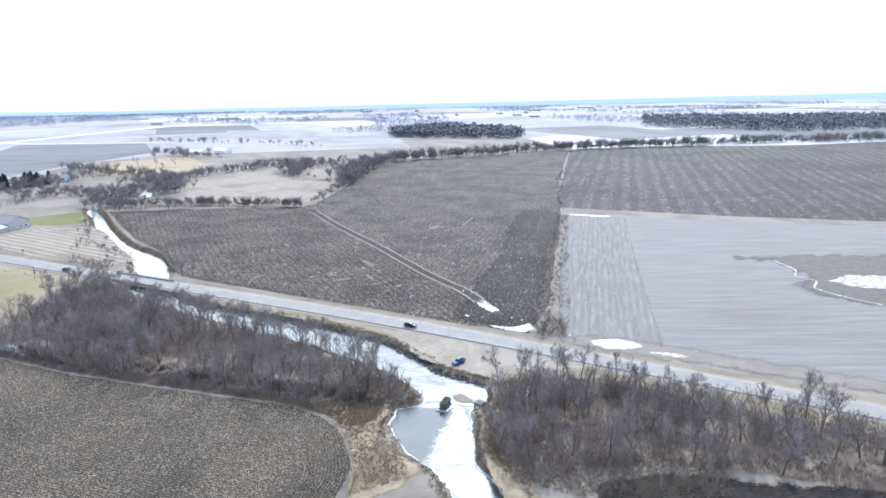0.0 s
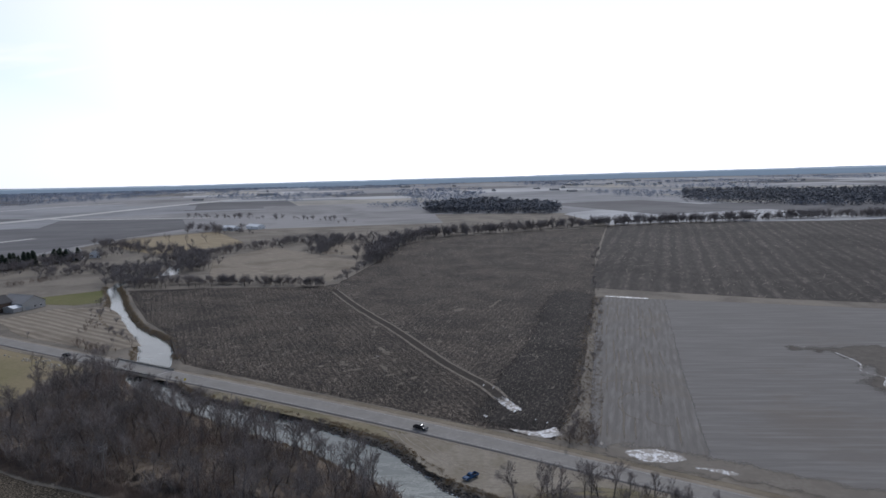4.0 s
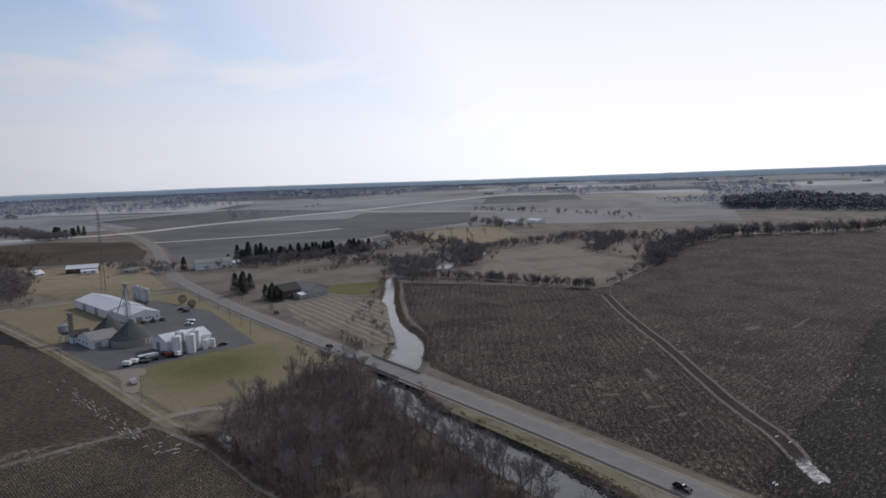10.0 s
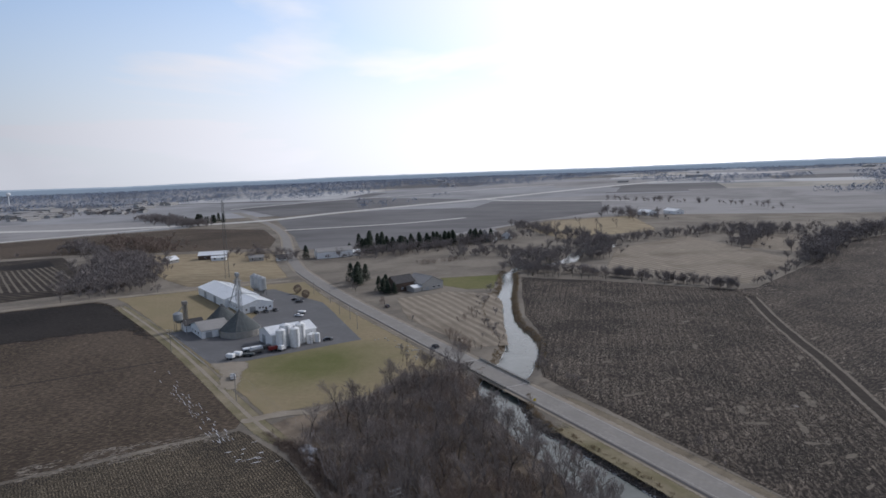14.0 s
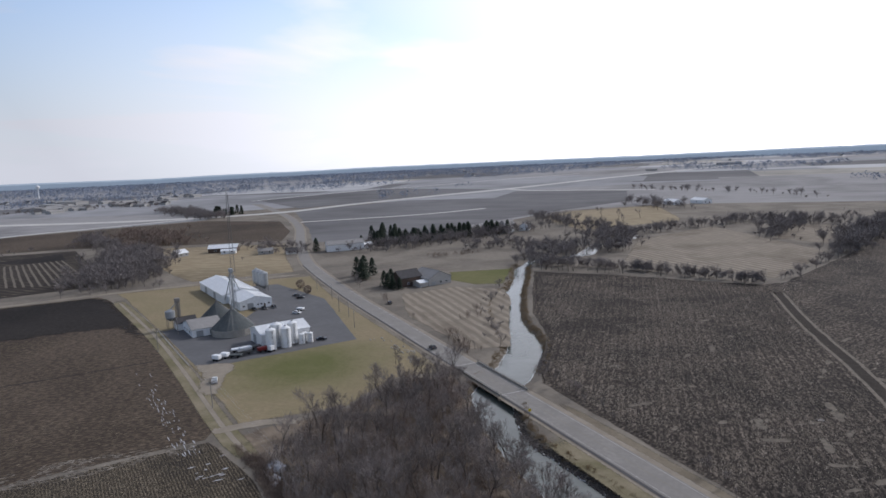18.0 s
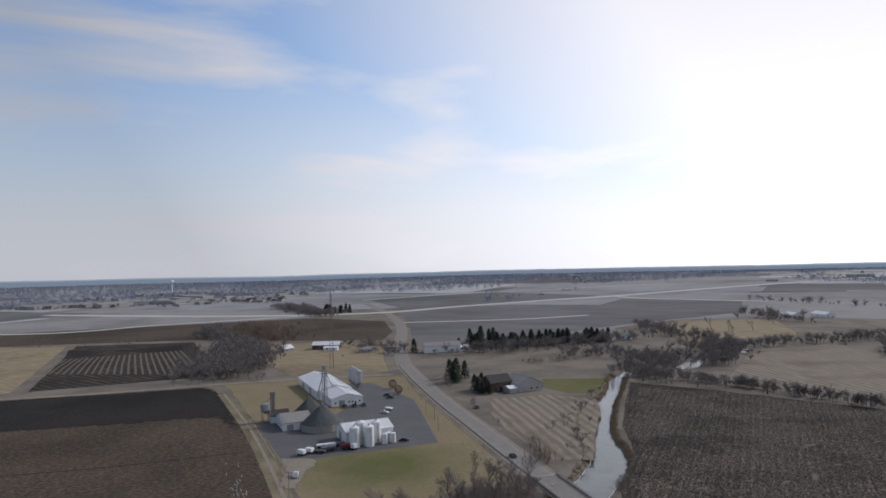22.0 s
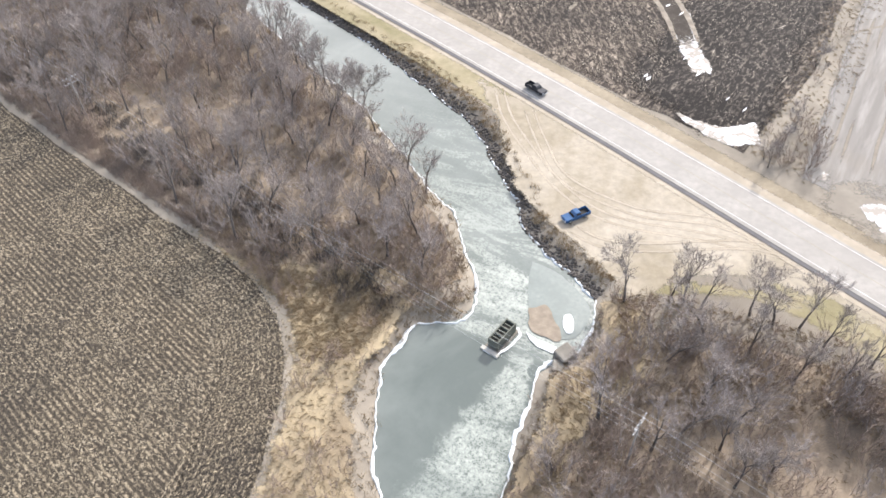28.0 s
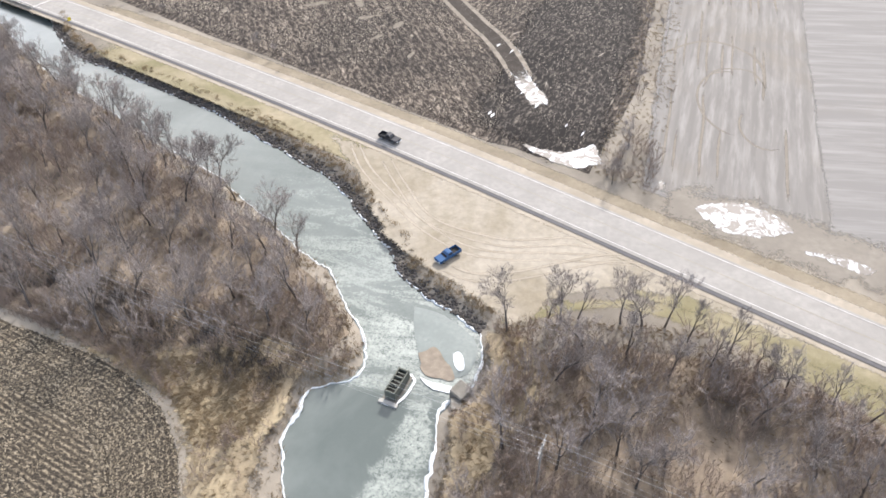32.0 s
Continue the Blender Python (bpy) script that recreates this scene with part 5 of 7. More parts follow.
# hedgerow trees and field lines in the middle distance
tree_line([(-455, 508), (-430, 545), (-400, 600), (-385, 640)], 9, 130, 6, 12)
tree_line([(-396, 565), (-350, 560), (-300, 546), (-270, 520)], 10, 100, 5, 9)
tree_line([(-440, 905), (-380, 870), (-340, 850)], 10, 60, 7, 13)
tree_line([(-560, 1110), (-440, 1090), (-330, 1060), (-250, 1000)], 7, 60, 6, 12)
tree_line([(-1225, 670), (-1330, 590), (-1420, 395), (-1520, 270)], 14, 160, 6, 11)
tree_line([(-793, 198), (-721, 341), (-714, 479)], 5, 24, 4, 8)


def flecks(name, poly, count, length, width, angle, material, label, clump=0.05, bias=0.0, z=0.07):
    """Loose strips of straw or turned clods, drawn out along the rows, in uneven patches."""
    q = spread(poly, count * 2)
    keep = np.array([noise.noise(Vector((x * clump, y * clump * 0.6, 2.0))) + 0.6 * noise.noise(Vector((x * clump * 4, y * clump * 4, 6.0))) for x, y in q]) > bias
    q = q[keep][:count]
    n = len(q)
    a = np.radians(angle) + rng.normal(0, 0.4, n)
    L, W = rng.uniform(*length, n) ** 1.0, rng.uniform(*width, n)
    c, s = np.cos(a), np.sin(a)
    pts = []
    for k, (u, w) in enumerate(((-0.5, 0.0), (-0.15, -0.5), (0.5, 0.05), (0.1, 0.5))):
        u = u * L + rng.normal(0, 0.1, n) * L
        w = w * W
        pts.append(np.stack([q[:, 0] + u * c - w * s, q[:, 1] + u * s + w * c, np.full(n, z) + (0.07 if k == 3 else 0.0)], 1))
    v = np.stack(pts, 1).reshape(-1, 3)
    i = np.arange(n)[:, None] * 4
    f = np.vstack([i + np.array([[0, 1, 2]]), i + np.array([[0, 2, 3]])])
    return tagged(mesh_np(name, v, f, M[material]), label, "straw", "", "stuff")


CHISEL_WEST = [(-128, 300), (-60, 268), (0, 241), (4, 258), (-23, 309), (-56, 367), (-85, 414), (-121, 479), (-130, 485), (-200, 470), (-245, 455), (-186, 374), (-150, 335)]
CHISEL_EAST = [(5, 258), (18, 234), (27, 262), (38, 358), (51, 462), (62, 600), (-116, 600), (-121, 500), (-119, 484), (-54, 368), (-21, 310)]
flecks("loose_straw", CHISEL_WEST, 36000, (0.3, 1.2), (0.07, 0.22), 119, "straw_fleck", "pale straw and clods strewn along the plough rows", 0.035, -0.12)
flecks("loose_straw", CHISEL_EAST, 26000, (0.25, 0.95), (0.07, 0.20), 79, "straw_fleck", "pale straw and clods strewn along the plough rows", 0.035, -0.12)
flecks("loose_straw", CHISEL_EAST, 700, (2.0, 5.0), (0.2, 0.5), 79, "straw_fleck", "longer streaks of pale straw on ploughed soil", 0.03, 0.05)
flecks("loose_straw", [(-118, 600), (62, 600), (80, 746), (103, 930), (-5, 866), (-100, 798), (-123, 720)], 3000, (1.5, 5.0), (0.2, 0.5), 79, "straw_fleck", "pale straw along far plough rows", 0.02, -0.1)
flecks("loose_straw", [(53, 495), (157, 464), (241, 449), (600, 364), (1000, 830), (690, 1110), (350, 1025), (109, 940), (84, 746), (70, 628)], 4500, (3, 14.0), (0.2, 0.5), 80, "straw_fleck", "pale straw along far plough rows", 0.012, -0.05)
flecks("loose_straw", [(-186, 205), (-253, 225), (-300, 236), (-358, 212), (-388, 155), (-450, 45), (-420, -60), (-292, 4), (-225, 100), (-204, 136)], 15000, (0.5, 1.8), (0.12, 0.35), 62, "dull_fleck", "dull straw scattered over brown soil", 0.03, -0.25)
flecks("loose_straw", [(-205, 150), (-198, 172), (-181, 200), (-176, 198), (-186, 166), (-196, 146)], 500, (0.8, 2.6), (0.2, 0.5), 62, "straw_fleck", "pale straw along the field margin", 0.2, -0.1)
tagged(strip("furrow", smooth_line([(-330, 90), (-304, 146), (-287, 184), (-272, 228)], 3), -0.7, 0.7, 0.09, M["rut"]), "dark open furrow across the brown field", "furrow", "", "structure")
for x, y in along_line(smooth_line([(-258, 471), (-209, 482), (-169, 487), (-131, 493)], 3), 0.0, 34, 1.2):
    plant(x, y, random.uniform(5.5, 9.5))

patch("field", [(31, 137), (50, 141), (72, 138), (92, 136), (100, 120), (60, 118), (34, 124)], 0.05, M["dark_soil"], 4.0, "dark wet plot beside the wood", "field", 2.0)
patch("field", [(-178, 126), (-158, 147), (-134, 146), (-116, 138), (-110, 124), (-126, 112), (-160, 108)], 0.054, M["stubble_damp"], 14.0, "damp darker stain in the maize stubble", "field", 9.0)
# maize trash lying along the rows, and the curved rows of the headland
STUB_EDGE = smooth_line([(-60, 173.2), (-44, 169), (-34, 164), (-28.6, 157.6), (-25.6, 151.6), (-21.3, 138.6), (-22, 127), (-30, 108)], 1.0)
head = np.vstack([STUB_EDGE, offset_line(STUB_EDGE, -11.0)[::-1]])
sheet("field", [tuple(p) for p in head[::3]], 0.058, M["stubble_head"], 0.2, 3, "curved headland rows of the maize stubble", fray=2.5)


def trash(name, q, a, length, width, material, label):
    """Short curled straws lying where the rows run."""
    n = len(q)
    a = a + rng.normal(0, 0.5, n)
    L, W = rng.uniform(*length, n), rng.uniform(*width, n)
    c, s_ = np.cos(a), np.sin(a)
    bend = rng.normal(0, 0.25, n) * L
    pts = []
    for u, w, z in ((-0.5, 0.0, 0.0), (0.0, -0.5, 0.02), (0.5, 0.0, 0.0), (0.0, 0.5, 0.10)):
        x, y = u * L, w * W + (bend if u == 0 else 0)
        pts.append(np.stack([q[:, 0] + x * c - y * s_, q[:, 1] + x * s_ + y * c, np.full(n, 0.07 + z)], 1))
    i = np.arange(n)[:, None] * 4
    f = np.vstack([i + np.array([[0, 1, 3]]), i + np.array([[1, 2, 3]])])
    return tagged(mesh_np(name, np.stack(pts, 1).reshape(-1, 3), f, M[material]), label, "straw", "", "stuff")


turn = radians(STUBBLE_TURN)
q = spread([(-178, 201), (-119, 186), (-62, 173), (-46, 165), (-36, 155), (-34, 140), (-36, 112), (-80, 90), (-150, 100), (-200, 140)], 36000)
across = q[:, 1] * math.cos(turn) - q[:, 0] * math.sin(turn)
shift = np.round(across / 0.80) * 0.80 + rng.normal(0, 0.08, len(q)) - across
q = q + np.c_[-math.sin(turn) * shift, math.cos(turn) * shift]
thick = np.array([noise.noise(Vector((x * 0.06, y * 0.06, 1.0))) + 0.5 * noise.noise(Vector((x * 0.3, y * 0.3, 4.0))) for x, y in q])
q = q[thick > -0.12]
trash("maize_trash", q, turn, (0.25, 0.75), (0.10, 0.26), "stubble_fleck", "pale maize straw lying along the stubble rows")
for k in range(14):
    line = offset_line(STUB_EDGE, -0.5 - 0.78 * k)
    t = rng.uniform(0, len(line) - 1.001, 330)
    i = t.astype(int)
    d = line[i + 1] - line[i]
    trash("maize_trash", line[i] + d * (t - i)[:, None] + rng.normal(0, 0.10, (330, 2)), np.arctan2(d[:, 1], d[:, 0]), (0.25, 0.75), (0.10, 0.24), "stubble_fleck", "pale maize straw along a curved headland row")

# pale straw patches left on the ploughed field
for x, y, a, b in ((-51, 325, 8, 1.7), (-64, 304, 4, 1.6), (-27, 416, 6, 3.0), (-46, 300, 5, 1.0), (-103, 365, 6, 1.2), (-8, 435, 14, 1.2), (-41, 290, 1.5, 4.5), (-57, 296, 1.3, 4.0)):
    t = 1.36 if x > -30 else 2.07
    ring = [(x + a * math.cos(k * 0.5236) * math.cos(t) - b * math.sin(k * 0.5236) * math.sin(t), y + a * math.cos(k * 0.5236) * math.sin(t) + b * math.sin(k * 0.5236) * math.cos(t)) for k in range(12)]
    patch("straw_patch", ring, 0.08, M["straw_mat"], 1.4, "pale matted straw lying on the ploughed soil", "straw", 1.2)

r = random.Random(31)
scraps = spread([(-120, 305), (-60, 276), (-10, 262), (-15, 330), (-60, 400), (-130, 440), (-175, 385), (-140, 330)], 44, 6.0)
for x, y in scraps:
    a, b, t = r.uniform(1.6, 4.2), r.uniform(0.5, 1.2), 1.36 + r.gauss(0, 0.4)
    ring = [(x + a * math.cos(k * 0.785) * math.cos(t) - b * math.sin(k * 0.785) * math.sin(t), y + a * math.cos(k * 0.785) * math.sin(t) + b * math.sin(k * 0.785) * math.cos(t)) for k in range(8)]
    patch("straw_patch", ring, 0.079, M["straw_mat"], 1.0, "pale scrap of straw on the ploughed soil", "straw", 0.9)

M["old_concrete"] = plain("stained_old_concrete", (0.19, 0.175, 0.15), (0.10, 0.088, 0.072), 0.6, 0.9, bump=0.4)

# ---- river edges ----
def ice_rim(line, side, lo, hi, seed):
    """A crust of white ice along a bank, of uneven width, broken here and there."""
    line = line[(line[:, 1] < 330) & (line[:, 1] > 100)]
    t = np.arange(0, len(line) - 1, 0.25)
    line = np.c_[np.interp(t, np.arange(len(line)), line[:, 0]), np.interp(t, np.arange(len(line)), line[:, 1])]
    line = wobble(line, 0.35, 1.1)
    n = len(line)
    w = np.array([noise.noise(Vector((x * 0.2, y * 0.2, seed))) + 0.5 * noise.noise(Vector((x * 1.1, y * 1.1, seed))) for x, y in line])
    near_dam = np.exp(-((np.hypot(line[:, 0] + 2, line[:, 1] - 175)) / 45.0) ** 2)
    width = np.clip(0.12 + 0.8 * w + 0.12 * near_dam, 0.0, 1.1) * (lo + (hi - lo) * near_dam)
    a, b = offset_line(line, -side * 0.15), offset_line(line, side * (width + 0.02))
    v = np.vstack([np.c_[a, np.full(n, WATER + 0.02)], np.c_[a, np.full(n, WATER + 0.12)], np.c_[b, np.full(n, WATER + 0.10)], np.c_[b, np.full(n, WATER - 0.05)]])
    i = np.arange(n - 1)
    f = np.vstack([np.c_[k * n + i, k * n + i + 1, (k + 1) * n + i + 1, (k + 1) * n + i] for k in range(3)])
    return tagged(mesh_np("ice_rim", v, f, M["ice"]), "uneven crust of white ice along the river bank", "ice", "", "structure")


ice_rim(LEFT, 1, 0.35, 0.7, 2.0)
ice_rim(RIGHT, -1, 0.5, 0.75, 5.0)
sheet("ice_sheet", [(-4.5, 190), (1, 189), (6.4, 185), (7, 180.5), (5.5, 177.5), (0.5, 178.5), (-2.5, 182)], WATER + 0.05, plain("grey_river_ice", (0.165, 0.185, 0.172), (0.12, 0.138, 0.128), 0.25, 0.4, bump=0.1), 0.5, 1.0, "smooth grey ice in the bay above the old dam", "ice", True)
sheet("ice_floe", [(3.4, 181.6), (4.2, 182.2), (5.2, 181), (5.6, 179), (4.8, 178.6), (3.8, 180)], WATER + 0.11, M["ice"], 0.2, 0.4, "white ice floe in the bay", "ice", True)
sheet("debris_raft", [(-2, 180.6), (0, 182.2), (1.6, 181), (4.5, 177.8), (4, 176.6), (0, 177)], WATER + 0.10, plain("brown_reed_debris", (0.24, 0.20, 0.155), (0.14, 0.115, 0.09), 1.0, 0.95, bump=0.5), 0.7, 0.4, "brown raft of reeds caught at the dam", "debris", True)
sheet("ice_floe", [(-0.5, 176.4), (1.5, 175.8), (4.4, 175.6), (4.6, 174.4), (2, 174.6), (0.6, 175.2)], WATER + 0.13, M["ice"], 0.3, 0.6, "white ice over the sill of the dam", "ice")
dam = thing("dam_pier", pose(-3.3, 173.9, WATER, 0, 0, -14), "mossy concrete dam pier with three dark gate slots", "dam")
part("footing", box(-1.25, -2.7, -1.5, 1.25, 2.7, 0.18, 0.1), M["old_concrete"], dam)
bm = bmesh.new()
add_box(bm, -0.85, -2.3, 0.18, -0.65, 2.3, 2.0, 0.03)
add_box(bm, 0.65, -2.3, 0.18, 0.85, 2.3, 2.0, 0.03)
for y in (-2.2, -0.78, 0.66, 2.1):
    add_box(bm, -0.65, y - 0.12, 0.18, 0.65, y + 0.12, 1.98, 0.03)
part("wall", bm, M["moss"], dam)
for y in (-1.49, -0.06, 1.38):
    part("gate", box(-0.64, y - 0.58, 0.2, 0.64, y + 0.58, 1.25, 0.02), M["riprap"], dam, "dark wet gate")
    part("beam", box(-0.66, y - 0.09, 1.7, 0.66, y + 0.09, 1.85, 0.02), M["moss"], dam)
part("apron", box(-1.5, -3.3, -1.0, 1.5, -2.6, 0.28, 0.08), M["concrete"], dam, "pale concrete apron")
collar = wobble(smooth_line([(-5.2, 171.6), (-4.9, 170.9), (-3.4, 170.9), (-2.2, 172.2), (-1.2, 175.2), (-2.0, 176.8)], 0.4), 0.25, 1.3)
tagged(strip("ice_rim", collar, -0.22, 0.18, WATER + 0.16, M["ice"]), "crust of white ice round the dam pier", "ice", "", "structure")
for x, y, w, d, h, turn in ((6.0, 174.4, 2.2, 2.8, 1.5, -30), (5.6, 172.2, 1.6, 1.8, 0.9, 10)):
    ab = thing("dam_abutment", pose(x, y, WATER, 0, 0, turn), "broken concrete abutment at the river bank", "dam", "dam abutments")
    bm = box(-w / 2, -d / 2, -0.6, w / 2, d / 2, h, 0.15)
    for vert in bm.verts:
        vert.co += noise.noise_vector(vert.co * 1.3 + Vector((x, y, 0))) * 0.25
    part("block", bm, M["old_concrete"], ab)
    part("footing", box(-w / 2 - 0.5, -d / 2 - 0.5, -1.2, w / 2 + 0.5, d / 2 + 0.5, -0.2, 0.1), M["riprap"], ab)

stone = bmesh.new()
bmesh.ops.create_icosphere(stone, subdivisions=1, radius=0.5)
for vert in stone.verts:
    vert.co += noise.noise_vector(vert.co * 3) * 0.16
    vert.co.z *= 0.7
stone_v = np.array([v.co for v in stone.verts])
stone_f = np.array([[v.index for v in f.verts] for f in stone.faces])
stone.free()
q = np.vstack([rng.normal((x, y), (2.5, 1.5), (n, 2)) for x, y, n in ((-196, 297, 14), (-204, 298, 8), (-187, 291, 10), (-220, 303, 5))])
scatter("rubble", stone_v, stone_f, q, rng.uniform(0.5, 1.3, len(q)), M["concrete"], "pale rubble lying on the grass by the road", "stones", 0.05, 0.3)
bank = RIGHT[(RIGHT[:, 0] > -128) & (RIGHT[:, 1] > 184)]
q = np.vstack([along_line(bank, d, 750, 0.3) for d in (0.1, 0.5, 1.0, 1.5)])
scatter("riprap", stone_v, stone_f, q, rng.uniform(0.35, 1.0, len(q)), M["riprap"], "dark stones heaped along the river bank", "stones", ground_height(q), 0.3)
q = np.vstack([along_line(bank, d, 300, 0.5) for d in (2.2, 3.2)] + [along_line(LEFT[(LEFT[:, 1] < 480) & (LEFT[:, 1] > 120)], -d, 1100, 0.6) for d in (1.0, 2.2)] + [along_line(RIGHT[(RIGHT[:, 1] < 480) & (RIGHT[:, 1] > 305)], d, 800, 0.6) for d in (1.0, 2.4)])
v, f = tuft(14, 0.8, 0.5, 0.8, 8, 0.04)
scatter("bank_grass", v, f, q, rng.uniform(0.6, 1.5, len(q)), M["reed"], "pale dead reeds and grass on the river banks", "grass", ground_height(q))

# ---- standing water, snow ----
for pts in ([(41, 222), (44, 225), (50, 225), (53, 224), (58, 219), (50, 215.8), (44, 217.5)], [(59, 213.4), (63, 214), (70, 210.8), (68, 209.3)], [(8, 237), (14, 236), (18, 236.5), (22, 239), (23.5, 233), (18, 230.6), (13, 233)],
            [(-2, 280), (1, 280.5), (5, 269), (11.5, 254), (8, 253), (3, 262)], [(58, 463.5), (70, 461.5), (84, 456.5), (80, 454.5), (60, 460)], [(34.2, 229.3), (35.8, 229.6), (36, 227), (34.6, 226.6)], [(-13, 291.5), (-11.8, 292), (-8, 284.5), (-9, 284)],
            [(-53.6, 316.4), (-52, 317.6), (-51, 316.6), (-52.6, 315.8)]):
    patch("snow_patch", pts, 0.085, M["snow"], 0.9, "melting white snow and ice in a hollow", "snow", 0.9)
v, f = [], []
for i in range(80):
    t = random.random() ** 0.6
    row = random.randrange(6)
    x, y = -262 + 88 * t + random.gauss(0, 1.0), 222.5 - 25 * t - 1.0 * row - 0.5
    a, b = random.uniform(0.7, 2.2), random.uniform(0.06, 0.15)
    k = len(v)
    v += [(x - 0.96 * a, y + 0.27 * a, 0.11), (x - 0.27 * b, y - 0.96 * b, 0.11), (x + 0.96 * a, y - 0.27 * a, 0.11), (x + 0.27 * b, y + 0.96 * b, 0.13)]
    f.append((k, k + 1, k + 2, k + 3))
tagged(mesh_np("snow_streaks", v, f, M["snow_crust"]), "thin streaks of snow left between the field rows", "snow", "", "stuff")
for x, y, n in ((-158, 192, 14), (9, 252, 4), (0, 274, 2), (16, 244, 2), (-172, 272, 0)):
    for i in range(n):
        cx, cy, a, b = x + random.gauss(0, 4.5), y + random.gauss(0, 3.2), random.uniform(0.4, 1.6), random.uniform(0.15, 0.4)
        sheet("snow_patch", [(cx - 0.3 * a, cy - a), (cx - b, cy), (cx + 0.3 * a, cy + a), (cx + b, cy)], 0.13, M["snow_crust"], 0.25, 0.5, "thin streak of melting snow between stubble rows", "snow")
patch("wet_patch", [(118, 345), (130, 340), (143, 335), (146, 312), (136, 290), (160, 262), (230, 240), (320, 300), (250, 345), (180, 352)], 0.10, M["mud"], 9.0, "dark wet stain in the pale field", "field", 6.0)
sheet("ice_sheet", [(152, 303), (165, 312), (186, 312), (192, 300), (176, 292), (160, 292)], 0.13, M["snow"], 2.5, 1.5, "white ice in a wet hollow of the field", "ice")
tagged(strip("ice_sheet", smooth_line([(143, 338), (146, 322), (142, 310), (147, 302), (142, 290), (150, 276), (160, 266)], 2), -0.3, 0.4, 0.13, M["snow"]), "thin white line of ice along the wet stain", "ice", "", "structure")
tagged(strip("wheel_mark", smooth_line([(30, 266), (36, 281), (47, 291), (56, 288), (60, 279), (58, 262)], 1.5), -0.5, 0.5, 0.076, M["wheel"], fray=0.35), "curved wheel marks in the pale stubble", "track", "", "structure")
tagged(strip("wheel_mark", smooth_line([(45, 266), (49, 276), (57, 277), (60, 268)], 1.5), -0.4, 0.4, 0.076, M["wheel"], fray=0.35), "curved wheel marks in the pale stubble", "track", "", "structure")
patch("field", [(36, 218.5), (62, 207), (72, 204), (130, 180), (128, 190), (90, 210), (64, 222), (48, 227), (36, 229)], 0.066, M["damp"], 6.0, "wet muddy edge of the field by the road", "field", 3.0)

for off in (2.0, 4.1, 7.5, 9.4, 13.0, 15.2, 20.5, 22.6, 27.0):
    line = wobble(smooth_line([(33.5 + off * 0.9, 232 - 0.3 * off), (38 + off, 280), (45 + off, 358), (56 + off, 456)], 3.0), 0.5, 0.08)
    for k in range(0, len(line) - 12, 14):
        if random.random() < 0.8:
            tagged(strip("wheel_mark", line[k:k + random.randint(8, 15)], -0.4, 0.4 + random.uniform(0, 0.25), 0.072, M["wheel"], fray=0.34), "dark wheel line along the pale stubble", "track", "", "structure")
for cx, cy, ra, rb, s in ((52, 262, 8.0, 14.0, 1.2), (57, 252, 5.0, 8.0, 2.0)):
    arc = [(cx + ra * math.cos(s + 0.35 * k), cy + rb * math.sin(s + 0.35 * k)) for k in range(11)]
    tagged(strip("wheel_mark", smooth_line(arc, 1.2), -0.42, 0.42, 0.074, M["wheel"], fray=0.36), "curved wheel marks in the pale stubble", "track", "", "structure")

mark_z = 0.045
for pts in ([(-28, 233), (-18, 219), (-6, 208), (4, 203), (18, 205), (34, 206)], [(-20, 229), (-8, 212), (6, 206.5), (22, 209), (40, 202)], [(-3, 199), (4, 197), (12, 199.5), (26, 206), (38, 206)]):
    for side in (-0.9, 0.9):
        mark_z += 0.004
        tagged(strip("wheel_mark", offset_line(wobble(smooth_line(pts, 1.5), 0.5, 0.1), side), -0.45, 0.45, mark_z, M["gravel"], fray=0.4), "pale wheel track worn across the lay-by", "track", "", "structure")

# ---- bridge ----
bridge = thing("bridge", pose(-149.5, 290.6, 0, 0, 0, -22.4), "plain concrete road bridge with low parapets over the river", "bridge")
part("deck", box(-18, -5.2, -0.85, 18, 5.2, 0.09, 0.05), M["concrete"], bridge)
for y in (-4.95, 4.95):
    part("parapet", box(-18, y - 0.18, 0.09, 18, y + 0.18, 0.75, 0.04), M["concrete"], bridge)
    part("rail", box(-18.4, y - 0.06, 0.95, 18.4, y + 0.06, 1.07, 0.02), M["steel"], bridge)
    for k in range(-8, 9):
        part("rail_post", box(k * 2.2 - 0.06, y - 0.06, 0.75, k * 2.2 + 0.06, y + 0.06, 0.96), M["steel"], bridge)
for x in (-6.0, 6.0):
    part("pier", box(x - 0.5, -4.6, -3.4, x + 0.5, 4.6, -0.85, 0.1), M["concrete"], bridge)
for x in (-17.2, 17.2):
    part("abutment", box(x - 0.8, -5.2, -3.0, x + 0.8, 5.2, -0.85, 0.05), M["concrete"], bridge)
for x in (-17.6, 17.4):
    part("expansion_joint", box(x - 0.25, -4.1, 0.20, x + 0.25, 4.1, 0.252), M["line"], bridge, "pale joint across the deck")


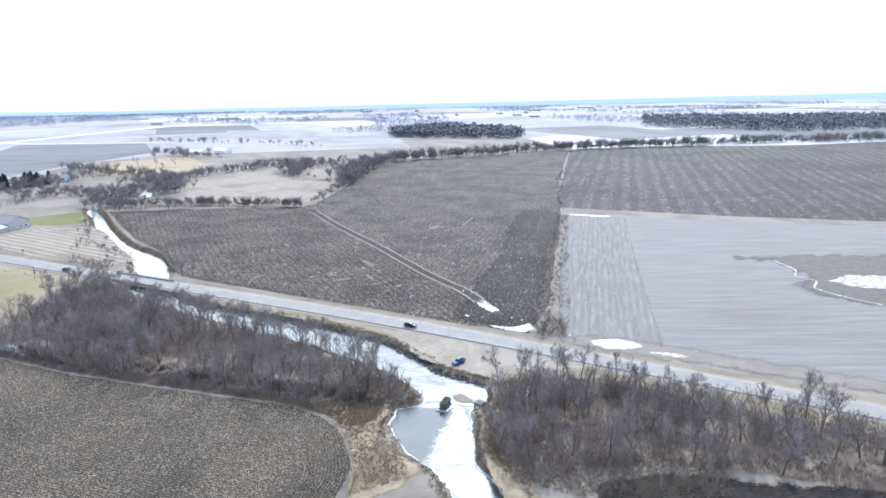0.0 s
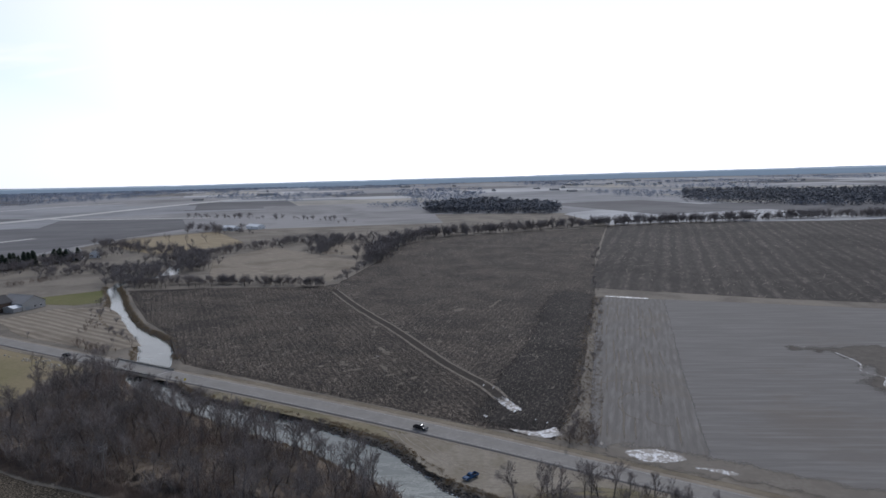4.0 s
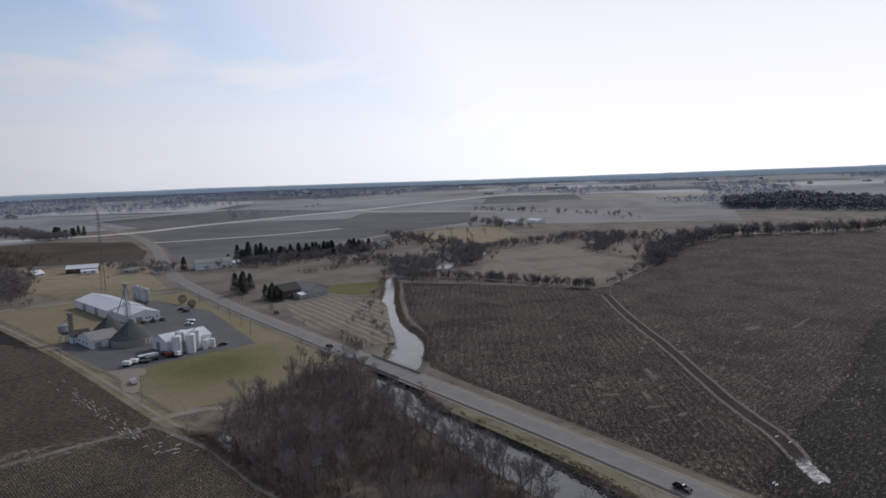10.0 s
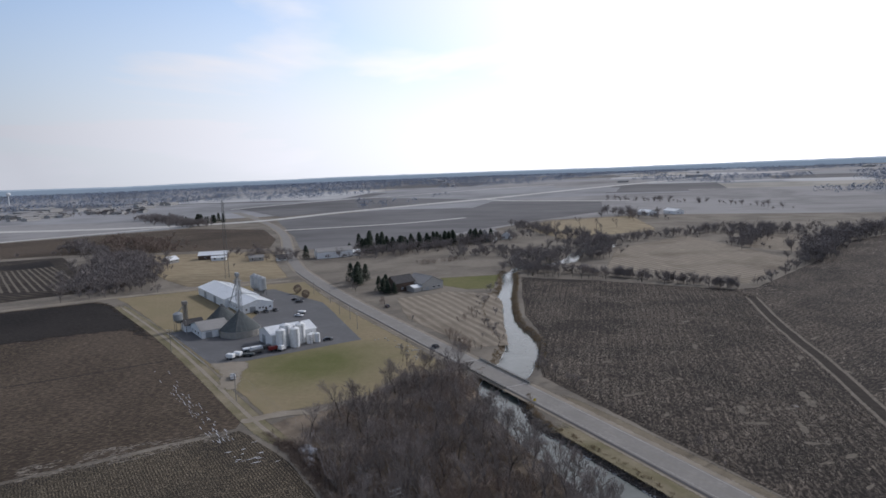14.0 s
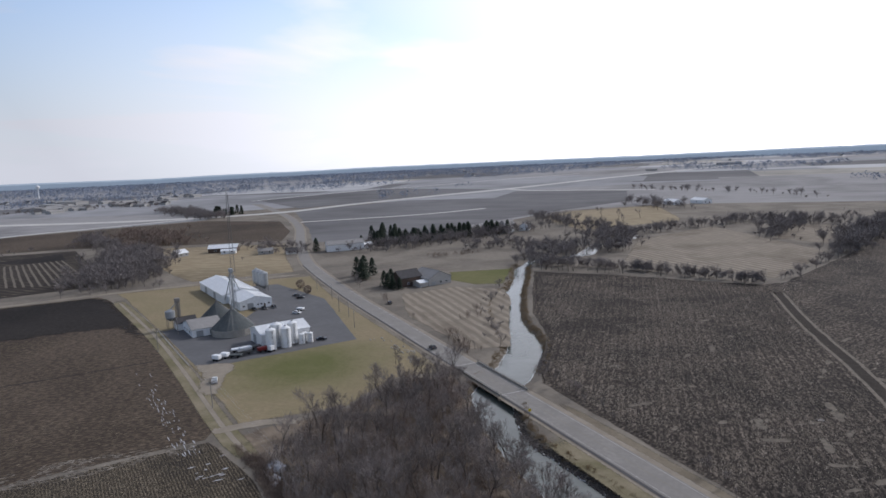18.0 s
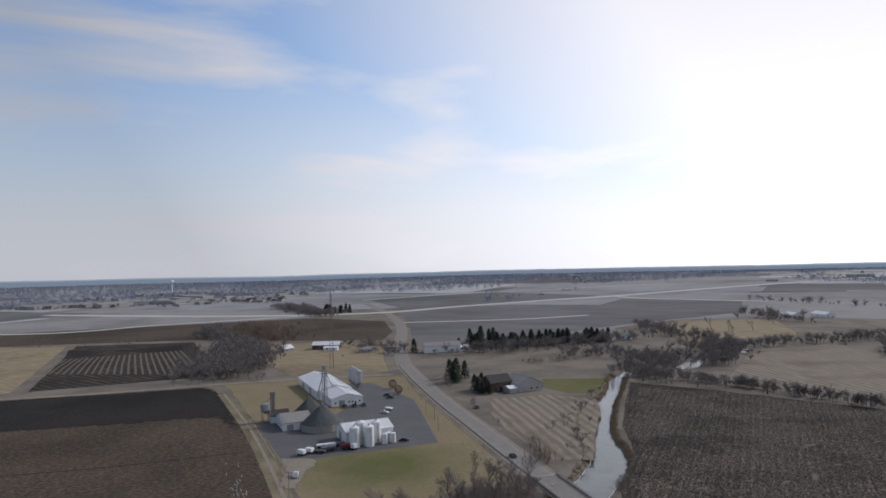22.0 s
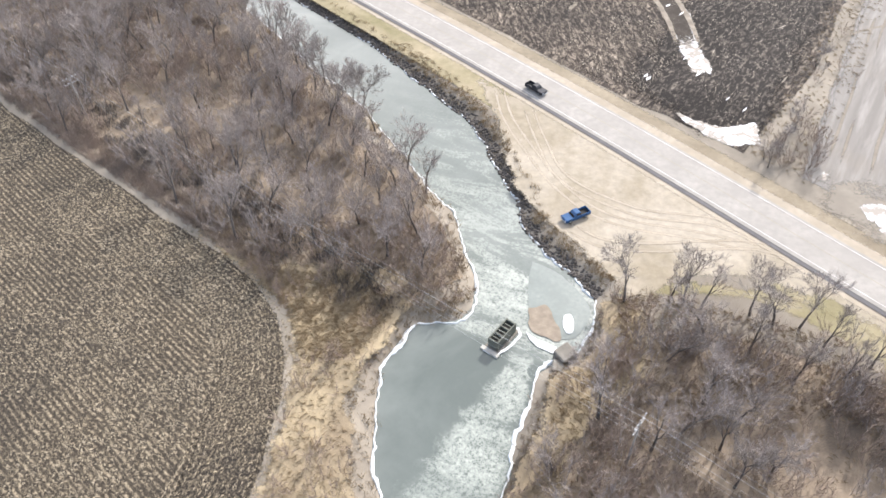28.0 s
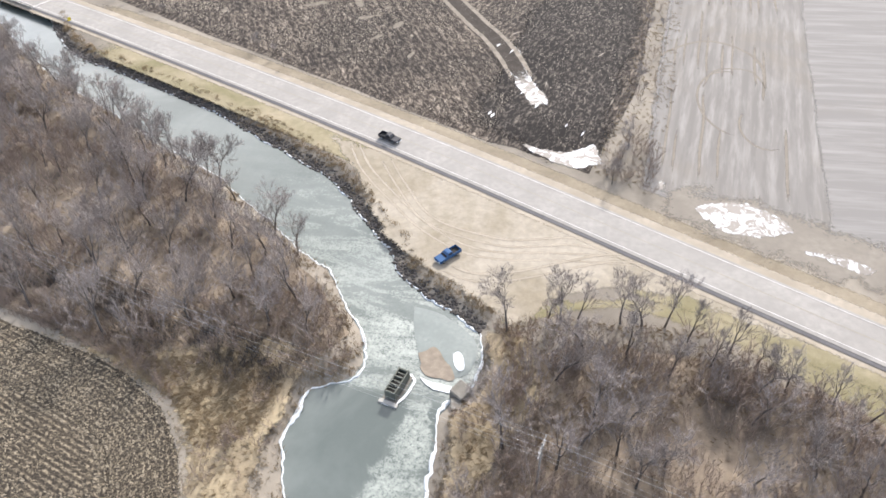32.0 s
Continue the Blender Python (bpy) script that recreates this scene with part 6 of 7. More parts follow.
# ---- buildings ----
def gable(name, m, w, d, eave, ridge, wall, roof, label, category, group="", along="y", ribs=0.0, doors=(), windows=(), over=0.4):
    """A house or shed with a saddle roof: w by d metres, its ridge along x or y. Openings: (side, place, width, height, sill)."""
    ob = thing(name, m, label, category, group)
    if along == "y":
        prof = [(-w / 2, 0), (w / 2, 0), (w / 2, eave), (0, ridge), (-w / 2, eave)]
        at = lambda a, t, z: (a, t, z)
        length, half = d, w / 2
    else:
        prof = [(-d / 2, 0), (d / 2, 0), (d / 2, eave), (0, ridge), (-d / 2, eave)]
        at = lambda a, t, z: (t, a, z)
        length, half = w, d / 2
    bm = bmesh.new()
    ends = [[bm.verts.new(at(a, t, z)) for a, z in prof] for t in (-length / 2, length / 2)]
    bm.faces.new(ends[0])
    bm.faces.new(ends[1])
    for k in range(5):
        bm.faces.new((ends[0][k], ends[0][(k + 1) % 5], ends[1][(k + 1) % 5], ends[1][k]))
    part("wall", bm, M[wall], ob)
    slope = (ridge - eave) / half
    for s in (-1, 1):
        bm = bmesh.new()
        a1, z1 = s * (half + over), eave - over * slope
        vs = [bm.verts.new(at(a, t, z + lift)) for lift in (0.02, 0.2) for a, z, t in ((0, ridge, -length / 2 - over), (a1, z1, -length / 2 - over), (a1, z1, length / 2 + over), (0, ridge, length / 2 + over))]
        for q in ((0, 1, 2, 3), (4, 5, 6, 7), (0, 1, 5, 4), (1, 2, 6, 5), (2, 3, 7, 6), (3, 0, 4, 7)):
            bm.faces.new([vs[i] for i in q])
        top = part("roof", bm, M[roof], ob)
        if ribs:
            bm = bmesh.new()
            rv = [bm.verts.new(at(a, dt, z + lift)) for lift in (0.21, 0.27) for a, z, dt in ((0, ridge, -0.05), (a1, z1, -0.05), (a1, z1, 0.05), (0, ridge, 0.05))]
            for q in ((4, 5, 6, 7), (0, 1, 5, 4), (2, 3, 7, 6)):
                bm.faces.new([rv[i] for i in q])
            first = part("rib", bm, M[roof], top)
            for t in np.arange(-length / 2, length / 2 + 0.1, ribs):
                rib = first if t == -length / 2 else new("rib", first.data)
                rib.parent = top
                rib.location = at(0, t, 0)
    part("ridge_cap", box(*(( -0.18, -length / 2 - over, ridge + 0.1, 0.18, length / 2 + over, ridge + 0.27) if along == "y" else (-length / 2 - over, -0.18, ridge + 0.1, length / 2 + over, 0.18, ridge + 0.27)), 0.03), M[roof], ob)

    def placed(side, place, width, lo, hi, depth):
        if side in "NS":
            y = d / 2 if side == "N" else -d / 2
            return box(place - width / 2, y - depth, lo, place + width / 2, y + depth, hi, 0.01)
        x = w / 2 if side == "E" else -w / 2
        return box(x - depth, place - width / 2, lo, x + depth, place + width / 2, hi, 0.01)

    for side, place, width, height, sill in doors:
        part("door", placed(side, place, width, 0.02, height, 0.06), M["grey_metal" if width > 2 else "brown_wall"], ob)
    for side, place, width, height, sill in windows:
        fr = part("window", placed(side, place, width + 0.24, sill - 0.12, sill + height + 0.12, 0.04), M["white_paint"], ob)
        part("pane", placed(side, place, width, sill, sill + height, 0.055), M["glass_dark"], fr)
    return ob


YAW = -14.7
FX, FY = -324.0, 298.0


def yard(x, y, z=0.0, turn=0.0):
    """A pose in the yard's own axes: x towards the lane's end, y towards the road."""
    c, s = math.cos(radians(YAW)), math.sin(radians(YAW))
    return pose(FX + c * x - s * y, FY + s * x + c * y, z + 0.08, 0, 0, YAW + turn)


gable("machine_shed", yard(-12, 8.5), 24, 17, 4.4, 6.6, "white_metal", "white_metal", "white metal shed with a low gable and small windows", "shed", along="x", ribs=1.5,
      doors=[("E", -3, 3.2, 3.2, 0), ("E", 4.5, 1.0, 2.1, 0)], windows=[("E", y, 1.0, 0.8, 1.6) for y in (-6.5, 1.0, 2.8, 6.8)] + [("S", x, 1.2, 0.8, 1.8) for x in (-8, -3, 2, 7)])
gable("long_shed", yard(-51, 7.5), 54, 20, 4.8, 7.6, "white_metal", "white_metal", "long white metal storage shed with ribbed roof", "shed", along="x", ribs=1.5, doors=[("S", -12, 4.5, 4.0, 0), ("S", 8, 4.5, 4.0, 0)])
gable("office", yard(31 - 0.5, -26), 20, 13.5, 3.6, 6.2, "white_metal", "grey_roof", "grey-roofed yard office with pale walls", "office", along="y",
      doors=[("E", 2.5, 3.0, 2.8, 0), ("E", -3.5, 3.0, 2.8, 0)], windows=[("S", x, 1.4, 1.0, 1.2) for x in (-6, -1, 4)])
gable("office_annex", yard(17.5, -31), 8, 9, 3.4, 5.4, "white_metal", "shingle", "dark-roofed annex behind the office", "office", along="y")
gable("tank_shed", yard(72 - 1, -2.5), 16, 21, 5.4, 7.6, "white_paint", "white_metal", "white shed behind tall white tanks", "shed", along="y", ribs=1.4, doors=[("S", -2, 4.0, 4.0, 0)])


def tank(x, y, r, h, label, dome=0.12):
    ob = thing("storage_tank", yard(x, y), label, "tank", "white storage tanks")
    bm = bmesh.new()
    add_tube(bm, (0, 0, 0.15), (0, 0, h), r, sides=28)
    for k in range(1, 5):
        add_tube(bm, (0, 0, h * k / 5 - 0.05), (0, 0, h * k / 5 + 0.05), r + 0.03, sides=28, caps=False)
    part("shell", bm, M["white_paint"], ob, smooth=False)
    part("roof", tube((0, 0, h), (0, 0, h + r * 0.4), r, r * 0.15, 28), M["white_paint"], ob)
    part("hatch", tube((0, 0, h + r * 0.4), (0, 0, h + r * 0.4 + 0.25), r * 0.2, sides=12), M["steel"], ob)
    part("plinth", tube((0, 0, -0.05), (0, 0, 0.16), r + 0.25, sides=28), M["concrete"], ob)
    bm = bmesh.new()
    for s in (-0.22, 0.22):
        add_tube(bm, (r + 0.12, s, 0), (r + 0.12, s, h), 0.03, sides=5)
    for k in range(int(h / 0.4)):
        add_tube(bm, (r + 0.12, -0.22, 0.3 + k * 0.4), (r + 0.12, 0.22, 0.3 + k * 0.4), 0.02, sides=4)
    part("ladder", bm, M["steel"], ob)
    return ob


for x, y, r, h in ((83.5, -10.5, 2.1, 8.4), (84.0, -4.3, 2.1, 8.2), (79.5, -6.8, 2.3, 9.4), (79.6, 0.2, 2.1, 8.8)):
    tank(x, y, r, h, "tall white vertical storage tank")
for x, y, r, h in ((83.5, 2.6, 1.35, 4.2), (83.2, 6.4, 1.3, 4.0), (80.5, 5.0, 1.2, 3.8)):
    tank(x, y, r, h, "short white storage tank")


def grain_pile(x, y, r, wall, top, label):
    ob = thing("grain_pile", yard(x, y), label, "grain store", "tarp-covered grain piles")
    sides = 48
    bm = bmesh.new()
    add_tube(bm, (0, 0, 0), (0, 0, wall), r, sides=sides, caps=False)
    add_tube(bm, (0, 0, 0), (0, 0, wall), r - 0.15, sides=sides, caps=False)
    for k in range(24):
        a = k * 6.2832 / 24
        add_box(bm, -0.12, -0.12, 0, 0.12, 0.12, wall + 0.1, m=Matrix.Translation((r * math.cos(a), r * math.sin(a), 0)) @ Matrix.Rotation(a, 4, "Z"))
    part("wall", bm, M["concrete"], ob)
    part("cover", tube((0, 0, wall - 0.1), (0, 0, top), r - 0.05, 0.6, sides), M["dark_tarp"], ob)
    bm = bmesh.new()
    for k in range(24):
        a = k * 6.2832 / 24
        add_tube(bm, ((r - 0.1) * math.cos(a), (r - 0.1) * math.sin(a), wall + 0.02), (0.6 * math.cos(a), 0.6 * math.sin(a), top + 0.05), 0.05, sides=4)
    part("strap", bm, M["steel"], ob, "straps holding the cover")
    part("cap", tube((0, 0, top - 0.1), (0, 0, top + 0.9), 0.7, 0.5, 16), M["steel"], ob)
    return ob


def local(x, y):
    c, s = math.cos(radians(YAW)), math.sin(radians(YAW))
    return (c * (x - FX) + s * (y - FY), -s * (x - FX) + c * (y - FY))


grain_pile(*local(-285.5, 272), 9.6, 3.0, 11.0, "cone-shaped grain pile under a dark cover within a low ring wall")
grain_pile(*local(-316, 281), 8.0, 2.2, 8.8, "smaller cone-shaped grain pile under a dark cover")

# grain leg: a slim lattice tower with spouts down to the piles
leg = thing("grain_elevator", yard(*local(-303, 283)), "slim grey lattice grain elevator with sloping spouts", "elevator")
bm = bmesh.new()
for sx in (-1.1, 1.1):
    for sy in (-1.1, 1.1):
        add_tube(bm, (sx * 1.3, sy * 1.3, 0), (sx * 0.8, sy * 0.8, 24), 0.11, sides=5)
for k in range(9):
    z0, z1 = k * 2.66, (k + 1) * 2.66
    for sx, sy, ex, ey in ((-1.1, -1.1, 1.1, -1.1), (1.1, -1.1, 1.1, 1.1), (1.1, 1.1, -1.1, 1.1), (-1.1, 1.1, -1.1, -1.1)):
        add_tube(bm, (sx * 1.1, sy * 1.1, z0), (ex * 1.0, ey * 1.0, z1), 0.05, sides=4)
        add_tube(bm, (sx * 1.1, sy * 1.1, z1), (ex * 1.1, ey * 1.1, z1), 0.05, sides=4)
part("frame", bm, M["grey_metal"], leg)
part("casing", box(-0.45, -0.3, 0.2, 0.45, 0.3, 25.2, 0.05), M["grey_metal"], leg)
part("head", box(-1.3, -0.9, 24.6, 1.3, 0.9, 26.6, 0.25), M["grey_metal"], leg)
for dest in (local(-286.5, 272), local(-313, 284), local(-330, 302)):
    o = local(-303, 283)
    part("spout", tube((0, 0, 24.0), (dest[0] - o[0], dest[1] - o[1], 13.0 if dest[0] - o[0] > 5 else 9.8), 0.22, sides=8), M["grey_metal"], leg)
part("platform", box(-2.0, -2.0, 22.4, 2.0, 2.0, 22.5), M["steel"], leg)

old = thing("wooden_elevator", yard(*local(-318, 262)), "narrow weathered grain tower beside the office", "elevator")
bm = bmesh.new()
for sx in (-0.9, 0.9):
    for sy in (-0.9, 0.9):
        add_tube(bm, (sx, sy, 0), (sx, sy, 13), 0.12, sides=5)
for k in range(8):
    for sx, sy, ex, ey in ((-0.9, -0.9, 0.9, -0.9), (0.9, -0.9, 0.9, 0.9), (0.9, 0.9, -0.9, 0.9), (-0.9, 0.9, -0.9, -0.9)):
        add_tube(bm, (sx, sy, k * 1.6), (ex, ey, k * 1.6 + 1.6), 0.07, sides=4)
        add_tube(bm, (sx, sy, k * 1.6 + 1.6), (ex, ey, k * 1.6 + 1.6), 0.07, sides=4)
part("tower", bm, M["wood_pole"], old)
part("casing", box(-0.4, -0.4, 0.3, 0.4, 0.4, 13.2, 0.05), M["wood_pole"], old)
part("roof", box(-1.2, -1.2, 12.6, 1.2, 1.2, 14.4, 0.2), M["wood_pole"], old)
part("hopper", tube((0.6, -3.8, 5.6), (0.6, -3.8, 8.6), 2.3, sides=16), M["grey_metal"], old)
part("hopper_roof", tube((0.6, -3.8, 8.6), (0.6, -3.8, 9.6), 2.4, 0.3, 16), M["grey_metal"], old)
part("hopper_cone", tube((0.6, -3.8, 5.6), (0.6, -3.8, 3.8), 2.3, 0.4, 16), M["grey_metal"], old)
part("spout", tube((0, 0, 12.8), (0.5, -3.4, 9.4), 0.2, sides=8), M["grey_metal"], old)
bm = bmesh.new()
for sx in (-2.0, 2.0):
    for sy in (-5.2, -2.4):
        add_tube(bm, (sx, sy, 0), (sx, sy, 6.2), 0.12, sides=5)
part("stand", bm, M["steel"], old)
for k in range(3):
    hop = thing("hopper_bin", yard(*local(-359 - 6.4 * k, 334.5 + 1.7 * k)), "blue-grey metal hopper bin on a stand", "bin", "hopper bins")
    part("shell", tube((0, 0, 4), (0, 0, 11), 2.6, sides=20), M["grey_metal"], hop)
    part("roof", tube((0, 0, 11), (0, 0, 12.4), 2.7, 0.3, 20), M["grey_metal"], hop)
    part("cone", tube((0, 0, 4), (0, 0, 1.4), 2.6, 0.4, 20), M["grey_metal"], hop)
    for a in range(4):
        part("leg", tube((2.5 * math.cos(a * 1.57), 2.5 * math.sin(a * 1.57), 0), (2.5 * math.cos(a * 1.57), 2.5 * math.sin(a * 1.57), 5), 0.12, sides=6), M["steel"], hop)

mast = thing("radio_mast", pose(-440, 361, 0), "tall dark lattice radio mast", "mast")
bm = bmesh.new()
for k in range(3):
    a = k * 2.0944
    add_tube(bm, (1.9 * math.cos(a), 1.9 * math.sin(a), 0), (0.5 * math.cos(a), 0.5 * math.sin(a), 56), 0.13, sides=5)
for j in range(28):
    for k in range(3):
        a, b = k * 2.0944, (k + 1) * 2.0944
        r0, r1 = 1.9 - 1.4 * j / 28, 1.9 - 1.4 * (j + 1) / 28
        add_tube(bm, (r0 * math.cos(a), r0 * math.sin(a), j * 2), (r1 * math.cos(b), r1 * math.sin(b), j * 2 + 2), 0.06, sides=4)
part("lattice", bm, M["steel"], mast)
for z, r in ((50, 0.9), (44, 0.8)):
    part("antenna", tube((1.4, 0, z), (1.4, 0, z + 4), 0.16, sides=6), M["steel"], mast)
part("spike", tube((0, 0, 56), (0, 0, 60), 0.08, 0.03, 6), M["steel"], mast)

# house by the river
HY = -12.0
hm = pose(-281, 403, 0, 0, 0, HY)
gable("farm_house", hm @ pose(-9, 0, 0.06), 19, 15.5, 4.3, 8.0, "grey_wall", "grey_roof", "grey-sided house with a wide grey gable", "house", along="x",
      doors=[("E", -4.5, 3.0, 2.3, 0)], windows=[("E", 0.5, 1.4, 1.1, 1.1), ("E", 4.5, 1.4, 1.1, 1.1), ("S", -4, 1.4, 1.1, 1.1), ("S", 2, 1.4, 1.1, 1.1)])
gable("farm_house_wing", hm @ pose(-14, -14, 0.06), 11, 14, 5.2, 8.8, "brown_wall", "shingle", "dark brown wing of the house", "house", along="y", windows=[("E", -2, 1.4, 1.1, 1.2), ("E", 3, 1.4, 1.1, 1.2)])
gable("porch", hm @ pose(-4, -10.5, 0.06), 8, 6, 2.6, 3.6, "grey_wall", "white_metal", "low porch with a pale roof", "house", along="y")
# farmsteads along the road
for x, y, w, d, e, r, turn, wall, roof, label in ((-454, 470, 13, 30, 5.6, 8.2, -29, "white_paint", "grey_roof", "long two-storey white house with a grey roof"), (-446, 486, 8, 9, 3.0, 4.6, -29, "white_paint", "white_metal", "white garage with a pale roof"),
                                                (-548, 414, 12, 24, 3.8, 6.2, -40, "brown_wall", "white_metal", "farm building with a bright white roof"), (-533, 410, 6, 12, 2.6, 3.8, -40, "white_paint", "white_metal", "small shed with a white roof"),
                                                (-559, 380, 9, 10, 3, 5.5, 10, "grey_wall", "white_metal", "small grey house with a pale roof"), (-536, 327, 5, 10, 2.4, 3.8, 60, "brown_wall", "shingle", "low brown shed in the grass"),
                                                (-398, 612, 10, 14, 4.5, 8, 20, "white_paint", "grey_roof", "white farmhouse with a grey roof"), (-394, 634, 9, 16, 4, 6.8, 30, "white_paint", "grey_roof", "white farmhouse by the conifers"),
                                                (-420, 640, 9, 12, 4.2, 7.4, -10, "grey_wall", "grey_roof", "grey farmhouse among bare trees"), (-376, 895, 12, 22, 3.6, 6, 60, "white_paint", "white_metal", "long white poultry barn"),
                                                (-352, 917, 12, 24, 3.6, 6, 60, "white_paint", "white_metal", "long white poultry barn"), (-480, 436, 7, 9, 2.8, 4.6, -30, "white_paint", "shingle", "small white roadside building"),
                                                (-500, 425, 8, 12, 2.8, 4.6, -35, "grey_wall", "grey_roof", "low grey roadside building")):
    gable("farm_building", pose(x, y, 0.05, 0, 0, turn), w, d, e, r, wall, roof, label, "building", "farm buildings", windows=[("E", -d / 4, 1.4, 1.2, 1.2), ("E", d / 4, 1.4, 1.2, 1.2), ("S", -w / 5, 1.2, 1.2, 1.2), ("W", 0, 1.4, 1.2, 1.2)], doors=[("S", w / 4, 1.0, 2.1, 0)])

# the far town
town_kinds = [gable("town_building", pose(-1300, 520, 0.05, 0, 0, 20), 14, 26, 4, 6, "grey_wall", "grey_roof", "far town building with pale walls", "building", "far town"),
              gable("town_building", pose(-1360, 540, 0.05, 0, 0, 20), 30, 60, 6, 7.5, "grey_wall", "grey_roof", "far long grey-roofed building", "building", "far town"),
              gable("town_building", pose(-1330, 500, 0.05, 0, 0, 20), 10, 12, 4, 7, "grey_wall", "shingle", "far house with a dark roof", "building", "far town")]
for i in range(110):
    k = random.choice((0, 0, 1, 2, 2))
    if i < 75:
        t, back = random.random(), random.uniform(15, 420) if i % 2 else random.uniform(15, 90)
        x, y = -1520 + 300 * t - 0.8 * back, 270 + 420 * t + 0.58 * back
    else:
        a, d = random.uniform(-0.75, 0.35), random.uniform(1700, 3300)
        x, y = d * math.sin(a) + 20, d * math.cos(a) + 100
    copy_thing(town_kinds[k], pose(x, y, 0.1 + float(far_lie(x, y)), 0, 0, random.choice((25, 115, 20, 110))))
tower = thing("water_tower", pose(-2050, 720, float(far_lie(-2050, 720))) @ Matrix.Scale(0.85, 4), "far pale water tower above the town", "water tower")
part("stem", tube((0, 0, 0), (0, 0, 32), 1.6, 1.4, 12), M["white_paint"], tower)
bm = bmesh.new()
bmesh.ops.create_uvsphere(bm, u_segments=16, v_segments=10, radius=6.5, matrix=Matrix.Translation((0, 0, 36)) @ Matrix.Diagonal((1, 1, 0.8, 1)))
part("bowl", bm, M["white_paint"], tower)


# ---- conifers, round bushes ----
def conifer_mesh(seed):
    r = random.Random(seed)
    v, f = [], []
    for i in range(420):
        h = r.uniform(0.06, 1.0)
        rad = 0.29 * (1 - h) ** 0.7 + 0.012
        a = r.uniform(0, 6.283)
        d = rad * r.uniform(0.5, 1.1)
        c = Vector((d * math.cos(a), d * math.sin(a), h))
        out = Vector((math.cos(a), math.sin(a), -0.35))
        side = Vector((-math.sin(a), math.cos(a), 0))
        s = 0.065 * r.uniform(0.6, 1.3)
        n = len(v)
        v += [c - side * s * 0.7 + Vector((0, 0, s * 0.5)), c + side * s * 0.7 + Vector((0, 0, s * 0.5)), c + out * s * 1.4]
        f.append((n, n + 1, n + 2))
    return np.array(v), np.array(f)


CON = []
for k in (1, 2):
    ob = thing("conifer", pose(0, 0, 0), "dark green conifer with drooping branches", "tree", "conifers")
    part("trunk", tube((0, 0, 0), (0, 0, 0.95), 0.018, 0.004, 6), M["bark"], ob)
    mesh_np("crown", *conifer_mesh(k), M["pine"], ob)
    CON.append([ob, 0])


def conifer(x, y, h):
    c = random.choice(CON)
    m = pose(x, y, 0, 0, 0, random.uniform(0, 360)) @ Matrix.Diagonal((h, h, h, 1))
    if c[1]:
        o = copy_thing(c[0], m)
        o.matrix_basis = m
    else:
        c[0].matrix_basis = m
        c[1] = 1


for x, y, h in ((-334, 389, 13), (-338, 394, 14), (-342, 404, 11), (-349, 397, 12), (-299, 379, 9), (-294, 378, 8), (-303, 385, 10), (-291, 380.5, 7), (-307, 383, 9), (-468, 452, 11), (-478, 520, 13), (-472, 528, 15), (-466, 522, 13), (-461, 533, 14), (-470, 536, 12)):
    conifer(x, y, h)
for i in range(80):
    t = i / 79
    conifer(-452 + 52 * t + random.gauss(0, 4), 500 + 105 * t + random.gauss(0, 4), random.uniform(8, 13))
for i in range(12):
    conifer(-905 + random.gauss(0, 25), 610 + random.gauss(0, 12), random.uniform(9, 14))
for x, y, s in ((-346, 351, 5.2), (-329, 344, 4.8)):
    ob = thing("round_bush", pose(x, y, 0, 0, 0, x), "round brown-leaved bush on the lawn", "bush", "lawn bushes")
    part("stem", tube((0, 0, 0), (0, 0, s * 0.4), 0.12, 0.08, 6), M["bark"], ob)
    r = random.Random(int(-x))
    v, f = [], []
    for i in range(1500):
        d = Vector((r.gauss(0, 1), r.gauss(0, 1), r.gauss(0, 1))).normalized() * (0.5 * s * r.uniform(0.6, 1) ** 0.5)
        c = d + Vector((0, 0, s * 0.58))
        n = len(v)
        for j in range(3):
            v.append(c + Vector((r.gauss(0, 0.16), r.gauss(0, 0.16), r.gauss(0, 0.16))))
        f.append((n, n + 1, n + 2))
    mesh_np("crown", v, f, M["brush"], ob)

# reddish shrubs and low brush in the open fields
q = np.vstack([rng.normal((x, y), (3.0, 3.0), (n, 2)) for x, y, n in ((-358, 476, 7), (-353, 482, 8), (-347, 494, 9), (-345, 503, 9), (-186, 316, 10), (-179, 311, 10), (-196, 322, 5), (-222, 366, 4), (-213, 352, 5), (-276, 360, 4))])
v, f = thicket(9, 9, 1)
scatter("shrubs", v, f, q, rng.uniform(2.2, 4.2, len(q)), M["brush"], "reddish-brown bare shrubs at the field edge", "shrub", 0.0, 0.1)

# single bare trees
for x, y, s in ((-138, 304, 7), (-131, 298, 8), (-126, 297, 6.5), (-134, 305, 6), (-120, 296, 5), (-116, 293, 5.5), (-110, 290, 4), (-102, 287, 4.5), (-96, 283, 3.5), (-62, 267, 5), (-58, 265, 4), (-53, 260, 3), (26, 227, 6.5), (27.5, 231, 5), (29, 240, 5.5), (30, 247, 4), (32, 262, 3.5), (25, 229, 4),
                (-379, 744, 13), (-354, 733, 12), (-342, 755, 11), (-395, 701, 12), (-359, 825, 13), (-330, 700, 11), (-205, 303, 3), (-232, 334, 4), (-190, 318, 4), (-176, 314, 4), (-170, 322, 6), (-175, 330, 6), (-330, 380, 8), (-325, 377, 7), (-316, 372, 6), (-188, 283, 7), (-182, 279, 6), (-196, 290, 5)):
    plant(x, y, s)
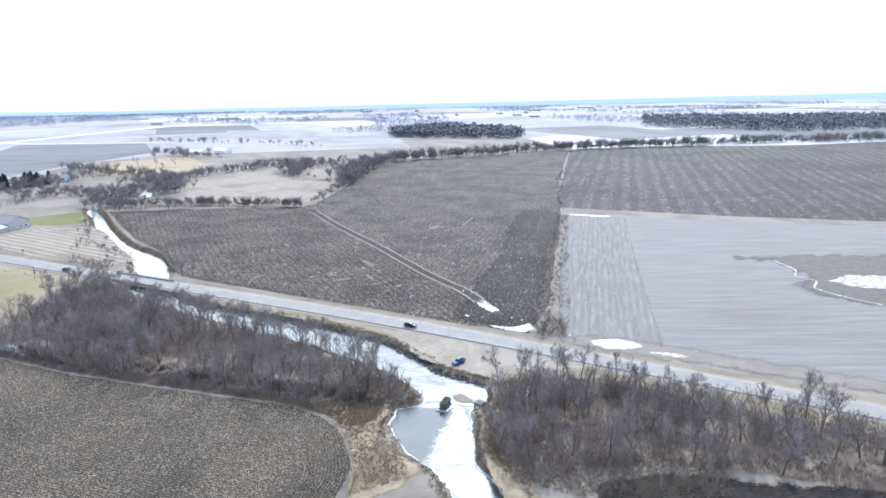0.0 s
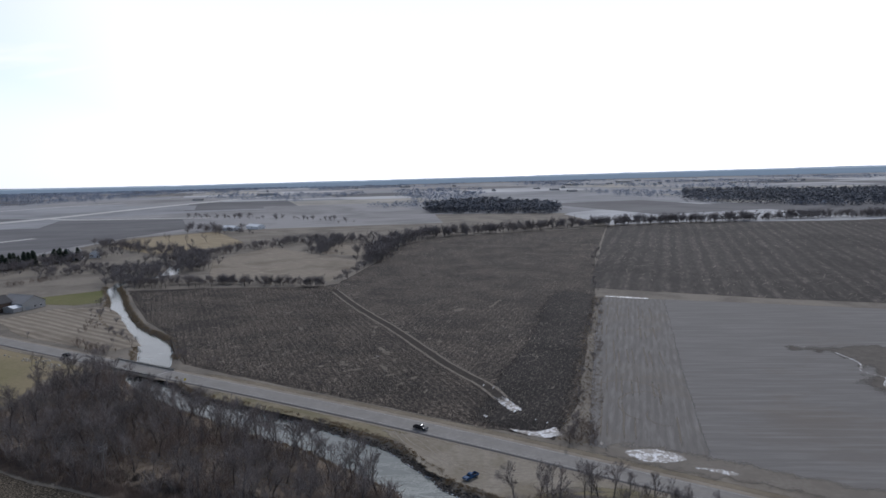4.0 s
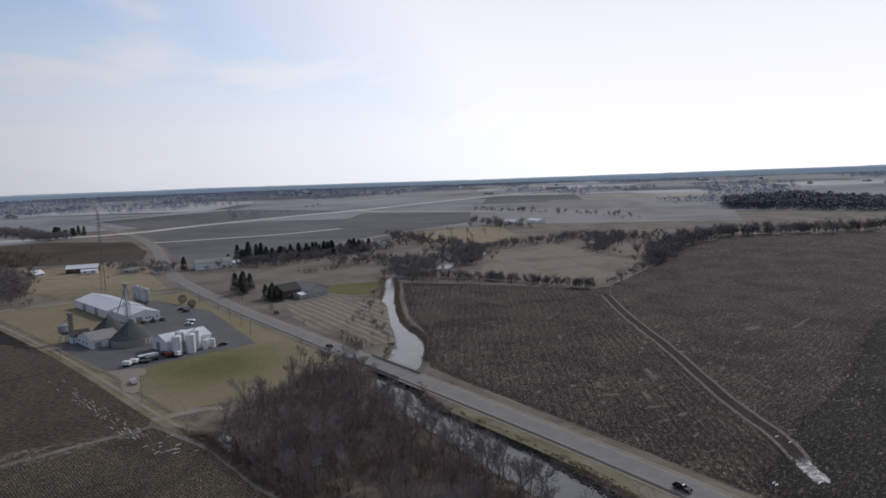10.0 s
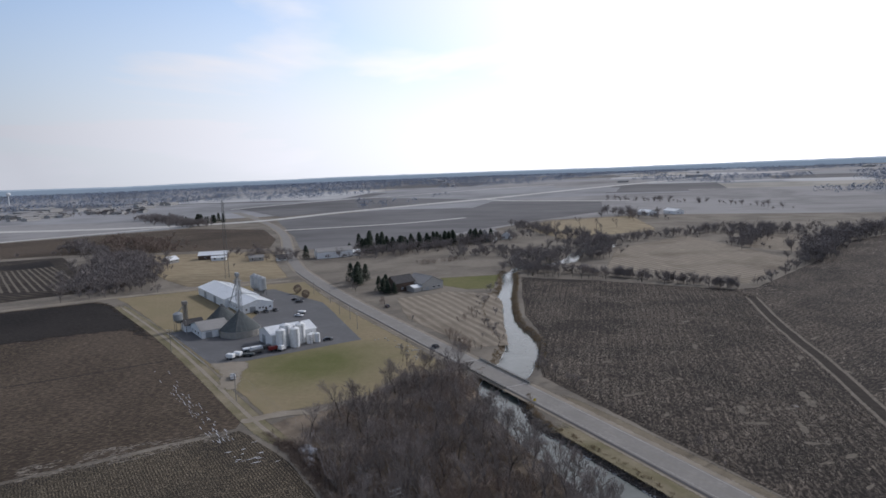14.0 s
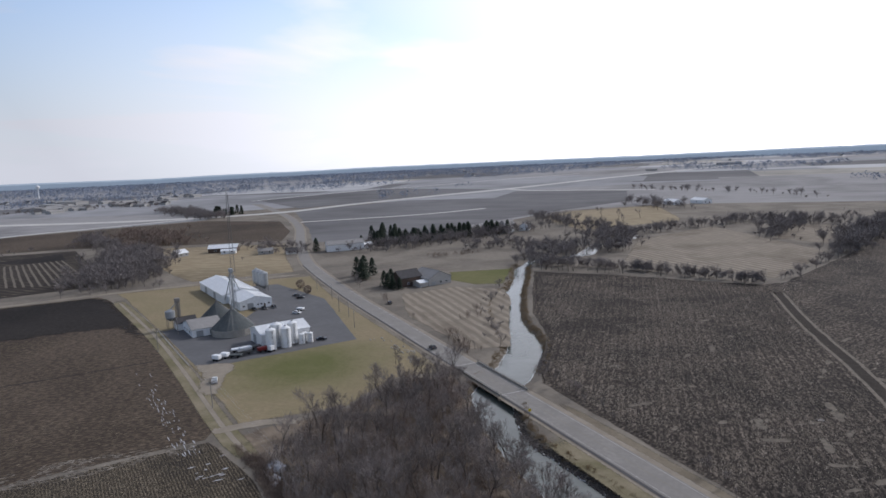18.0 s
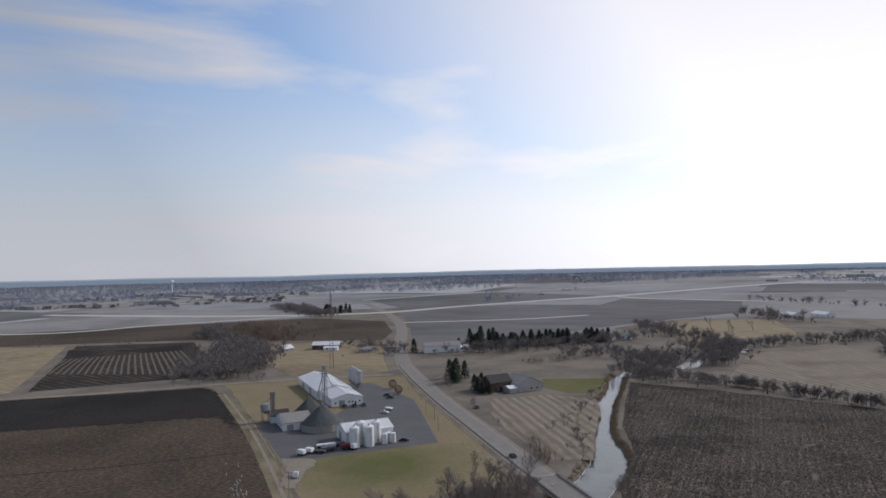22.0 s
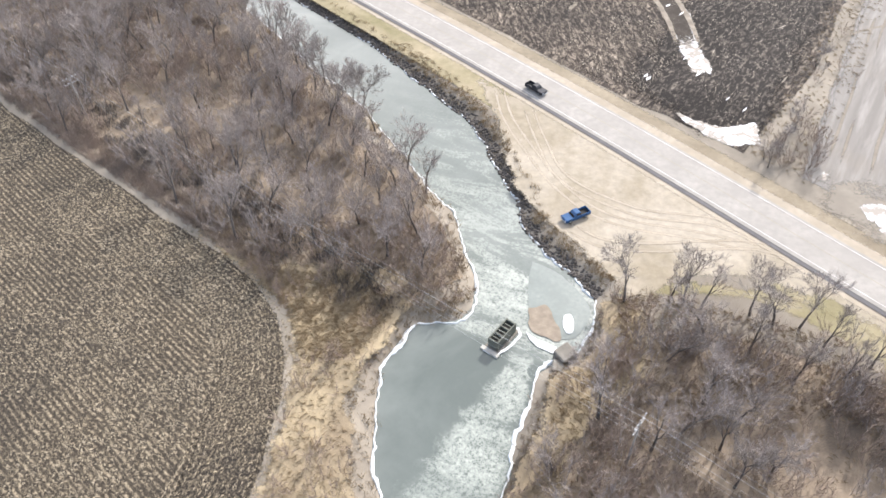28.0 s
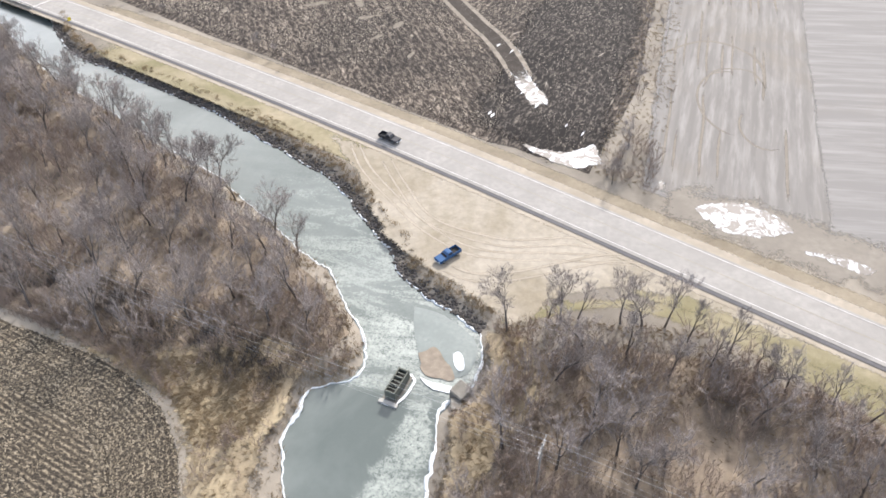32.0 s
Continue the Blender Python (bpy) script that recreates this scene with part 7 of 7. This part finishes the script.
for x, y, s in ((16, 190, 8), (19, 190.5, 9), (23, 191, 8.5), (27, 192, 9), (31, 192.5, 10), (35, 192, 9), (39, 190, 8), (43, 188, 9), (47, 187, 8), (52, 184, 8.5), (57, 181.5, 8), (62, 179, 7.5)):
    plant(x + random.gauss(0, 0.8), y + random.gauss(0, 0.8), s * 1.2)
for i in range(26):
    j = random.randrange(len(LEFT))
    while not (190 < LEFT[j][1] < 262):
        j = random.randrange(len(LEFT))
    p = offset_line(LEFT, -1.6)[j]
    plant(p[0], p[1], random.uniform(8.5, 12.5))


# ---- poles and wires ----
def pole(x, y, h, turn, arms=2):
    ob = thing("utility_pole", pose(x, y, 0, 0, 0, turn), "weathered wooden power pole with two crossarms", "pole", "power poles")
    part("post", tube((0, 0, -0.3), (0, 0, h), 0.16, 0.11, 8), M["wood_pole"], ob)
    for k in range(arms):
        z = h - 0.4 - 1.1 * k
        arm = part("crossarm", box(-0.07, -1.4, z - 0.07, 0.07, 1.4, z + 0.07, 0.01), M["wood_pole"], ob)
        for y2 in (-1.3, -0.6, 0.6, 1.3):
            part("insulator", tube((0, y2, z + 0.07), (0, y2, z + 0.28), 0.05, 0.03, 6), M["white_paint"], arm)
    return ob


LINE = [(-285, 236.5), (-203, 217), (-98, 190), (18, 161.5), (125, 134.5)]
for x, y in LINE:
    pole(x, y, 10.0, -14)
wires = thing("power_line", pose(0, 0, 0), "thin sagging overhead power wires", "wires")
for (ax, ay), (bx, by) in zip(LINE[:-1], LINE[1:]):
    d = Vector((bx - ax, by - ay, 0)).normalized()
    n = Vector((-d.y, d.x, 0))
    for off, z in ((-1.3, 9.9), (-0.6, 9.9), (0.6, 9.9), (1.3, 9.9), (-1.2, 8.8), (1.2, 8.8)):
        pts = [Vector((ax, ay, z)).lerp(Vector((bx, by, z)), t / 12) + n * off - Vector((0, 0, 1.5 * (1 - (2 * t / 12 - 1) ** 2))) for t in range(13)]
        ring = [n * 0.010 * math.cos(k * 2.0944) + Vector((0, 0, 0.010 * math.sin(k * 2.0944))) for k in range(3)]
        mesh_np("wire", [p + w for p in pts for w in ring], [(3 * t + k, 3 * t + 3 + k, 3 * t + 3 + (k + 1) % 3, 3 * t + (k + 1) % 3) for t in range(12) for k in range(3)], M["grey_metal"], wires)
for x, y in ((-277, 326), (-263, 321), (-244, 309), (-305, 343), (-335, 355), (-305, 255)):
    pole(x, y, 8.0, 60, 1)
sign = thing("road_sign", pose(-117.5, 271.5, 0, 0, 0, 60), "small yellow road sign on a post", "sign")
part("post", tube((0, 0, -0.2), (0, 0, 2.4), 0.04, sides=6), M["steel"], sign)
part("face", box(-0.45, -0.04, 1.5, 0.45, 0.0, 2.4, 0.02), M["sign_yellow"], sign)


# ---- vehicles ----
def vehicle(name, m, paint, label, kind="pickup", group=""):
    """A car or pickup, front towards +x, on four wheels."""
    ob = thing(name, m, label, "pickup" if kind == "pickup" else "car", group)
    L, W = (2.9, 0.98) if kind == "pickup" else (2.3, 0.92)
    hood, bed = 1.12, 1.22 if kind == "pickup" else 1.02

    def slab(profile, half, top_in=0.0, top_z=9.0):
        bm = bmesh.new()
        a = [bm.verts.new((x, -half + (top_in if z > top_z else 0), z)) for x, z in profile]
        b = [bm.verts.new((x, half - (top_in if z > top_z else 0), z)) for x, z in profile]
        bm.faces.new(a)
        bm.faces.new(b)
        for i in range(len(profile)):
            j = (i + 1) % len(profile)
            bm.faces.new((a[i], a[j], b[j], b[i]))
        return bm

    if kind == "pickup":
        part("body", slab([(-0.55, 0.42), (L - 0.1, 0.42), (L, 0.6), (L, 0.95), (L - 0.15, 1.06), (1.15, hood), (-0.55, hood)], W), M[paint], ob)
        part("bed", box(-L, -W, 0.45, -0.56, -W + 0.12, bed, 0.03), M[paint], ob)
        for b in ((-L, W - 0.12, 0.45, -0.56, W, bed), (-L, -W, 0.45, -L + 0.1, W, bed), (-0.68, -W, 0.45, -0.56, W, bed)):
            part("bed", box(*b, 0.03), M[paint], ob)
        part("bed_floor", box(-L + 0.1, -W + 0.12, 0.55, -0.68, W - 0.12, 0.66), M["rubber"], ob, "dark bed floor")
        cab = slab([(-0.6, 1.05), (1.2, 1.05), (0.55, 1.78), (0.35, 1.84), (-0.4, 1.84), (-0.55, 1.76)], W - 0.06, 0.2, 1.4)
        glass = ((0.48, 1.12, 1.14, 1.70), (-0.5, 0.38, 1.16, 1.66))
        wheels = (1.85, -1.75)
    else:
        part("body", slab([(-L, 0.4), (L, 0.4), (L, 0.75), (L - 0.2, 0.88), (1.1, 0.98), (-1.7, 1.02), (-L, 0.92)], W), M[paint], ob)
        cab = slab([(-1.75, 0.98), (1.15, 0.95), (0.45, 1.42), (-0.2, 1.5), (-1.1, 1.44)], W - 0.06, 0.22, 1.2)
        glass = ((0.5, 1.05, 1.02, 1.38), (-1.2, 0.4, 1.04, 1.36))
        wheels = (1.4, -1.35)
    part("cab", cab, M[paint], ob)
    for s in (-1, 1):
        part("side_window", box(glass[1][0], s * (W - 0.17) - 0.05, glass[1][2], glass[1][1], s * (W - 0.17) + 0.05, glass[1][3], 0.02), M["glass_dark"], ob)
    bm = bmesh.new()
    x0, x1, z0, z1 = glass[0][1], glass[0][0], glass[0][2], glass[0][3]
    w0, w1 = W - 0.18, W - 0.30
    bm.faces.new([bm.verts.new(c) for c in ((x0 + 0.06, -w0, z0), (x0 + 0.06, w0, z0), (x1 + 0.07, w1, z1), (x1 + 0.07, -w1, z1))])
    bmesh.ops.solidify(bm, geom=bm.faces[:], thickness=0.03)
    part("windscreen", bm, M["glass_dark"], ob)
    for x in wheels:
        for s in (-1, 1):
            ty = part("tyre", tube((x, s * (W - 0.24), 0.37), (x, s * (W + 0.02), 0.37), 0.37, sides=18), M["rubber"], ob)
            part("rim", tube((x, s * (W - 0.1), 0.37), (x, s * (W + 0.035), 0.37), 0.2, sides=12), M["grey_metal"], ty)
    for s in (-0.7, 0.7):
        part("headlight", box(L - 0.03, s - 0.16, 0.72, L + 0.02, s + 0.16, 0.88, 0.02), M["white_paint"], ob)
        part("tail_light", box(-L - 0.02, s - 0.12, 0.8, -L + 0.03, s + 0.12, 1.0, 0.02), M["red_paint"], ob)
    part("bumper", box(L - 0.05, -W + 0.1, 0.42, L + 0.1, W - 0.1, 0.6, 0.04), M["grey_metal"], ob)
    part("bumper", box(-L - 0.1, -W + 0.1, 0.45, -L + 0.05, W - 0.1, 0.6, 0.04), M["grey_metal"], ob)
    return ob


vehicle("pickup_truck", pose(-1.1, 201.1, 0.06, 0, 0, 180 + 52) @ Matrix.Scale(0.84, 4), "blue_paint", "blue pickup with an open dark bed parked on the gravel")
vehicle("pickup_truck", pose(-19.8, 233.8, 0.2, 0, 0, -24.5) @ Matrix.Scale(0.84, 4), "dark_paint", "dark pickup driving on the country road")
vehicle("car", pose(-190.5, 305.2, 0.2, 0, 0, 180 - 24), "dark_paint", "small dark car driving on the road", "car")
for x, y, t, pnt in ((-329, 336.5, 40, "dark_paint"), (-322, 334, 42, "dark_paint"), (-318.5, 303, -15, "dark_paint"), (-316.5, 307.5, -15, "dark_paint"), (-315, 312.5, -15, "dark_paint"), (-240, 287.5, 60, "dark_paint")):
    vehicle("car", pose(x, y, 0.1, 0, 0, t), pnt, "dark car parked on the asphalt yard", "car", "cars parked in the yard")
vehicle("car", pose(-292, 311, 0.1, 0, 0, 20), "white_paint", "white car parked on the asphalt yard", "car", "cars parked in the yard")
vehicle("pickup_truck", pose(-226.5, 230.5, 0.1, 0, 0, 150), "white_paint", "pale pickup parked beside the lane")
vehicle("car", pose(-268, 352, 0.1, 0, 0, 150), "dark_paint", "dark car parked by the roadside drive", "car")


def trailer(x, y, turn, mat, l, h, label):
    ob = thing("farm_trailer", pose(x, y, 0.1, 0, 0, turn), label, "trailer", "trailers in the yard")
    part("box", box(-l / 2, -1.1, 0.8, l / 2, 1.1, h, 0.15), M[mat], ob)
    part("chassis", box(-l / 2 - 1.2, -0.3, 0.55, l / 2, 0.3, 0.8, 0.03), M["steel"], ob)
    for x2 in (-l / 4, l / 4):
        for s in (-1, 1):
            part("wheel", tube((x2, s * 0.85, 0.42), (x2, s * 1.15, 0.42), 0.42, sides=14), M["rubber"], ob)


for x, y, t, mat, l, h, label in ((-250.5, 244.6, 20, "white_paint", 3.4, 2.4, "white tank trailer parked in the yard"), (-251, 248.4, 20, "white_paint", 3.4, 2.3, "white tank trailer parked in the yard"), (-249, 256, 75, "steel", 6, 1.9, "grey implement trailer in the yard"),
                                  (-252.5, 258.5, 75, "white_metal", 5, 2.1, "pale loaded trailer in the yard"), (-246, 262.4, 75, "red_paint", 4, 2.2, "dark red implement in the yard"), (-252.5, 263, 75, "steel", 4.5, 1.6, "grey implement in the yard"), (-296, 316, 20, "white_paint", 4.0, 1.6, "pale flat trailer on the asphalt"), (-255.5, 256, 70, "white_metal", 4.0, 1.5, "pale stacked implement in the yard"),
                                  (-243, 264.6, 10, "white_paint", 2.2, 2.6, "white box bin by the storage tanks"), (-248.5, 251.5, 40, "dark_tarp", 5.5, 1.3, "long dark auger lying in the yard")):
    trailer(x, y, t, mat, l, h, label)
pile = thing("covered_heap", pose(-145, 203.5, 0, 0, 0, -15), "heap under pale plastic sheets at the wood's edge", "heap")
for x, y, r, h in ((-3.5, 0.5, 3.6, 1.5), (2.5, -1.5, 2.0, 1.0), (5.5, -2.5, 1.3, 0.8)):
    bm = bmesh.new()
    bmesh.ops.create_icosphere(bm, subdivisions=3, radius=1.0)
    for vert in bm.verts:
        w = noise.noise(vert.co * 2.2 + Vector((x, y, 0))) * 0.3
        vert.co = Vector((vert.co.x * r * (1 + w), vert.co.y * r * 0.7 * (1 + w), max(-0.1, vert.co.z * h * (1 + w))))
    bmesh.ops.translate(bm, verts=bm.verts, vec=(x, y, 0))
    part("sheet", bm, M["blue_tarp"], pile)
patch("drive", [(-186, 208), (-184, 214), (-180, 222), (-172, 228), (-169, 226), (-176, 219), (-180, 211), (-182, 206)], 0.12, M["gravel"], 0.8, "pale gravel crossing over the ditch", "drive", 0.5)
patch("drive", [(-253, 236), (-243, 246), (-236, 244), (-228, 236), (-215, 224), (-220, 221), (-236, 230)], 0.11, M["gravel"], 2.5, "bare gravel patch at the yard corner", "drive", 1.5)
part_kerb = thing("kerb", pose(0, 0, 0), "low pale concrete kerb round the yard", "kerb")
for a, b in zip(((-318, 252), (-318.5, 258), (-300, 247)), ((-300, 247), (-309, 290), (-254, 234.5))):
    d = Vector((b[0] - a[0], b[1] - a[1], 0))
    bm = bmesh.new()
    add_box(bm, 0, -0.2, 0, d.length, 0.2, 0.25, 0.03, Matrix.Translation((*a, 0)) @ Matrix.Rotation(math.atan2(d.y, d.x), 4, "Z"))
    part("kerb_stone", bm, M["concrete"], part_kerb)
